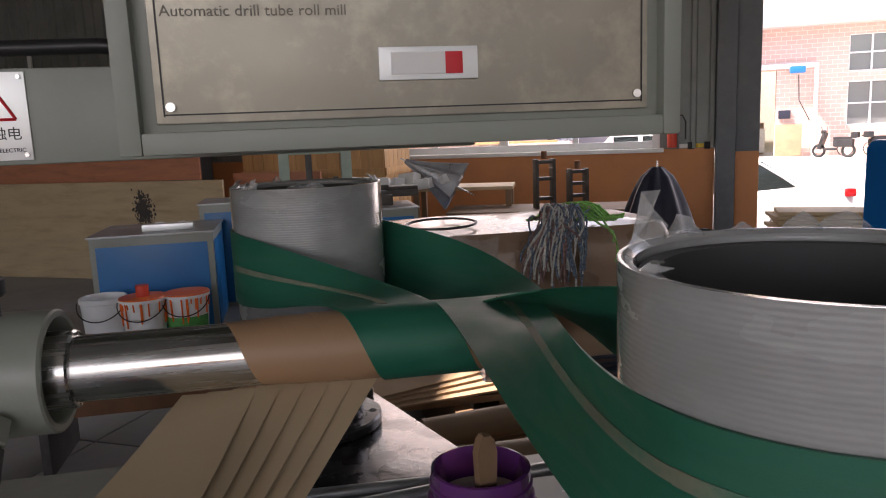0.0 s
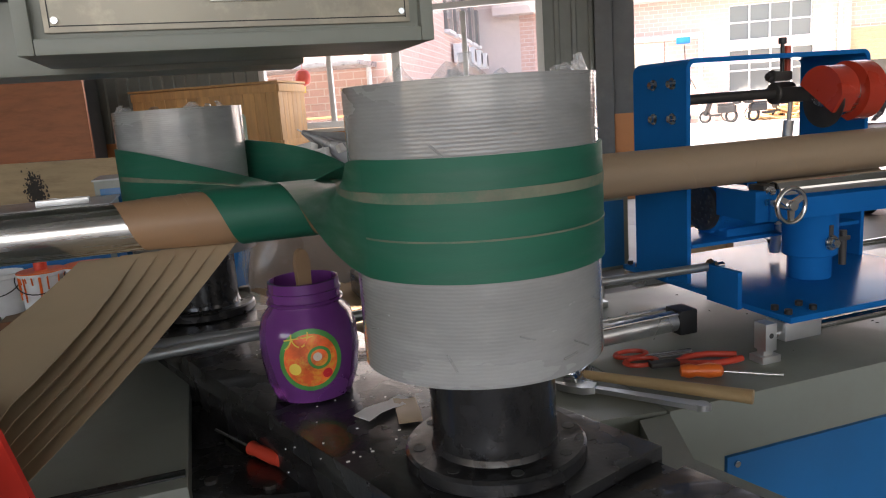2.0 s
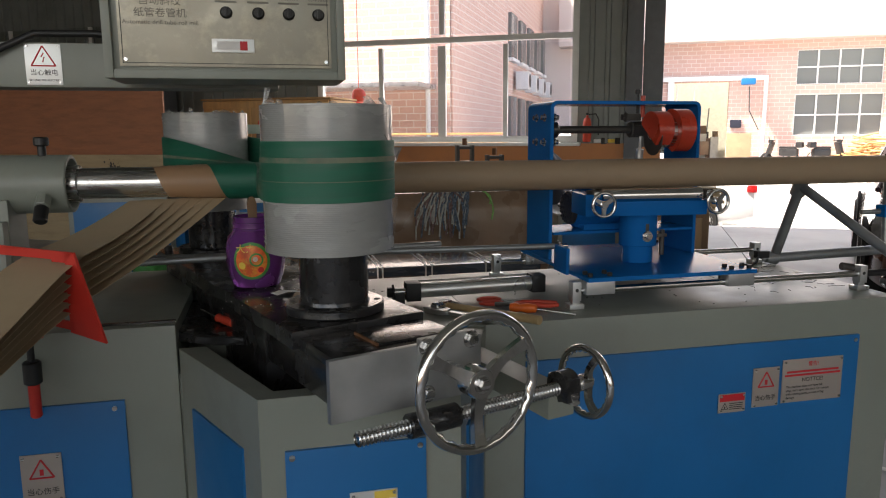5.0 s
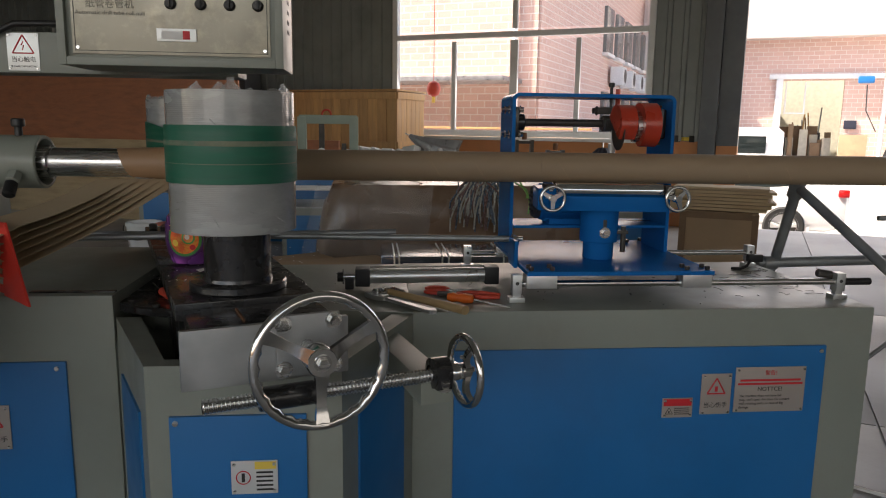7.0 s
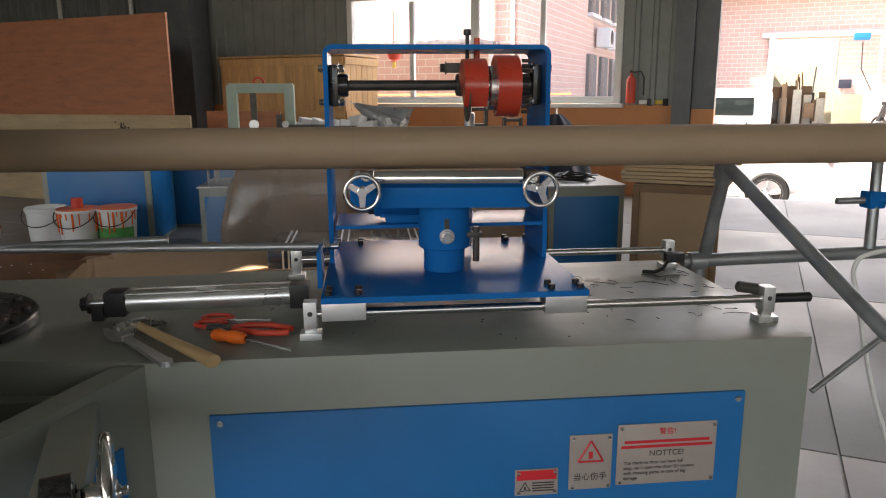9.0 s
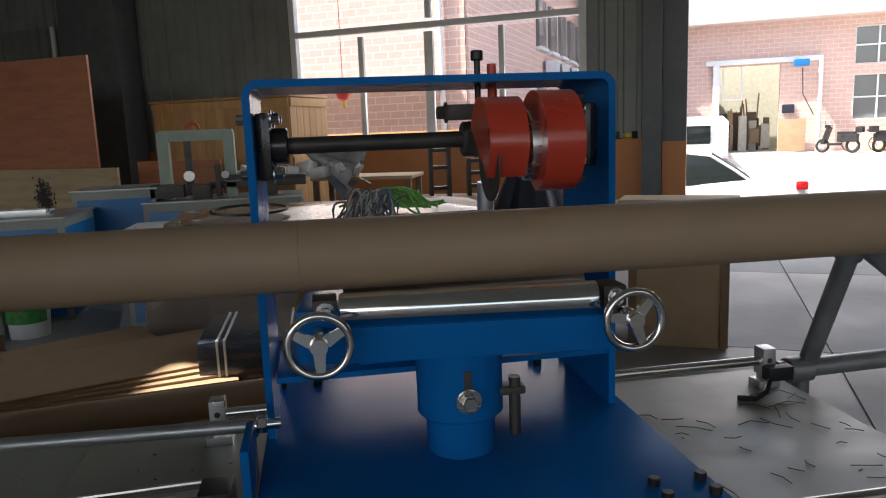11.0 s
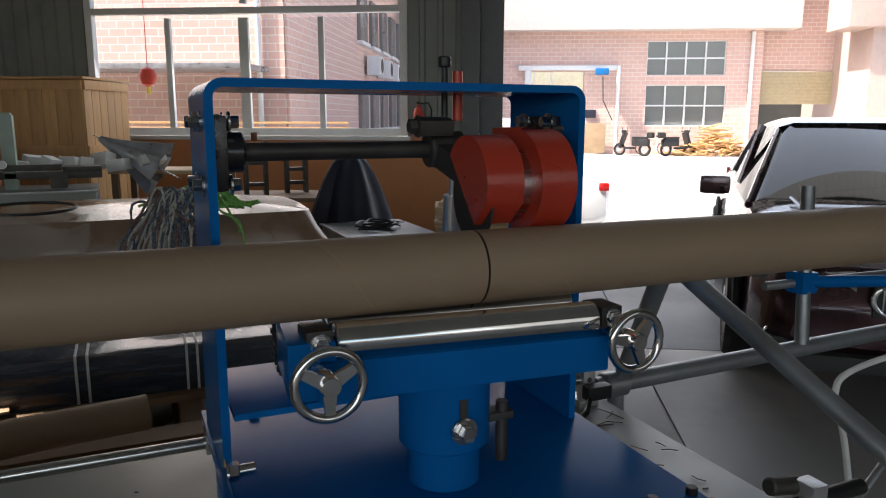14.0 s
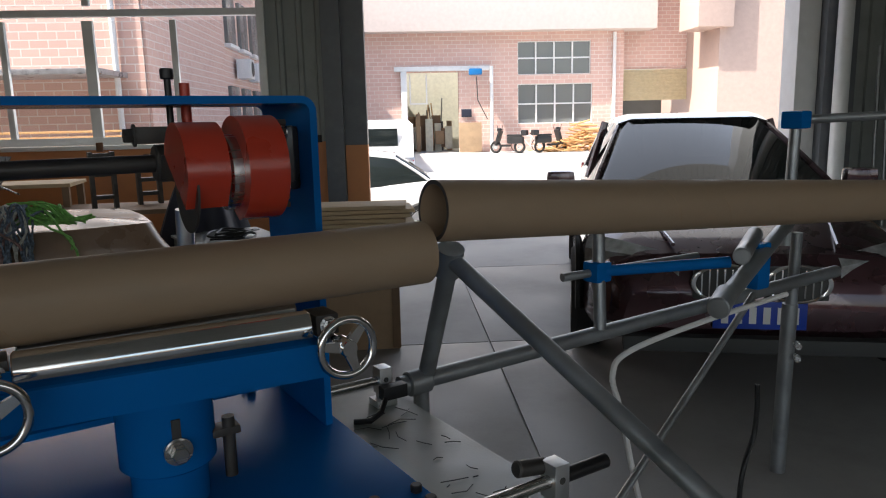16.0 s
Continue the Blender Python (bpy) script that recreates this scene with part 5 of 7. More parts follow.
# ---- tools on the bench ----
def tools():
    z = 0.80
    h = thing("hammer", pose(0.815, 0.296, z, 0, 0, -49.5), "claw hammer with a pale wooden handle", "hammer", "tools on the bench")
    rings = []
    for k in range(9):
        t = k / 8
        x = 0.02 + 0.34 * t
        a, b = (0.009 + 0.006 * t ** 2, 0.010 + 0.004 * t)
        rings.append([(x, 1.15 * a * math.cos(6.283 * j / 14), 0.016 + b * math.sin(6.283 * j / 14)) for j in range(14)])
    Mesh().loft(rings, True, True, True).ob("handle", TOOLW, h)
    m = Mesh()
    m.cyl((0.01, -0.055, 0.018), (0.01, -0.02, 0.018), 0.015, 18, bev=0.002)
    m.box((0.01, 0.0, 0.018), (0.028, 0.05, 0.026), 0.006)
    m.loft([[(-0.004, 0.02, 0.008), (0.024, 0.02, 0.008), (0.024, 0.02, 0.028), (-0.004, 0.02, 0.028)], [(0.0, 0.07, 0.004), (0.02, 0.07, 0.004), (0.02, 0.07, 0.01), (0.0, 0.07, 0.01)]], True, False, True)
    m.ob("head", STEEL, h)
    w = thing("adjustable_spanner", pose(0.782, 0.258, z, 0, 0, -52), "worn chrome adjustable spanner", "spanner", "tools on the bench")
    m = Mesh()
    m.prism([(0.05, -0.008), (0.27, -0.013), (0.285, -0.008), (0.288, 0.0), (0.285, 0.008), (0.27, 0.013), (0.05, 0.008)], 0.004, 0.014)
    m.cyl((0.27, 0, 0.003), (0.27, 0, 0.0155), 0.014, 16)
    m.ob("handle", ALU, w)
    m = Mesh()
    m.prism([(0.06, -0.012), (0.04, -0.026), (0.0, -0.026), (-0.03, -0.02), (-0.028, -0.012), (0.0, -0.008), (0.01, 0.012), (-0.02, 0.022), (0.02, 0.03), (0.055, 0.014)], 0.003, 0.018)
    m.ob("jaw", ALU, w)
    p = thing("pliers", pose(1.02, 0.26, z, 0, 0, -14), "pliers with red plastic grips", "pliers", "tools on the bench")
    for sg in (-1, 1):
        Mesh().pipe([(0.03, 0.004 * sg, 0.012), (0.06, 0.022 * sg, 0.014), (0.11, 0.030 * sg, 0.013), (0.15, 0.020 * sg, 0.012), (0.17, 0.012 * sg, 0.012)], 0.0075, 10).ob("grip", REDP, p)
    m = Mesh().box((0.0, 0, 0.012), (0.07, 0.024, 0.012), 0.005)
    m.ob("jaw", WORK, p)
    s = thing("scissors", pose(0.97, 0.33, z, 0, 0, -8), "scissors with red handles", "scissors", "tools on the bench")
    for sg in (-1, 1):
        Mesh().torus(0.028, 0.0055, pose(0.02, 0.026 * sg, 0.009) @ Matrix.Diagonal((1.3, 0.8, 1, 1)), 24, 8).ob("handle", REDP, s)
        Mesh().box((0.10, 0.004 * sg, 0.008 + 0.002 * sg), (0.12, 0.012, 0.002), 0.0005).ob("blade", STEEL, s)
    d = thing("screwdriver", pose(1.03, 0.19, z, 0, 0, -27), "screwdriver with an orange handle", "screwdriver", "tools on the bench")
    Mesh().lathe([(0.0001, 0), (0.012, 0.003), (0.016, 0.02), (0.012, 0.035), (0.016, 0.06), (0.013, 0.085), (0.006, 0.09)], 18, pose(-0.02, 0, 0.0165, 0, 90, 0)).ob("handle", ORANGEP, d)
    Mesh().cyl((0.07, 0, 0.014), (0.19, 0, 0.004), 0.0032, 10).ob("shank", STEEL, d)
    d2 = thing("screwdriver", pose(0.13, 0.20, 0.84, 0, 0, 120), "screwdriver with a clear red handle on the turret ring", "screwdriver", "tools on the bench")
    Mesh().lathe([(0.0001, 0), (0.011, 0.003), (0.013, 0.02), (0.011, 0.07), (0.013, 0.085), (0.006, 0.09)], 14, pose(-0.08, 0, 0.0, 0, 90, 0)).ob("handle", REDP, d2)
    Mesh().cyl((0.01, 0, 0), (0.12, 0, 0.004), 0.003, 8).ob("shank", STEEL, d2)
    # shavings
    rnd = random.Random(5)
    m = Mesh()
    for i in range(38):
        x, y = rnd.uniform(1.95, 2.36), rnd.uniform(0.24, 0.72)
        a, l = rnd.uniform(0, 6.28), rnd.uniform(0.01, 0.035)
        b = a + rnd.uniform(-1, 1)
        m.pipe([(x, y, 0.802), (x + l * math.cos(a), y + l * math.sin(a), 0.803), (x + l * math.cos(a) + l * math.cos(b), y + l * math.sin(a) + l * math.sin(b), 0.8025)], 0.0009, 4)
    for i in range(60):
        x, y = rnd.uniform(0.62, 2.34), rnd.uniform(0.10, 0.80)
        if 0.7 < x < 1.3 and y < 0.4:
            continue
        a, l = rnd.uniform(0, 6.28), rnd.uniform(0.003, 0.011)
        m.pipe([(x, y, 0.8012), (x + l * math.cos(a), y + l * math.sin(a), 0.802)], 0.0011, 4)
    tagged(m.ob("paper_shavings", DARK), "dark curled paper shavings on the bench", "shavings", kind="stuff")
    m = Mesh()
    for i in range(70):
        x, y = rnd.uniform(0.15, 0.6), rnd.uniform(-0.15, 0.45)
        m.box((x, y, 0.9425), (rnd.uniform(0.0015, 0.005), rnd.uniform(0.0015, 0.004), 0.0012), 0)
    tagged(m.ob("paper_flakes", PALEP), "pale paper flakes scattered on the slide", "flakes", kind="stuff")
    for k, (x, y, a) in enumerate(((0.33, 0.02, 30), (0.36, -0.005, 80))):
        o = Mesh().ribbon([((0.05 * t - 0.05, -0.018, 0.004 * math.sin(t * 2.5)), (0.05 * t - 0.05, 0.018, 0.003 * math.sin(t * 3))) for t in (0, 0.5, 1, 1.5, 2)], 0.001).ob("paper_scrap", PALEP if k == 0 else KRAFTD)
        o.matrix_basis = pose(x, y, 0.946, 0, 0, a)
        tagged(o, "torn scrap of paper lying on the slide", "scrap", "paper scraps")


tools()


def jar():
    j = thing("plastic_jar", pose(0.2413, 0.155, 0.941), "purple plastic sweet jar holding paste and a brush", "jar")
    prof = [(0.0001, 0.004), (0.052, 0.0), (0.062, 0.006), (0.072, 0.035), (0.0775, 0.075), (0.077, 0.115), (0.070, 0.143), (0.060, 0.158), (0.0585, 0.163), (0.0585, 0.178), (0.061, 0.179), (0.061, 0.183), (0.0585, 0.184), (0.0585, 0.199), (0.0545, 0.2), (0.0545, 0.165), (0.066, 0.14), (0.072, 0.11), (0.07, 0.04), (0.0001, 0.01)]
    prof = [(r * 1.05, z) if 0.005 < z < 0.15 else (r, z) for r, z in prof]
    Mesh().lathe(prof, 56).ob("jar_body", PURPLE, j)
    Mesh().torus(0.0595, 0.004, pose(0, 0, 0.165), 40, 8).ob("neck_ring", PURPLE, j)
    Mesh().lathe([(0.0001, 0.155), (0.05, 0.155), (0.054, 0.16)], 32).ob("paste", CREAM, j, "pale dried paste")
    m = Mesh()
    m.loft([[(x * w, y * 0.006, z) for x, y in ((-1, -1), (1, -1), (1, 1), (-1, 1))] for z, w in ((0.10, 0.008), (0.20, 0.011), (0.235, 0.0125), (0.25, 0.009), (0.256, 0.004))], True, True, True)
    br = m.ob("brush_handle", DARKW, j, "dark wooden brush handle")
    br.matrix_basis = pose(0.0, -0.02, 0, 4, -2, 15)

    def patch(r0, r1, mt, name, off, a_c=-98, zc=0.082):
        vs, fs = [], []
        n, rows = 32, 7
        for q in range(rows):
            rr = r0 + (r1 - r0) * q / (rows - 1)
            for i in range(n):
                a = 6.2832 * i / n
                du, dz = rr * math.cos(a), rr * math.sin(a)
                z = zc + dz
                rad = np.interp(z, [p[1] for p in prof[2:7]], [p[0] for p in prof[2:7]]) + off
                th = radians(a_c) + du / rad
                vs.append((rad * math.cos(th), rad * math.sin(th), z))
        fs = [[q * n + i, q * n + (i + 1) % n, (q + 1) * n + (i + 1) % n, (q + 1) * n + i] for q in range(rows - 1) for i in range(n)]
        return Mesh().add(vs, fs, True).ob(name, mt, j)

    patch(0.044, 0.052, LABEL1, "label_border", 0.0012)
    patch(0.0005, 0.044, LABEL2, "label", 0.0010)
    patch(0.014, 0.019, LABEL1, "label_motif", 0.0016, -88, 0.086)
    patch(0.0005, 0.010, LABEL3, "label_motif", 0.0018, -116, 0.070)
    patch(0.0005, 0.008, INKR, "label_motif", 0.0018, -80, 0.058)
    patch(0.0005, 0.007, CREAM, "label_motif", 0.0018, -90, 0.088)
    t = lettering("writing", "大大", 0.026, on_front(-0.025, -0.0795, 0.108), LABEL3, j)
    return j


jar()


# ---- workshop background ----
def small_machine(name, x0, x1, y0, y1, z1, label, top=True, turn=0.0):
    c = thing(name, pose((x0 + x1) / 2, (y0 + y1) / 2, 0, 0, 0, turn), label, "cabinet", "blue machine cabinets")
    w, d = x1 - x0, y1 - y0
    Mesh().box((0, 0, z1 / 2), (w, d, z1), 0.006).ob("body", GREY, c)
    Mesh().box((-0.0, -d / 2 - 0.003, z1 / 2 - 0.02), (w - 0.09, 0.008, z1 - 0.1), 0.002).ob("front_panel", BLUE, c, "blue sheet metal panel")
    Mesh().box((w / 2 + 0.003, 0, z1 / 2 - 0.02), (0.008, d - 0.09, z1 - 0.1), 0.002).ob("end_panel", BLUE, c, "blue sheet metal panel")
    if top:
        Mesh().box((0, 0, z1 + 0.008), (w + 0.03, d + 0.03, 0.016), 0.003).ob("top_plate", DULL, c)
    return c


def background():
    # boards leaning at the left
    for n, u0, u1, z0, z1, d, mt, lab in (("brown_board", -9.0, -2.64, 1.12, 2.30, -3.02, BOARD, "large red-brown painted board standing upright"), ("plywood_sheet", -8.5, -2.30, 0.0, 1.12, -3.12, PLY, "scuffed plywood sheet with a black scorch mark"), ("brown_board", -2.5, -1.4, 0.6, 1.16, -2.6, BOARD, "low red-brown painted board by the column")):
        o = Mesh().box((0, 0, 0), (u1 - u0, 0.03, z1 - z0), 0.003).ob(n, mt)
        o.matrix_basis = wpose((u0 + u1) / 2, d, (z0 + z1) / 2)
        tagged(o, lab, "board", "leaning boards")
        if n == "plywood_sheet":
            rnd = random.Random(3)
            m = Mesh()
            for i in range(700):
                cx, cz = 2.06 + rnd.gauss(0, 0.055), 0.24 + rnd.gauss(0, 0.09)
                rr = rnd.uniform(0.002, 0.016)
                m.add([(cx, -0.0155 - 0.00001 * i, cz)] + [(cx + rr * math.cos(a) * rnd.uniform(0.6, 1.2), -0.0155 - 0.00001 * i, cz + rr * math.sin(a) * rnd.uniform(0.6, 1.4)) for a in [6.283 * k / 10 for k in range(10)]], [[0, k + 1, (k + 1) % 10 + 1] for k in range(10)])
            m.ob("scorch_mark", SCORCH, o, "black scorch mark")
    # pine crates
    for u0, u1, z0, z1 in ((-2.80, -0.92, 0.0, 1.82),):
        c = thing("pine_crate", wpose((u0 + u1) / 2, -1.5, 0), "tall pine board crate standing by the window", "crate")
        w, h, dd = u1 - u0, z1 - z0, 0.85
        n = 13
        for k in range(n):
            bw = w / n
            Mesh().box((-w / 2 + bw * (k + 0.5), -dd / 2, z1 / 2), (bw - 0.006, 0.02, h - 0.02), 0.002).ob("board", PINE, c)
        for k in range(6):
            bw = dd / 6
            Mesh().box((w / 2, -dd / 2 + bw * (k + 0.5), z1 / 2), (0.02, bw - 0.006, h - 0.02), 0.002).ob("board", PINE, c)
        for z in (0.08, 1.1, z1 - 0.06):
            Mesh().box((0, -dd / 2 - 0.018, z), (w, 0.02, 0.09), 0.003).ob("batten", PINE, c)
            Mesh().box((w / 2 + 0.018, 0, z), (0.02, dd, 0.09), 0.003).ob("batten", PINE, c)
        Mesh().box((0, 0, z1 + 0.012), (w + 0.06, dd + 0.06, 0.024), 0.004).ob("lid", PINE, c)
    # blue machines behind the bench
    a = small_machine("blue_cabinet", -1.55, -0.62, 5.4, 6.2, 0.81, "blue and grey machine cabinet with loose parts on top")
    small_machine("blue_cabinet", -0.82, -0.1, 6.3, 6.95, 0.95, "blue machine cabinet against the boards")
    small_machine("blue_cabinet", -0.1, 0.85, 5.0, 5.7, 0.56, "low blue machine cabinet with a white shelf")
    small_machine("blue_cabinet", 2.75, 3.35, 4.0, 4.75, 0.64, "blue machine cabinet with coiled cables on top")
    small_machine("blue_cabinet", -0.2, 1.2, 6.2, 6.9, 0.82, "long blue machine with iron fittings")
    o = Mesh().box((0.2, 5.2, 0.74), (0.55, 0.45, 0.012), 0.002).ob("white_tray", WPLAS)
    for x in (-0.02, 0.42):
        for y in (5.05, 5.35):
            Mesh().cyl((x, y, 0.575), (x, y, 0.735), 0.01, 8).ob("leg", GALV, o)
    tagged(o, "white metal tray on thin legs", "tray")
    # loose cylinders and cables on cabinets
    o = Mesh().box((-0.98, 5.6, 0.855), (0.4, 0.09, 0.055), 0.012).ob("air_cylinder", ALU)
    tagged(o, "small aluminium air cylinder lying on a cabinet", "cylinder")
    rnd = random.Random(8)
    for cx, cy, cz, mt, n in ((-1.0, 5.8, 0.835, PALEP, 3), (3.05, 4.3, 0.665, BLACKP, 5)):
        m = Mesh()
        for k in range(n):
            pts = []
            R = rnd.uniform(0.10, 0.18)
            for i in range(22):
                t = 6.283 * i / 20
                pts.append((cx + R * math.cos(t) + 0.02 * math.sin(3 * t), cy + 0.7 * R * math.sin(t), cz + 0.012 * k + 0.01 * math.sin(2 * t + k)))
            m.pipe(pts, 0.007, 6)
        tagged(m.ob("cable_coil", mt), "loose coil of cable on a cabinet", "cable", "cable coils")
    # iron machine with pale green arch
    g = thing("press_machine", pose(0.30, 6.5, 0), "pale green arch machine with oily iron slides", "machine")
    for x in (-0.33, 0.26):
        Mesh().box((x, 0, 1.14), (0.10, 0.12, 0.62), 0.006).ob("post", MACHG, g)
    Mesh().box((-0.03, 0, 1.42), (0.66, 0.10, 0.10), 0.006).ob("cross_beam", MACHG, g)
    for k, (x, y, z, sx, sy, sz) in enumerate(((-0.1, -0.1, 1.12, 0.06, 0.06, 0.5), (0.15, -0.08, 1.0, 0.05, 0.1, 0.3), (0.5, 0, 0.95, 0.9, 0.12, 0.06), (0.4, -0.1, 1.02, 0.5, 0.06, 0.05), (-0.3, -0.1, 0.92, 0.3, 0.2, 0.12), (0.8, 0.05, 1.0, 0.3, 0.2, 0.04), (0.62, -0.12, 0.90, 0.12, 0.12, 0.1), (0.0, -0.12, 0.9, 0.16, 0.16, 0.14))):
        Mesh().box((x, y, z), (sx, sy, sz), 0.006).ob("iron_slide", WORK, g)
    Mesh().cyl((-0.1, -0.14, 1.05), (-0.1, -0.17, 1.05), 0.05, 20, bev=0.004).ob("dial", ALU, g)
    Mesh().cyl((0.22, -0.14, 1.05), (0.22, -0.16, 1.05), 0.035, 20, bev=0.004).ob("dial", PALEP, g)
    Mesh().torus(0.05, 0.012, pose(-0.05, 0, 1.48, 90, 0, 0), 20, 8).ob("red_hook", REDP, g)
    # polystyrene and paper pieces
    for k in range(9):
        o = Mesh().box((0, 0, 0), (rnd.uniform(0.12, 0.25), rnd.uniform(0.1, 0.2), rnd.uniform(0.08, 0.16)), 0.012).ob("foam_block", PALEP)
        o.matrix_basis = pose(0.55 + 0.14 * k, 6.9 + 0.1 * (k % 2), 1.00 + 0.02 * (k % 3), 10 * (k % 3), 8, 25 * k)
        tagged(o, "white broken foam block on the machine", "foam block", "foam blocks")
    # iron fittings farther right
    for k, (x, y, z, h) in enumerate(((2.55, 6.4, 0.72, 0.5), (2.95, 6.5, 0.72, 0.38))):
        t = thing("iron_fixture", pose(x, y, z), "oily iron machine fixture standing on a table", "fixture", "iron fixtures")
        for dx in (-0.09, 0.09):
            Mesh().box((dx, 0, h / 2), (0.035, 0.1, h), 0.005).ob("side", WORK, t)
        for dz in (0.1, h * 0.6, h - 0.03):
            Mesh().box((0, 0, dz), (0.2, 0.09, 0.035), 0.005).ob("crosspiece", WORK, t)
        Mesh().cyl((0, 0, h), (0, 0, h + 0.08), 0.03, 12, bev=0.005).ob("knob", RUST, t)
    t = thing("work_table", pose(2.55, 6.5, 0, 0, 0, -20), "rough timber work table with iron parts", "table")
    Mesh().box((0, 0, 0.70), (1.9, 0.75, 0.04), 0.005).ob("tabletop", DARKW, t)
    for x in (-0.88, 0.88):
        for y in (-0.32, 0.32):
            Mesh().box((x, y, 0.34), (0.07, 0.07, 0.68), 0.004).ob("leg", DARKW, t)
    t = thing("work_table", pose(1.9, 7.2, 0, 0, 0, -20), "low timber table with planks and paper on it", "table")
    Mesh().box((0, 0, 0.92), (1.1, 0.6, 0.035), 0.005).ob("tabletop", PLY, t)
    for x in (-0.5, 0.5):
        for y in (-0.25, 0.25):
            Mesh().box((x, y, 0.45), (0.06, 0.06, 0.90), 0.004).ob("leg", DARKW, t)
    # silver folded umbrella
    u = thing("silver_umbrella", pose(1.75, 6.9, 0.95, 0, 62, 160), "folded silver grey umbrella lying on the table", "umbrella")
    rings = []
    for k in range(7):
        tt = k / 6
        r = 0.02 + 0.20 * tt ** 1.2
        rings.append([((r * (1 + 0.35 * (j % 2))) * math.cos(6.283 * j / 16), 0.6 * (r * (1 + 0.35 * (j % 2))) * math.sin(6.283 * j / 16), 0.62 - 0.62 * tt) for j in range(16)])
    Mesh().loft(rings, True, False).ob("canopy", SILT, u)
    Mesh().cyl((0, 0, -0.2), (0, 0, 0.68), 0.008, 8).ob("shaft", STEEL, u)
    # navy umbrella
    u = thing("navy_umbrella", pose(3.05, 5.0, 0.0, 0, 0, 20), "half folded dark navy umbrella standing upright", "umbrella")
    rings = []
    for k in range(9):
        tt = k / 8
        r = 0.05 + 0.33 * tt ** 0.6
        rings.append([((r * (1 + 0.10 * math.cos(8 * 6.283 * j / 48))) * math.cos(6.283 * j / 48), 0.7 * (r * (1 + 0.10 * math.cos(8 * 6.283 * j / 48))) * math.sin(6.283 * j / 48), 1.17 - 0.62 * tt) for j in range(48)])
    Mesh().loft(rings, True, True).ob("canopy", NAVY, u)
    Mesh().cyl((0, 0, 0), (0, 0, 1.22), 0.008, 8).ob("shaft", STEEL, u)
    # film-wrapped bundle with ropes
    w = thing("wrapped_bundle", pose(1.45, 4.15, 0), "large brown bundle wrapped in clear plastic film", "bundle")
    rings = []
    for k in range(9):
        tt = k / 8
        z = 0.12 + 0.78 * tt
        sx, sy = 1.10 + 0.04 * math.sin(5 * tt) - 0.22 * max(0, tt - 0.75), 0.55 - 0.25 * max(0, tt - 0.8)
        ring = []
        for j in range(48):
            a = 6.283 * j / 48
            e = 0.22
            cx, cy = math.cos(a), math.sin(a)
            px, py = sx * math.copysign(abs(cx) ** e, cx), sy * math.copysign(abs(cy) ** e, cy)
            n = noise.noise(Vector((px * 3, py * 3, z * 4))) * 0.03
            ring.append((px * (1 + n), py * (1 + n), z + n * 0.5))
        rings.append(ring)
    mm = Mesh().loft(rings, True, True)
    top = [Vector(p) for p in rings[-1]]
    mm.loft([top, [Vector((p.x * 0.6, p.y * 0.6, 0.93 + 0.02 * noise.noise(p * 4))) for p in top], [Vector((p.x * 0.05, p.y * 0.05, 0.94)) for p in top]], True, True, True)
    mm.ob("wrapped_load", WRAPB, w)
    for x in (-0.8, 0, 0.8):
        Mesh().box((x, 0, 0.06), (0.12, 1.0, 0.12), 0.006).ob("pallet_block", DARKW, w)
    fl = []
    for i in range(12):
        t = i / 11
        fl.append(((-1.1 + 0.9 * t, -0.575, 0.92 - 0.05 * math.sin(9 * t)), (-1.25 + 1.0 * t, -0.60 - 0.02 * math.sin(11 * t), 0.28 - 0.08 * math.sin(5 * t))))
    Mesh().ribbon(fl, 0.001).ob("film_sheet", FILMT, w, "wrinkled sheet of clear film")
    r = thing("rope_bundle", pose(1.72, 3.72, 0.93), "tangled bundle of patterned and lime green ropes", "ropes")
    for k in range(120):
        mt = (ROPEW, ROPEB, ROPEW, ROPEB, ROPEP)[k % 5] if k < 82 else ROPEG
        a = rnd.uniform(-0.42, 0.1) if k < 82 else rnd.uniform(0.05, 0.5)
        x0 = rnd.gauss(0, 0.10)
        l = rnd.uniform(0.12, 0.42)
        xe = a * 0.8
        ye = -0.16 - rnd.uniform(0, 0.02) if k < 84 else rnd.uniform(-0.15, 0.0)
        ze = -l if k < 84 else rnd.uniform(-0.03, 0.03)
        hgt = rnd.uniform(0.03, 0.11)
        pts = [(x0 + (xe - x0) * min(1, t * 1.15) + 0.018 * math.sin(9 * t + k), 0.05 + (ye - 0.05) * min(1, t * 1.5), hgt * math.sin(3.14 * min(1, t * 1.6)) + 0.02 + (ze * max(0, (t - 0.5) * 2) ** 1.3)) for t in [i / 11 for i in range(12)]]
        Mesh().pipe(pts, 0.0072, 6).ob("rope", mt, r)
    h = Mesh().torus(0.16, 0.008, pose(0.95, 3.85, 0.955, 8, 0, 0) @ Matrix.Diagonal((1.4, 0.8, 1, 1)), 40, 8).ob("hose_ring", BLACKP)
    tagged(h, "black hose loop lying on the bundle", "hose")
    # buckets
    for x, y, lab, mt in ((-1.30, 5.05, "white plastic bucket with an open rim", WPLAS), (-1.0, 4.95, "white bucket splashed with orange paint and a lid", REDP), (-0.70, 5.0, "white bucket with a green label and an orange rim", REDP)):
        b = thing("paint_bucket", pose(x - 0.1, y, 0.0) @ Matrix.Diagonal((1.16, 1.16, 1.16, 1)), lab, "bucket", "paint buckets")
        Mesh().lathe([(0.0001, 0), (0.115, 0), (0.138, 0.33), (0.145, 0.335), (0.145, 0.36), (0.138, 0.365), (0.132, 0.36), (0.125, 0.3), (0.0001, 0.29)], 36).ob("pail", WPLAS, b)
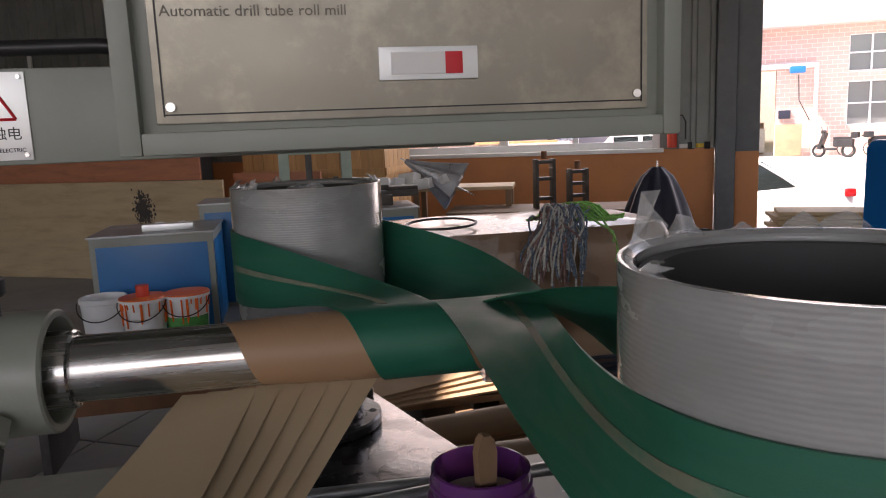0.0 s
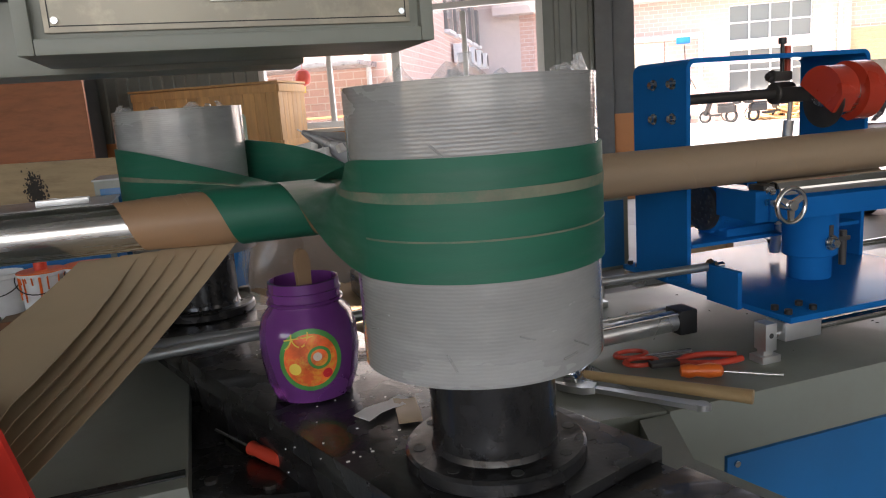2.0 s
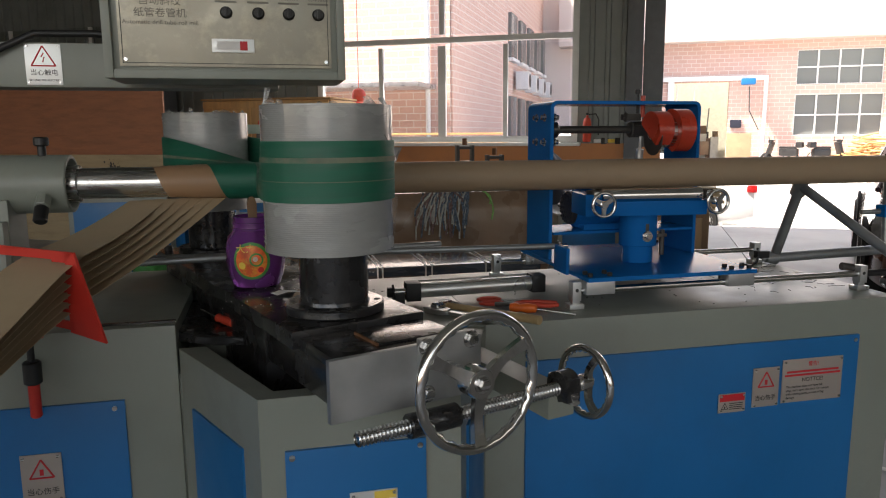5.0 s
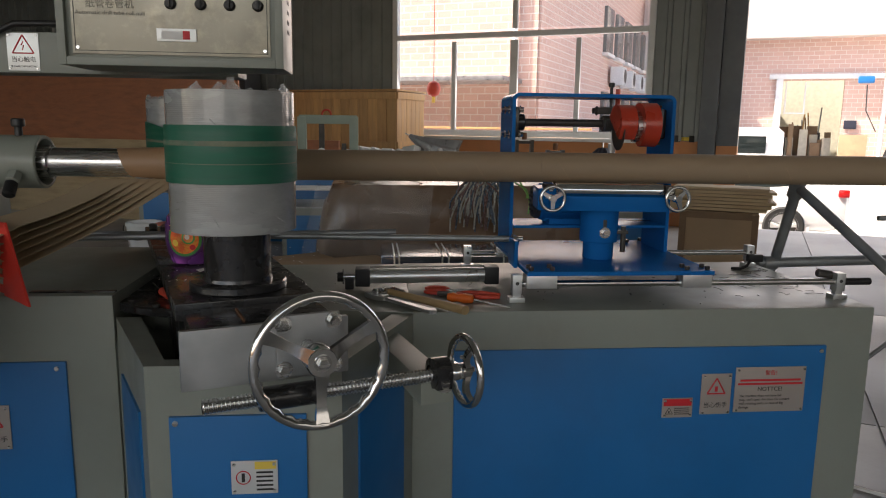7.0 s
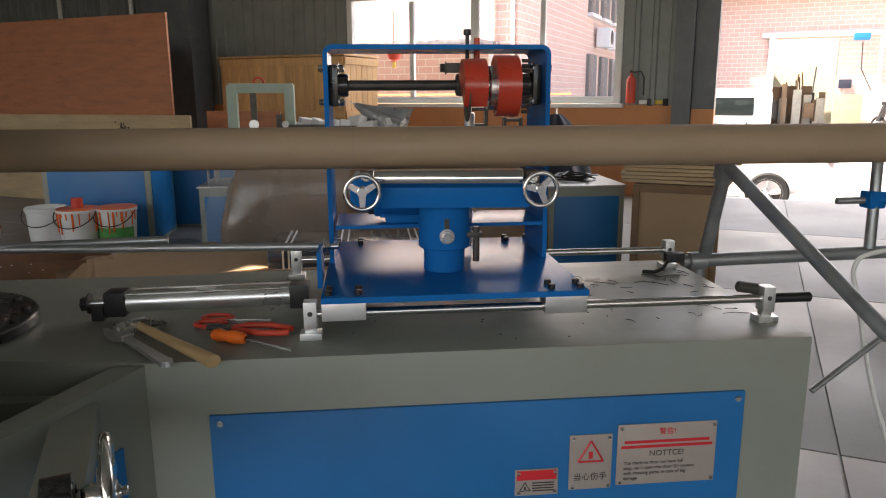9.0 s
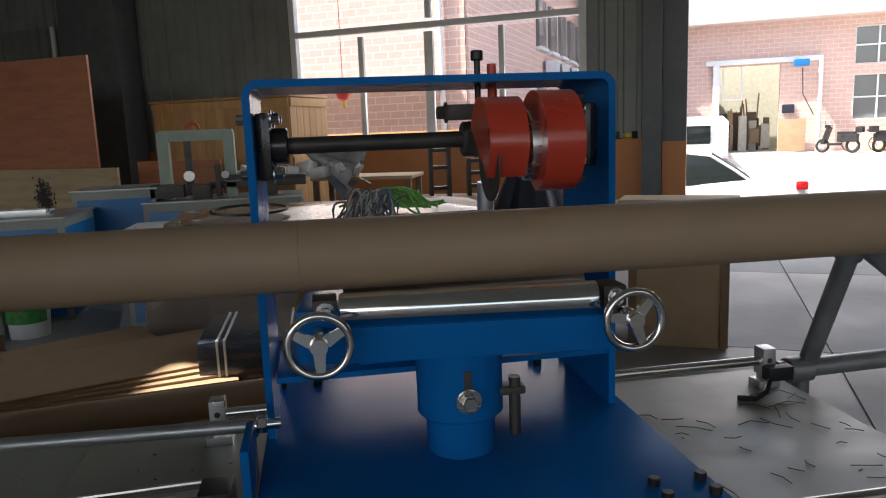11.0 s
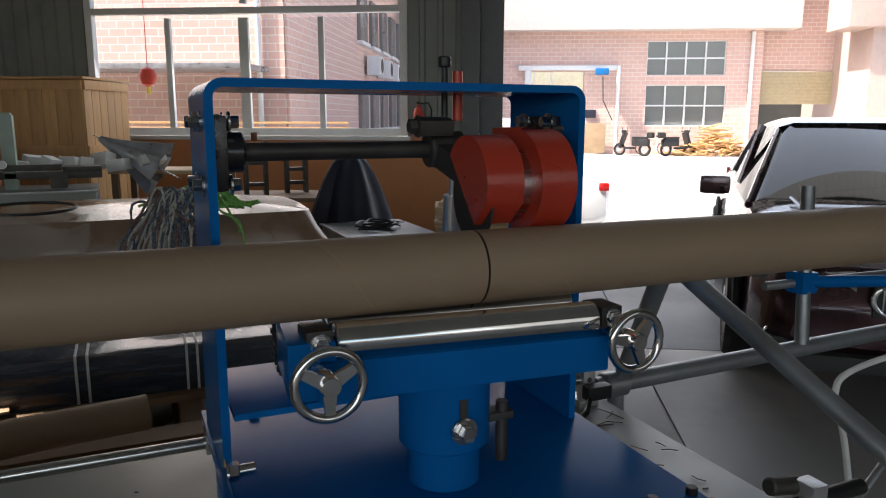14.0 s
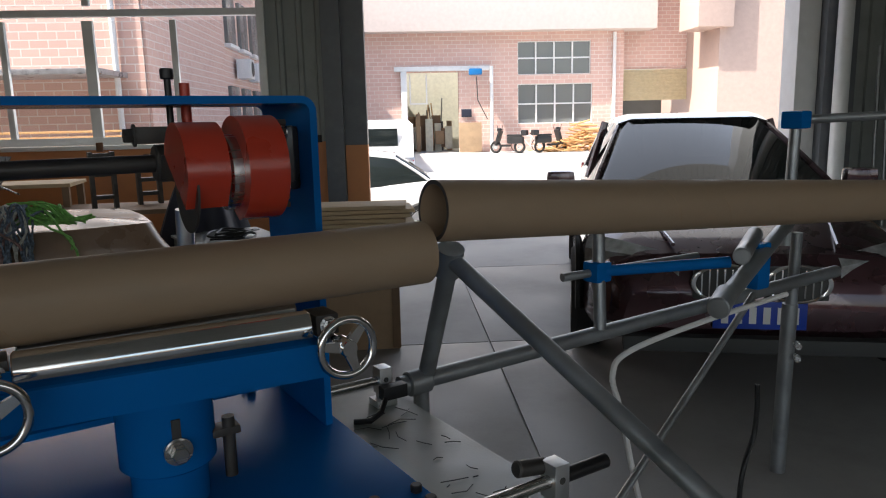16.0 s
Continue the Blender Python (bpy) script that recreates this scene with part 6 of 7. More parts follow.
        if mt is REDP:
            Mesh().lathe([(0.0001, 0.366), (0.13, 0.366), (0.143, 0.364), (0.147, 0.357)], 36).ob("lid", ORANGEP, b, "orange paint on the lid")
            for k in range(14):
                a = rnd.uniform(-3.0, -0.1)
                l = rnd.uniform(0.03, 0.16)
                Mesh().pipe([(0.143 * math.cos(a), 0.143 * math.sin(a), 0.34), (0.137 * math.cos(a), 0.137 * math.sin(a), 0.34 - l)], 0.005, 5).ob("paint_run", ORANGEP, b)
        if x > -0.8:
            Mesh().lathe([(0.131, 0.10), (0.136, 0.22)], 30, None, 190, 340).ob("label_band", LABEL1, b)
        if x == -1.0:
            Mesh().lathe([(0.0001, 0), (0.04, 0), (0.04, 0.07), (0.0001, 0.07)], 20, pose(0, 0, 0.366)).ob("spout_cap", REDP, b)
        Mesh().pipe([(0.145 * math.cos(t), -0.02 + 0.145 * math.sin(t) - 0.03, 0.34 - 0.1 * math.sin(t + 3.14)) for t in [3.14 + 3.14 * i / 14 for i in range(15)]], 0.004, 6).ob("handle", BLACKP, b)
    p = thing("low_pallet", pose(-1.75, 4.6, 0), "low timber pallet on the workshop floor", "pallet")
    for k in range(6):
        Mesh().box((-0.45 + 0.18 * k, 0, 0.10), (0.15, 0.9, 0.03), 0.004).ob("plank", DARKW, p)
    for y in (-0.35, 0.35):
        Mesh().box((0, y, 0.04), (1.05, 0.09, 0.08), 0.004).ob("bearer", DARKW, p)
    o = thing("red_tray", pose(-0.75, 3.1, 0), "dirty red steel tool tray", "tray")
    Mesh().box((0, 0, 0.30), (0.9, 0.5, 0.02), 0.004).ob("bottom", RUST, o)
    for y in (-0.25, 0.25):
        Mesh().box((0, y, 0.36), (0.9, 0.015, 0.12), 0.003).ob("side", RUST, o)
    for x in (-0.42, 0.42):
        Mesh().box((x, 0, 0.15), (0.04, 0.45, 0.30), 0.003).ob("leg", WORK, o)
    # cardboard and tubes on the floor behind the bench
    for k, (x, y, z, sx, sy, a) in enumerate(((0.35, 2.6, 0.42, 1.2, 0.7, 8), (1.3, 2.9, 0.40, 1.0, 0.6, -12), (0.1, 3.0, 0.40, 0.8, 0.4, 20))):
        for i in range(4):
            o = Mesh().box((0, 0, 0), (sx - 0.05 * i, sy - 0.03 * i, 0.009), 0.001).ob("cardboard_sheet", CARD)
            o.matrix_basis = pose(x + 0.02 * i, y + 0.015 * i, z - 0.025 + 0.012 * i, 0, 0, a + 4 * i)
            tagged(o, "flattened brown cardboard sheet on a rack", "cardboard", "cardboard piles")
    pl = thing("timber_rack", pose(0.7, 2.4, 0), "low timber rack holding cardboard and tubes", "rack")
    for x in (-0.9, 0, 0.9):
        Mesh().box((x, 0, 0.17), (0.08, 1.6, 0.34), 0.004).ob("bearer", DARKW, pl)
    for y in (-0.75, -0.4, 0.0, 0.4, 0.75):
        Mesh().box((0, y, 0.355), (2.2, 0.12, 0.03), 0.004).ob("plank", DARKW, pl)
    for k, (y, z, x0, x1) in enumerate(((1.18, 0.58, 0.2, 1.27), (1.30, 0.58, 0.25, 1.2), (1.24, 0.48, 0.1, 1.25), (1.42, 0.48, 0.15, 1.35), (1.55, 0.57, 0.4, 1.45))):
        m = Mesh()
        m.lathe([(0.052, 0), (0.052, x1 - x0), (0.045, x1 - x0), (0.045, 0), (0.052, 0)], 32, pose(x0, y, z, 0, 90, -4 + 3 * k))
        tagged(m.ob("paper_tube", KRAFT), "spare kraft paper tube lying behind the bench", "paper tube", "spare paper tubes")
    sh = thing("tube_rest", pose(0.8, 1.36, 0), "timber rest under the spare tubes", "rest")
    Mesh().box((0, 0, 0.41), (1.5, 0.5, 0.03), 0.004).ob("shelf", DARKW, sh)
    for x in (-0.65, 0.65):
        Mesh().box((x, 0, 0.2), (0.06, 0.45, 0.40), 0.004).ob("trestle", DARKW, sh)
    ws = thing("wrapped_stack", pose(1.40, 2.64, 0), "dark strapped stack wrapped in glossy film on blocks", "stack")
    Mesh().box((0, 0, 0.445), (1.15, 0.5, 0.22), 0.03).ob("load", WRAPD, ws)
    for x in (-0.45, 0, 0.45):
        Mesh().box((x, 0, 0.168), (0.12, 0.5, 0.336), 0.006).ob("pallet_block", DARKW, ws)
    for x in (-0.49, -0.46, -0.19, -0.15, 0.2, 0.24):
        Mesh().box((x, -0.001, 0.445), (0.010, 0.508, 0.228), 0.004).ob("strap", WPLAS, ws)
    # brown cabinet with planks
    c = thing("brown_cabinet", pose(3.62, 3.62, 0, 0, 0, -28), "brown chipboard cabinet stacked with thin planks", "cabinet")
    Mesh().box((0, 0, 0.36), (0.58, 0.5, 0.72), 0.004).ob("body", CARD, c)
    for x in (-0.27, 0.27):
        Mesh().box((x, -0.255, 0.36), (0.05, 0.02, 0.70), 0.003).ob("stile", DARKW, c)
    Mesh().box((0, -0.255, 0.69), (0.5, 0.02, 0.05), 0.003).ob("rail", DARKW, c)
    for k in range(7):
        o = Mesh().box((0, 0, 0), (0.72 + 0.04 * (k % 3), 0.5 - 0.03 * k, 0.022), 0.002).ob("plank", PLY)
        p = Vector((3.62, 3.62, 0.74 + 0.026 * k))
        o.matrix_basis = pose(p.x, p.y, p.z, 0, 0, -28 + (k * 37 % 11) - 5)
        tagged(o, "thin pale plank stacked on the cabinet", "plank", "stacked planks")
    # fire extinguisher
    e = thing("fire_extinguisher", wpose(2.28, -0.16, 1.22), "red fire extinguisher hanging by the window", "extinguisher")
    Mesh().lathe([(0.0001, 0), (0.055, 0.003), (0.06, 0.02), (0.06, 0.28), (0.045, 0.33), (0.018, 0.35), (0.018, 0.38), (0.0001, 0.38)], 28).ob("cylinder", REDP, e)
    Mesh().box((0, 0, 0.40), (0.03, 0.10, 0.03), 0.006).ob("valve", BLACKP, e)
    Mesh().pipe([(0.02, 0, 0.39), (0.12, 0, 0.40), (0.16, 0, 0.32), (0.16, 0, 0.1)], 0.010, 8).ob("hose", BLACKP, e)
    # ledge clutter
    for k in range(4):
        o = Mesh().box((0, 0, 0), (0.10, 0.06, 0.05 + 0.04 * (k % 2)), 0.006).ob("small_box", (PALEP, BLACKP, LABEL3, BLACKP)[k])
        o.matrix_basis = wpose(2.42 + 0.1 * k, -0.0, 1.235, 20 * k)
        tagged(o, "small box lying on the wall ledge", "box", "ledge clutter")


background()


# ---- yard ----
def brick_material(name="facade_brick", along="X"):
    m = bpy.data.materials.new(name)
    m.use_nodes = True
    t = m.node_tree
    b = t.nodes["Principled BSDF"]
    co = t.nodes.new("ShaderNodeTexCoord")
    sp = t.nodes.new("ShaderNodeSeparateXYZ")
    mp = t.nodes.new("ShaderNodeCombineXYZ")
    t.links.new(co.outputs["Object"], sp.inputs[0])
    t.links.new(sp.outputs[along], mp.inputs[0])
    t.links.new(sp.outputs["Z"], mp.inputs[1])
    br = t.nodes.new("ShaderNodeTexBrick")
    br.inputs["Color1"].default_value = (0.66, 0.43, 0.36, 1)
    br.inputs["Color2"].default_value = (0.59, 0.37, 0.305, 1)
    br.inputs["Mortar"].default_value = (0.72, 0.64, 0.59, 1)
    br.inputs["Scale"].default_value = 1.0
    br.inputs["Brick Width"].default_value, br.inputs["Row Height"].default_value = 0.42, 0.19
    br.inputs["Mortar Size"].default_value = 0.014
    t.links.new(mp.outputs[0], br.inputs[0])
    n = t.nodes.new("ShaderNodeTexNoise")
    n.inputs["Scale"].default_value = 0.7
    t.links.new(co.outputs["Object"], n.inputs[0])
    mx = t.nodes.new("ShaderNodeMix")
    mx.data_type = "RGBA"
    r = t.nodes.new("ShaderNodeMapRange")
    r.inputs[3].default_value, r.inputs[4].default_value = 0.0, 0.35
    t.links.new(n.outputs[0], r.inputs[0])
    t.links.new(r.outputs[0], mx.inputs[0])
    t.links.new(br.outputs[0], mx.inputs[6])
    mx.inputs[7].default_value = (0.68, 0.50, 0.43, 1)
    t.links.new(mx.outputs[2], b.inputs["Base Color"])
    b.inputs["Roughness"].default_value = 0.75
    bp = t.nodes.new("ShaderNodeBump")
    bp.inputs["Strength"].default_value, bp.inputs["Distance"].default_value = 0.6, 0.01
    bp.invert = True
    t.links.new(br.outputs[1], bp.inputs["Height"])
    t.links.new(bp.outputs[0], b.inputs["Normal"])
    return m


FBRICK = brick_material()
FBRICKS = brick_material("side_brick", "Y")


def wall_with_holes(parent, u0, u1, z0, z1, d, holes, material, name="wall", thick=0.3):
    """Wall panels round rectangular openings, each panel a part."""
    us = sorted({u0, u1, *[h[0] for h in holes], *[h[1] for h in holes]})
    for a, b in zip(us, us[1:]):
        cuts = sorted([(h[2], h[3]) for h in holes if h[0] <= a + 1e-6 and h[1] >= b - 1e-6])
        z = z0
        for c0, c1 in cuts + [(z1, z1)]:
            if c0 - z > 0.01:
                m = Mesh().box(((a + b) / 2, d + thick / 2, (z + c0) / 2), (b - a, thick, c0 - z), 0)
                m.ob(name, material, parent)
            z = max(z, c1)


def far_window(parent, u0, u1, z0, z1, d, nx, nz, fr=0.07):
    o = Mesh().box(((u0 + u1) / 2, d, z0), (u1 - u0 + fr, 0.09, fr), 0).ob("window", WHITE, parent)
    for i in range(nx + 1):
        Mesh().box((u0 + (u1 - u0) * i / nx, d, (z0 + z1) / 2), (fr, 0.08, z1 - z0), 0).ob("mullion", WHITE, o)
    for j in range(1, nz + 1):
        Mesh().box(((u0 + u1) / 2, d, z0 + (z1 - z0) * j / nz), (u1 - u0, 0.07, fr), 0).ob("crossbar", WHITE, o)
    for i in range(nx):
        for j in range(nz):
            Mesh().box((u0 + (u1 - u0) * (i + 0.5) / nx, d + 0.06, z0 + (z1 - z0) * (j + 0.5) / nz), ((u1 - u0) / nx, 0.02, (z1 - z0) / nz), 0).ob("pane", DGLASS, o)
    return o


def factory():
    f = thing("factory_building", wpose(0, 0, 0), "pink brick factory building across the yard", "building")
    D = 26.6
    wall_with_holes(f, 0.0, 14.9, -0.4, 5.47, D, [(4.3, 6.79, -0.4, 3.66), (9.68, 13.27, 3.47, 5.04), (9.68, 13.37, 1.13, 3.03)], FBRICK)
    far_window(f, 9.68, 13.27, 3.47, 5.04, D + 0.12, 4, 2)
    far_window(f, 9.68, 13.37, 1.13, 3.03, D + 0.12, 4, 2)
    Mesh().box((7.5, D - 0.3, 8.0), (17.4, 1.2, 5.06), 0.02).ob("fascia", FASCIA, f, "pale tiled overhanging fascia")
    Mesh().box((5.6, D + 5.5, 2.2), (6.0, 0.1, 5.0), 0).ob("inner_wall", INNER, f)
    Mesh().box((5.6, D + 2.4, 4.6), (6, 3.9, 0.1), 0).ob("inner_ceiling", INNER, f)
    for x in (2.6, 8.6):
        Mesh().box((x, D + 3, 2.2), (0.1, 5, 5.0), 0).ob("inner_wall", INNER, f)
    rnd = random.Random(4)
    for k in range(16):
        Mesh().box((4.5 + 0.14 * k + rnd.uniform(-0.1, 0.1), D + 2.0 + rnd.uniform(0, 2.2), 0.5), (rnd.uniform(0.15, 0.5), 0.4, rnd.uniform(0.6, 2.6)), 0.02).ob("stored_crate", (WORK, DARKW, INNER, CARD)[k % 4], f)
    fr = Mesh()
    fr.box((6.0, D - 0.1, 3.82), (4.6, 0.25, 0.22), 0.01)
    fr.box((4.15, D - 0.1, 1.75), (0.28, 0.2, 4.0), 0.01)
    fr.ob("door_frame", WHITE, f)
    for x in (4.45, 5.25):
        Mesh().box((x, D + 0.35, 2.9), (0.07, 0.06, 1.4), 0.01).ob("door_mullion", WHITE, f)
    Mesh().box((4.85, D + 0.35, 2.2), (0.9, 0.06, 0.07), 0.01).ob("door_rail", WHITE, f)
    for k in range(7):
        x = 5.0 + 0.17 * k
        Mesh().cyl((x, D + 3.2, -0.2), (x + rnd.uniform(-0.25, 0.25), D + 3.8, rnd.uniform(1.6, 2.6)), 0.035, 6).ob("leaning_bar", (GALV, DARKW, PINE)[k % 3], f)
    Mesh().cyl((14.4, D - 0.12, -0.3), (14.4, D - 0.12, 5.4), 0.09, 12).ob("drain_pipe", WHITE, f)
    h = Mesh().box((7.55, D - 0.6, 3.62), (0.62, 0.34, 0.3), 0.08).ob("hoist", BLUE, f, "blue electric hoist")
    Mesh().cyl((8.35, D - 0.35, -0.2), (8.35, D - 0.35, 3.9), 0.09, 10).ob("hoist_post", WHITE, f)
    Mesh().pipe([(7.6, D - 0.6, 3.4), (7.65, D - 0.6, 2.3), (8.1, D - 0.6, 1.4)], 0.025, 6).ob("chain", WORK, f)
    Mesh().box((7.15, D - 0.05, 1.7), (0.5, 0.06, 0.38), 0.01).ob("notice_board", NAVY, f)
    Mesh().box((7.3, D - 0.3, 0.55), (1.1, 0.06, 1.4), 0.01).ob("leaning_board", CARD, f)
    # shutter bay and taller right wing
    Mesh().box((16.6, D + 0.6, 2.9), (4.2, 0.1, 1.5), 0).ob("shutter", SHUT, f, "yellowed roller shutter half open")
    for k in range(9):
        Mesh().box((16.6, D + 0.52, 2.2 + 0.165 * k), (4.2, 0.05, 0.05), 0.01).ob("slat", SHUT, f)
    # Near-black sheet gives the open bay its shade as colour.
    Mesh().box((16.6, D + 4.0, 0.9), (4.4, 0.1, 3.2), 0).ob("bay_back", DARK, f)
    Mesh().box((16.6, D + 0.9, 6.3), (4.4, 0.4, 5.2), 0).ob("wall", FBRICK, f)
    for k in range(3):
        far_window(f, 15.2, 16.0, 5.6, 7.0, D + 0.55, 2, 2)
    r = Mesh().box((24.6, D + 1.0, 4.0), (12.6, 8.0, 9.0), 0.02)
    r.ob("right_wing", WINGT, f, "pale tiled wing of the factory")
    Mesh().box((17.9, D - 2.4, 7.4), (1.6, 2.2, 4.4), 0.02).ob("balcony", WINGT, f)


factory()


def wing():
    """Brick wing seen through the window."""
    w = thing("brick_wing", wpose(0, 0, 0), "pink brick wing with downpipe and air conditioners", "building")
    D = 8.6
    Mesh().box((-8.6, D + 4, 4.5), (13.0, 8.0, 10.0), 0).ob("wall", FBRICK, w)
    Mesh().box((-2.06, D + 4, 4.5), (0.06, 7.9, 9.9), 0).ob("end_wall", FBRICKS, w)
    Mesh().box((-7.0, D - 0.8, 2.6), (9.0, 1.7, 0.12), 0.02).ob("canopy", SILT, w, "grey blue lean-to canopy")
    Mesh().box((-6.0, D - 1.0, 0.95), (12.0, 0.5, 0.5), 0.02).ob("planter_wall", FASCIA, w)
    for k in range(3):
        Mesh().box((-6.0, D - 1.35, 1.1 + 0.12 * k), (11.5, 0.05, 0.05), 0.01).ob("stacked_batten", PINE, w)
    Mesh().cyl((-2.7, D - 0.1, -0.3), (-2.7, D - 0.1, 9), 0.07, 10).ob("downpipe", WHITE, w)
    side = thing("brick_link", wpose(-2.1, 0, 0), "pink brick side wall with windows and air conditioners", "building")
    for k in range(5):
        y = D + 9.2 + 2.2 * k
        for z in (1.1, 4.2):
            Mesh().box((0.06, y, z + 0.8), (0.14, 1.3, 1.7), 0.01).ob("window", DGLASS, side)
            Mesh().box((0.10, y, z - 0.08), (0.24, 1.5, 0.12), 0.01).ob("sill", WHITE, side)
        Mesh().box((0.35, y + 0.9, 3.4), (0.5, 0.8, 0.7), 0.03).ob("air_conditioner", WHITE, side)
        Mesh().cyl((0.615, y + 0.9, 3.4), (0.62, y + 0.9, 3.4), 0.27, 20).ob("fan", WORK, side)
    Mesh().box((-0.5, D + 13.5, 4.5), (1.0, 11.0, 10.0), 0).ob("wall", FBRICKS, side)
    back = Mesh().box((0, 0, 4.0), (5.0, 0.4, 9.0), 0).ob("wall_far_link", FASCIA)
    back.matrix_basis = wpose(-0.2, D + 18.2, 0)
    struct(back, "pale far wall of the factory")
    l = thing("paper_lantern", wpose(-1.6, 0.78, 1.86), "small red hanging paper lantern", "lantern")
    Mesh().lathe([(0.03, 0), (0.09, 0.03), (0.12, 0.10), (0.12, 0.16), (0.09, 0.23), (0.03, 0.26)], 20).ob("shade", REDP, l)
    Mesh().cyl((0, 0, -0.1), (0, 0, 0.0), 0.03, 10).ob("tassel", LABEL3, l)
    Mesh().cyl((0, 0, 0.26), (0, 0, 2.6), 0.006, 6).ob("cord", REDP, l)
    Mesh().cyl((-1, 0, 2.6), (3, 0, 2.6), 0.012, 6).ob("wire", GALV, l)


wing()


def superring(x, hw, z0, z1, e=0.35, n=28, taper=0.0):
    out = []
    for j in range(n):
        a = 6.2832 * j / n
        c, s = math.cos(a), math.sin(a)
        y = hw * math.copysign(abs(c) ** e, c)
        z = (z0 + z1) / 2 + (z1 - z0) / 2 * math.copysign(abs(s) ** e, s)
        k = (z - z0) / max(z1 - z0, 1e-6)
        out.append((x, y * (1 - taper * k), z))
    return out


def car(name, m, label, paint, L=4.55, W=1.78, H=1.46, van=False, front=True, rim=ALU):
    """A car facing +x, on the ground at z = 0."""
    c = thing(name, m, label, "car", "cars")
    h = L / 2
    hw = W / 2
    belt = 0.93 if not van else 1.05
    # lower body
    st = [(-h, 0.78, 0.42, 0.88), (-h + 0.06, 0.88, 0.30, 1.0), (-h + 0.3, 0.95, 0.22, belt + 0.12), (-h + 1.0, 1.0, 0.20, belt + 0.08), (0, 1.0, 0.20, belt), (h - 1.55, 1.0, 0.20, belt + 0.01), (h - 0.9, 0.985, 0.21, belt - 0.02), (h - 0.4, 0.95, 0.22, belt - 0.10), (h - 0.1, 0.86, 0.26, belt - 0.20), (h, 0.74, 0.36, belt - 0.36)]
    if van:
        st = [(-h, 0.93, 0.32, belt), (-h + 0.05, 0.97, 0.28, belt), (0, 1, 0.22, belt), (h - 0.7, 1, 0.22, belt), (h - 0.15, 0.95, 0.25, belt - 0.1), (h, 0.85, 0.32, belt - 0.3)]
    Mesh().loft([superring(x, hw * k, z0, z1, 0.34, 32, 0.10) for x, k, z0, z1 in st], True, True, True).ob("body", paint, c)
    # greenhouse
    g = [(-h + 0.75, 0.80, belt + 0.04, 0.02), (-h + 1.35, 0.81, H - 0.06, 0.20), (-h + 1.75, 0.82, H - 0.01, 0.26), (-0.15, 0.83, H, 0.30), (0.08, 0.83, H - 0.04, 0.30), (h - 1.22, 0.84, belt + 0.01, 0.02)]
    if van:
        g = [(-h + 0.02, 0.95, H - 0.12, 0.12), (-h + 0.15, 0.95, H, 0.16), (h - 1.3, 0.95, H, 0.16), (h - 0.45, 0.93, belt, 0.0)]
    rings = []
    for x, k, z1, tp in g:
        b0, wd = hw * k * 1.06, hw * k * (1.06 - tp * 1.1)
        z0 = belt - 0.04
        rings.append([(x, -b0, z0), (x, -wd, z1 - 0.05), (x, -wd + 0.08, z1), (x, wd - 0.08, z1), (x, wd, z1 - 0.05), (x, b0, z0)])
    Mesh().loft(rings, False, True).ob("glasshouse", paint if van else CARGL, c, "" if van else "dark car windows")
    if van:
        for s in (-1, 1):
            for a, b in ((-h + 0.4, -h + 1.4), (-h + 1.5, -h + 2.5), (-h + 2.6, h - 1.2)):
                Mesh().box(((a + b) / 2, s * (hw * 0.955), H - 0.42), (b - a, 0.02, 0.42), 0.01).ob("side_window", CARGL, c)
        Mesh().box((-h - 0.005, 0, H - 0.45), (0.03, W * 0.68, 0.46), 0.04).ob("rear_window", CARGL, c)
    else:
        roof = []
        for x, k, z1, tp in g[1:5]:
            wd = hw * k * (1.06 - tp * 1.1)
            roof.append([(x, -wd - 0.005, z1 - 0.06), (x, -wd, z1 - 0.02), (x, -wd + 0.10, z1 + 0.012), (x, wd - 0.10, z1 + 0.012), (x, wd, z1 - 0.02), (x, wd + 0.005, z1 - 0.06)])
        Mesh().loft(roof, False, True).ob("roof", paint, c)
        for s in (-1, 1):
            for i0, i1 in ((0, 1), (4, 5)):
                a, b = rings[i0], rings[i1]
                p0, p1 = Vector(a[1 if s < 0 else 4]), Vector(b[1 if s < 0 else 4])
                Mesh().pipe([p0, p0.lerp(p1, 0.5) + Vector((0, 0, 0.01)), p1], 0.024, 8).ob("pillar", paint, c)
            Mesh().pipe([(-0.15, s * hw * 0.845, belt), (-0.2, s * hw * 0.70, H - 0.05)], 0.03, 6).ob("pillar", paint, c)
            mir = Mesh().box((h - 1.55, s * (hw + 0.08), belt + 0.06), (0.12, 0.2, 0.13), 0.04).ob("mirror", paint, c)
            Mesh().box((h - 1.615, s * (hw + 0.09), belt + 0.06), (0.01, 0.15, 0.09), 0.01).ob("mirror_glass", CHROME, mir)
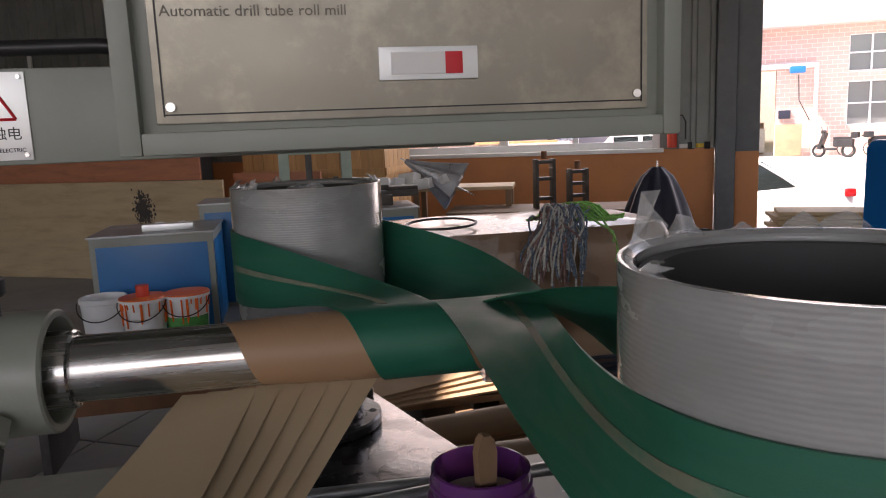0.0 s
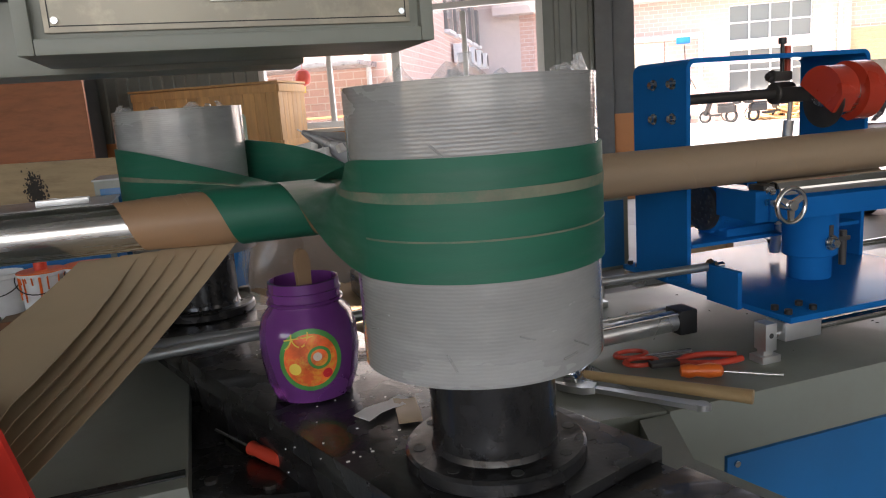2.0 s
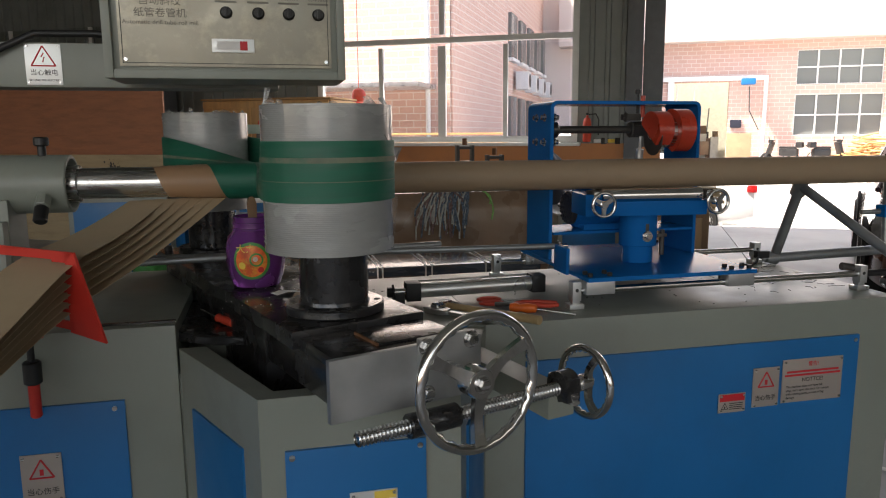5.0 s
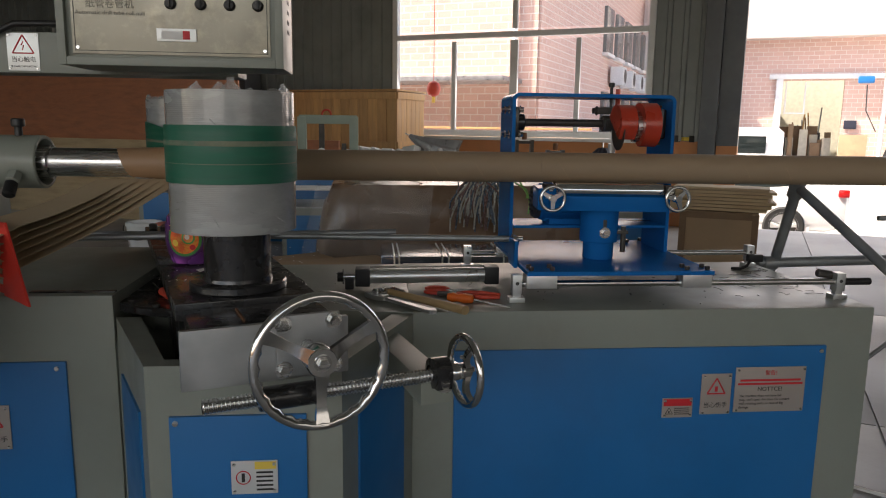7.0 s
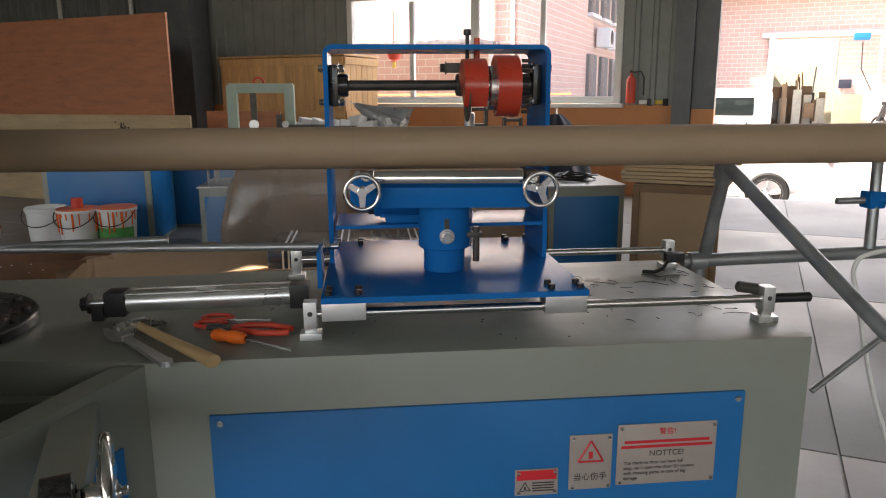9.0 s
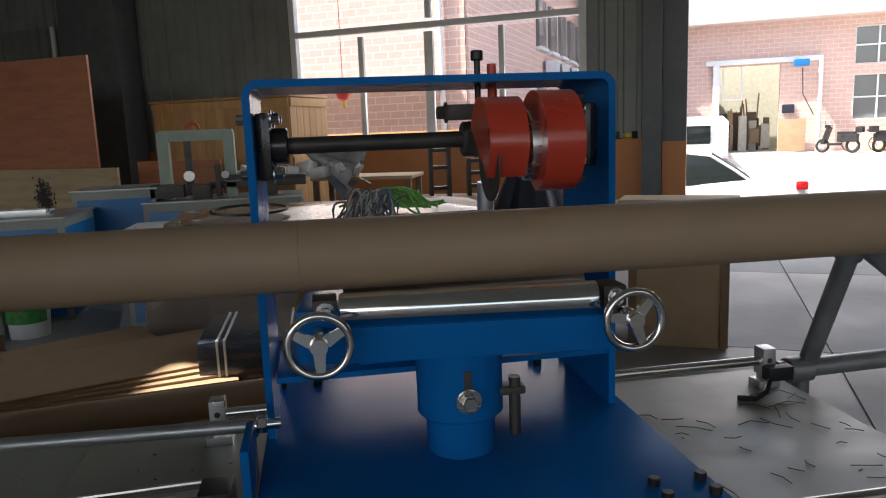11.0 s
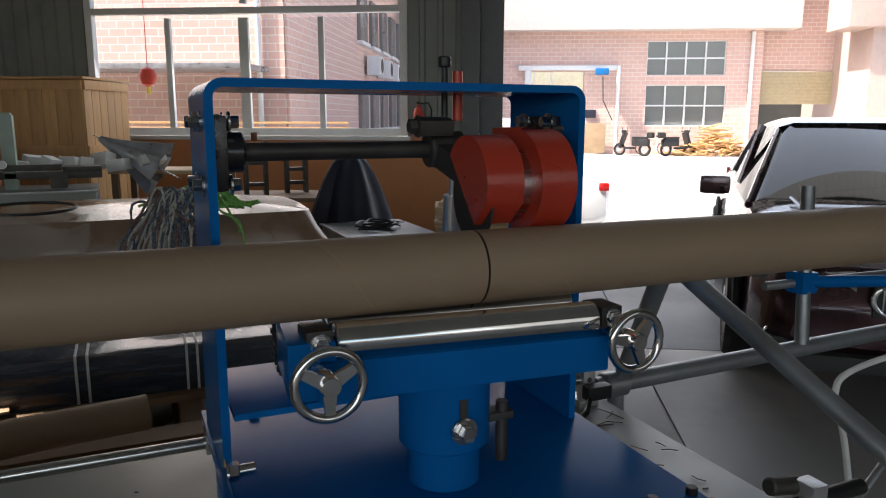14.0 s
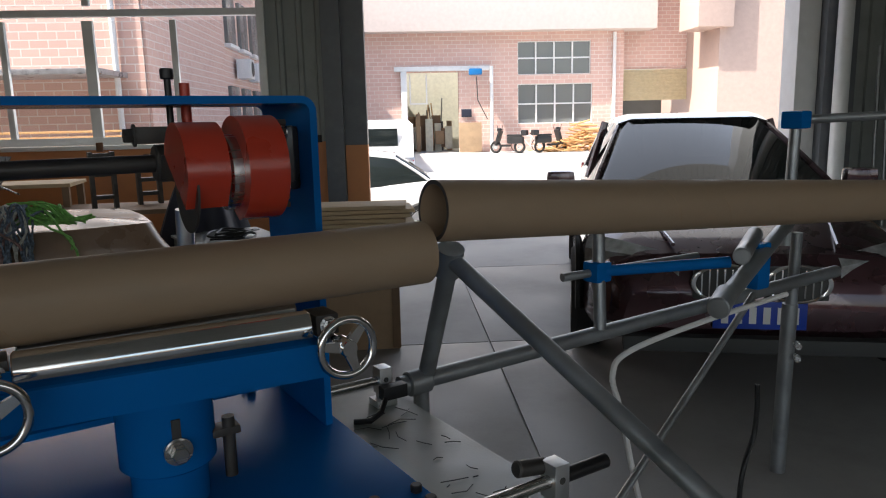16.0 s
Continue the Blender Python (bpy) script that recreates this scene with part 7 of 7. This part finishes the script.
    # wheels
    for x in (-h + 0.95, h - 0.88):
        for s in (-1, 1):
            w = Mesh().lathe([(0.20, -0.10), (0.29, -0.105), (0.318, -0.07), (0.318, 0.07), (0.29, 0.105), (0.20, 0.10)], 40, pose(x, s * (hw - 0.10), 0.318, 90, 0, 0)).ob("wheel", TYRE, c)
            yy = s * (hw - 0.01)
            rm = Mesh()
            rm.lathe([(0.235, 0.0), (0.225, 0.012), (0.20, 0.0), (0.20, -0.05)], 36, pose(x, yy, 0.318, -90 * s, 0, 0))
            rm.ob("rim", rim, w)
            Mesh().cyl((x, yy - s * 0.06, 0.318), (x, yy - s * 0.05, 0.318), 0.2, 30).ob("brake_disc", WORK, w)
            for k in range(5):
                a = 6.2832 * k / 5 + 0.3
                Mesh().cyl((x, yy - s * 0.012, 0.318), (x + 0.215 * math.cos(a), yy - s * 0.012, 0.318 + 0.215 * math.sin(a)), 0.03, 6, 0.022).ob("wheel_spoke", rim, w)
            Mesh().lathe([(0.33, -0.02), (0.39, 0.0), (0.39, 0.025), (0.33, 0.03)], 30, pose(x, s * (hw - 0.045), 0.318, -90 * s, 0, 0), 0, 180).ob("wheel_arch", TYRE if paint is not CARW else CARW, c)
    # lamps
    for s in (-1, 1):
        Mesh().box((-h + 0.10, s * hw * 0.76, 0.88), (0.17, 0.2, 0.13), 0.04).ob("tail_lamp", LAMP_R, c)
        if front:
            hl = Mesh().loft([[(h - 0.30, s * hw * 0.93, 0.62), (h - 0.30, s * hw * 0.93, 0.72), (h - 0.42, s * hw * 0.90, 0.78)], [(h - 0.13, s * hw * 0.72, 0.60), (h - 0.13, s * hw * 0.72, 0.72), (h - 0.22, s * hw * 0.72, 0.775)], [(h - 0.03, s * hw * 0.42, 0.59), (h - 0.04, s * hw * 0.42, 0.68), (h - 0.1, s * hw * 0.42, 0.72)]], True, True, True)
            hl.ob("head_lamp", LAMP_W, c)
            Mesh().torus(0.055, 0.01, pose(h - 0.10, s * hw * 0.78, 0.36, 0, 90, 0), 24, 8).ob("fog_lamp_ring", CHROME, c)
            Mesh().box((h - 0.06, s * hw * 0.66, 0.36), (0.06, 0.36, 0.03), 0.01).ob("bumper_vent", DARK, c)
    if front:
        for s in (-1, 1):
            gr = Mesh().box((h + 0.0, s * 0.17, 0.60), (0.04, 0.30, 0.17), 0.03).ob("grille", DARK, c)
            Mesh().torus(0.10, 0.010, pose(h + 0.02, s * 0.17, 0.60, 90, 0, 90) @ Matrix.Diagonal((1.5, 0.9, 1, 1)), 36, 8).ob("grille_rim", CHROME, gr)
            for k in range(7):
                Mesh().box((h + 0.02, s * 0.17 - 0.11 + 0.036 * k, 0.60), (0.012, 0.008, 0.14), 0.002).ob("grille_bar", CHROME, gr)
        pl = Mesh().box((h + 0.02, 0, 0.44), (0.012, 0.44, 0.14), 0.003).ob("number_plate", BLUEPL, c, "blue number plate")
        for k in range(6):
            Mesh().box((h + 0.028, -0.165 + 0.066 * k, 0.44), (0.002, 0.034, 0.085), 0).ob("plate_bar", PALEP, pl)
        Mesh().box((h - 0.02, 0, 0.28), (0.1, W * 0.72, 0.08), 0.02).ob("lower_intake", DARK, c)
        for s in (-1, 1):
            Mesh().pipe([(h - 0.15, s * 0.40, belt - 0.165), (h - 0.7, s * 0.50, belt - 0.04), (h - 1.15, s * 0.56, belt + 0.02)], 0.012, 6).ob("bonnet_crease", paint, c)
        for s in (-0.35, 0.15):
            Mesh().pipe([(h - 1.38, s, belt + 0.045), (h - 1.47, s + 0.4, belt + 0.08)], 0.008, 6).ob("wiper", BLACKP, c)
    return c


FWD = Vector((-0.674, -0.738, 0))
ctr = Vector((4.79, 1.45, 0)) - FWD * 2.30
car("car", pose(ctr.x, ctr.y, 0, 0, 0, math.degrees(math.atan2(FWD.y, FWD.x))), "dark maroon saloon car parked in the doorway", CARD_D, 4.55, 1.82, 1.43)
car("car", wpose(2.68, 3.25, -0.5, 180), "white saloon car parked across the yard", CARW, 4.6, 1.76, 1.44, front=False)
car("van", wpose(1.9, 9.6, -0.47, 180), "white van parked behind the saloon", CARW, 4.4, 1.75, 1.92, van=True, front=False)
car("car", wpose(14.2, 14.5, -0.39, 90), "black estate car standing in the yard", CARK, 4.4, 1.8, 1.5, front=False)


def scooter(u, turn, label, mt):
    s = thing("scooter", wpose(u, 25.2, -0.22, turn), label, "scooter", "scooters")
    for x in (-0.6, 0.6):
        w = Mesh().torus(0.24, 0.055, pose(x, 0, 0.29, 90, 0, 0), 24, 8).ob("wheel", TYRE, s)
        Mesh().cyl((x, -0.03, 0.29), (x, 0.03, 0.29), 0.1, 12).ob("hub", ALU, w)
    Mesh().box((-0.4, 0, 0.62), (0.8, 0.3, 0.34), 0.1).ob("rear_body", mt, s)
    Mesh().box((-0.35, 0, 0.83), (0.7, 0.26, 0.1), 0.04).ob("seat", BLACKP, s)
    Mesh().box((0.12, 0, 0.36), (0.5, 0.3, 0.1), 0.03).ob("footboard", mt, s)
    m = Mesh().box((0, 0, 0), (0.14, 0.4, 0.75), 0.06, pose(0.45, 0, 0.72, 0, -18, 0))
    m.ob("leg_shield", mt, s)
    Mesh().cyl((0.36, -0.33, 1.12), (0.36, 0.33, 1.12), 0.02, 8).ob("handlebar", BLACKP, s)
    Mesh().box((0.42, 0, 1.1), (0.18, 0.2, 0.16), 0.05).ob("headlight", mt, s)
    Mesh().box((-0.85, 0, 0.95), (0.28, 0.32, 0.26), 0.06).ob("top_box", mt, s)
    for y in (-0.3, 0.3):
        Mesh().pipe([(0.36, y, 1.12), (0.40, y * 1.1, 1.32)], 0.012, 5).ob("mirror", BLACKP, s)


scooter(8.95, 150, "dark scooter parked by the factory wall", BLACKP)
scooter(11.0, 20, "black scooter leaning by the timber pile", BLACKP)
bi = thing("bicycle", wpose(9.95, 25.4, -0.2, 160), "pale bicycle standing by the wall", "bicycle")
for x in (-0.5, 0.5):
    Mesh().torus(0.31, 0.02, pose(x, 0, 0.33, 90, 0, 0), 28, 6).ob("wheel", TYRE, bi)
for a, b in (((-0.5, 0, 0.33), (-0.1, 0, 0.3)), ((-0.1, 0, 0.3), (-0.2, 0, 0.85)), ((-0.1, 0, 0.3), (0.35, 0, 0.8)), ((-0.2, 0, 0.75), (0.35, 0, 0.8)), ((0.35, 0, 0.95), (0.5, 0, 0.33)), ((-0.5, 0, 0.33), (-0.2, 0, 0.75))):
    Mesh().cyl(a, b, 0.018, 6).ob("frame_tube", WHITE, bi)
Mesh().cyl((0.33, -0.28, 0.98), (0.33, 0.28, 0.98), 0.015, 6).ob("handlebar", STEEL, bi)
Mesh().box((-0.22, 0, 0.88), (0.24, 0.14, 0.06), 0.02).ob("saddle", BLACKP, bi)
rnd = random.Random(12)
tp = thing("timber_pile", wpose(12.6, 25.4, -0.22), "heap of pale split sticks by the wall", "timber pile")
for k in range(150):
    x, y = rnd.gauss(0, 0.7), rnd.uniform(-0.6, 0.6)
    top = max(0.05, 1.45 - abs(x) * 0.95)
    z = rnd.uniform(0.03, 1) * top
    a, e = rnd.gauss(0, 0.5), rnd.gauss(0, 0.25)
    l = rnd.uniform(0.6, 1.1)
    dv = Vector((math.cos(a), math.sin(a) * 0.5, math.sin(e))) * l * 0.5
    c = Vector((x, y, max(z, 0.05 + abs(dv.z))))
    Mesh().cyl(c - dv, c + dv, rnd.uniform(0.025, 0.05), 6).ob("stick", PINE, tp)


# ---- motion ----
def motions():
    xs = [(0, 0), (12.4, 0), (12.8, 0.026), (13.0, 0.062), (13.5, 0.163), (14.0, 0.260), (14.5, 0.352), (14.75, 0.378), (15.0, 0.382), (15.25, 0.362), (15.5, 0.326), (16.0, 0.226)]
    walk(CARRIAGE, [(t, pose(x, 0, 0)) for t, x in xs])
    tilt = [(0, 0), (12.4, 0), (12.6, 5), (12.8, 11.5), (13.0, 13), (13.5, 13), (14.0, 13), (14.15, 11.5), (14.4, 3.5), (14.7, 1), (15.2, 0), (16, 0)]
    walk(HEAD, [(t, pose(1.566, 0.60, 1.374, a, 0, 0)) for t, a in tilt])
    spin = -420.0

    def shift(t):
        return 0.0 if t < HOLD else SPEED * (t - HOLD)

    ts = [round(0.2 * i, 1) for i in range(81)]
    walk(TUBE_A, [(t, tube_pose(0.27 + shift(t), spin * t)) for t in ts])
    rows = []
    for t in ts:
        gap = float(np.interp(t, [13.3, 14.0, 14.4, 14.8, 15.2], [0, 0.003, 0.0045, 0.001, 0.0006]))
        x = X_HOLD + shift(t) + gap
        m = tube_pose(x, spin * t)
        if t > 15.4:
            k = min(1.0, (t - 15.4) / 0.5)
            e = k * k * (3 - 2 * k)
            p = ax(x + 0.02 * e) + Vector((0, 0, 0.066 * e))
            d = Vector((1, -0.02 * e - 0.0266, -0.06 * e - 0.001)).normalized()
            m = Matrix.Translation(p) @ d.to_track_quat("X", "Z").to_matrix().to_4x4() @ pose(0, 0, 0, spin * 15.4 + 25 * (t - 15.4), 0, 0)
        rows.append((t, m))
    walk(TUBE_B, rows)
    turn = 150.0
    td = [0.4 * i for i in range(41)]
    walk(drum_near, [(t, pose(*NEAR, 1.093, 0, 0, turn * t)) for t in td])
    walk(drum_far, [(t, pose(*FAR, 1.10, 0, 0, turn * t)) for t in td])


motions()
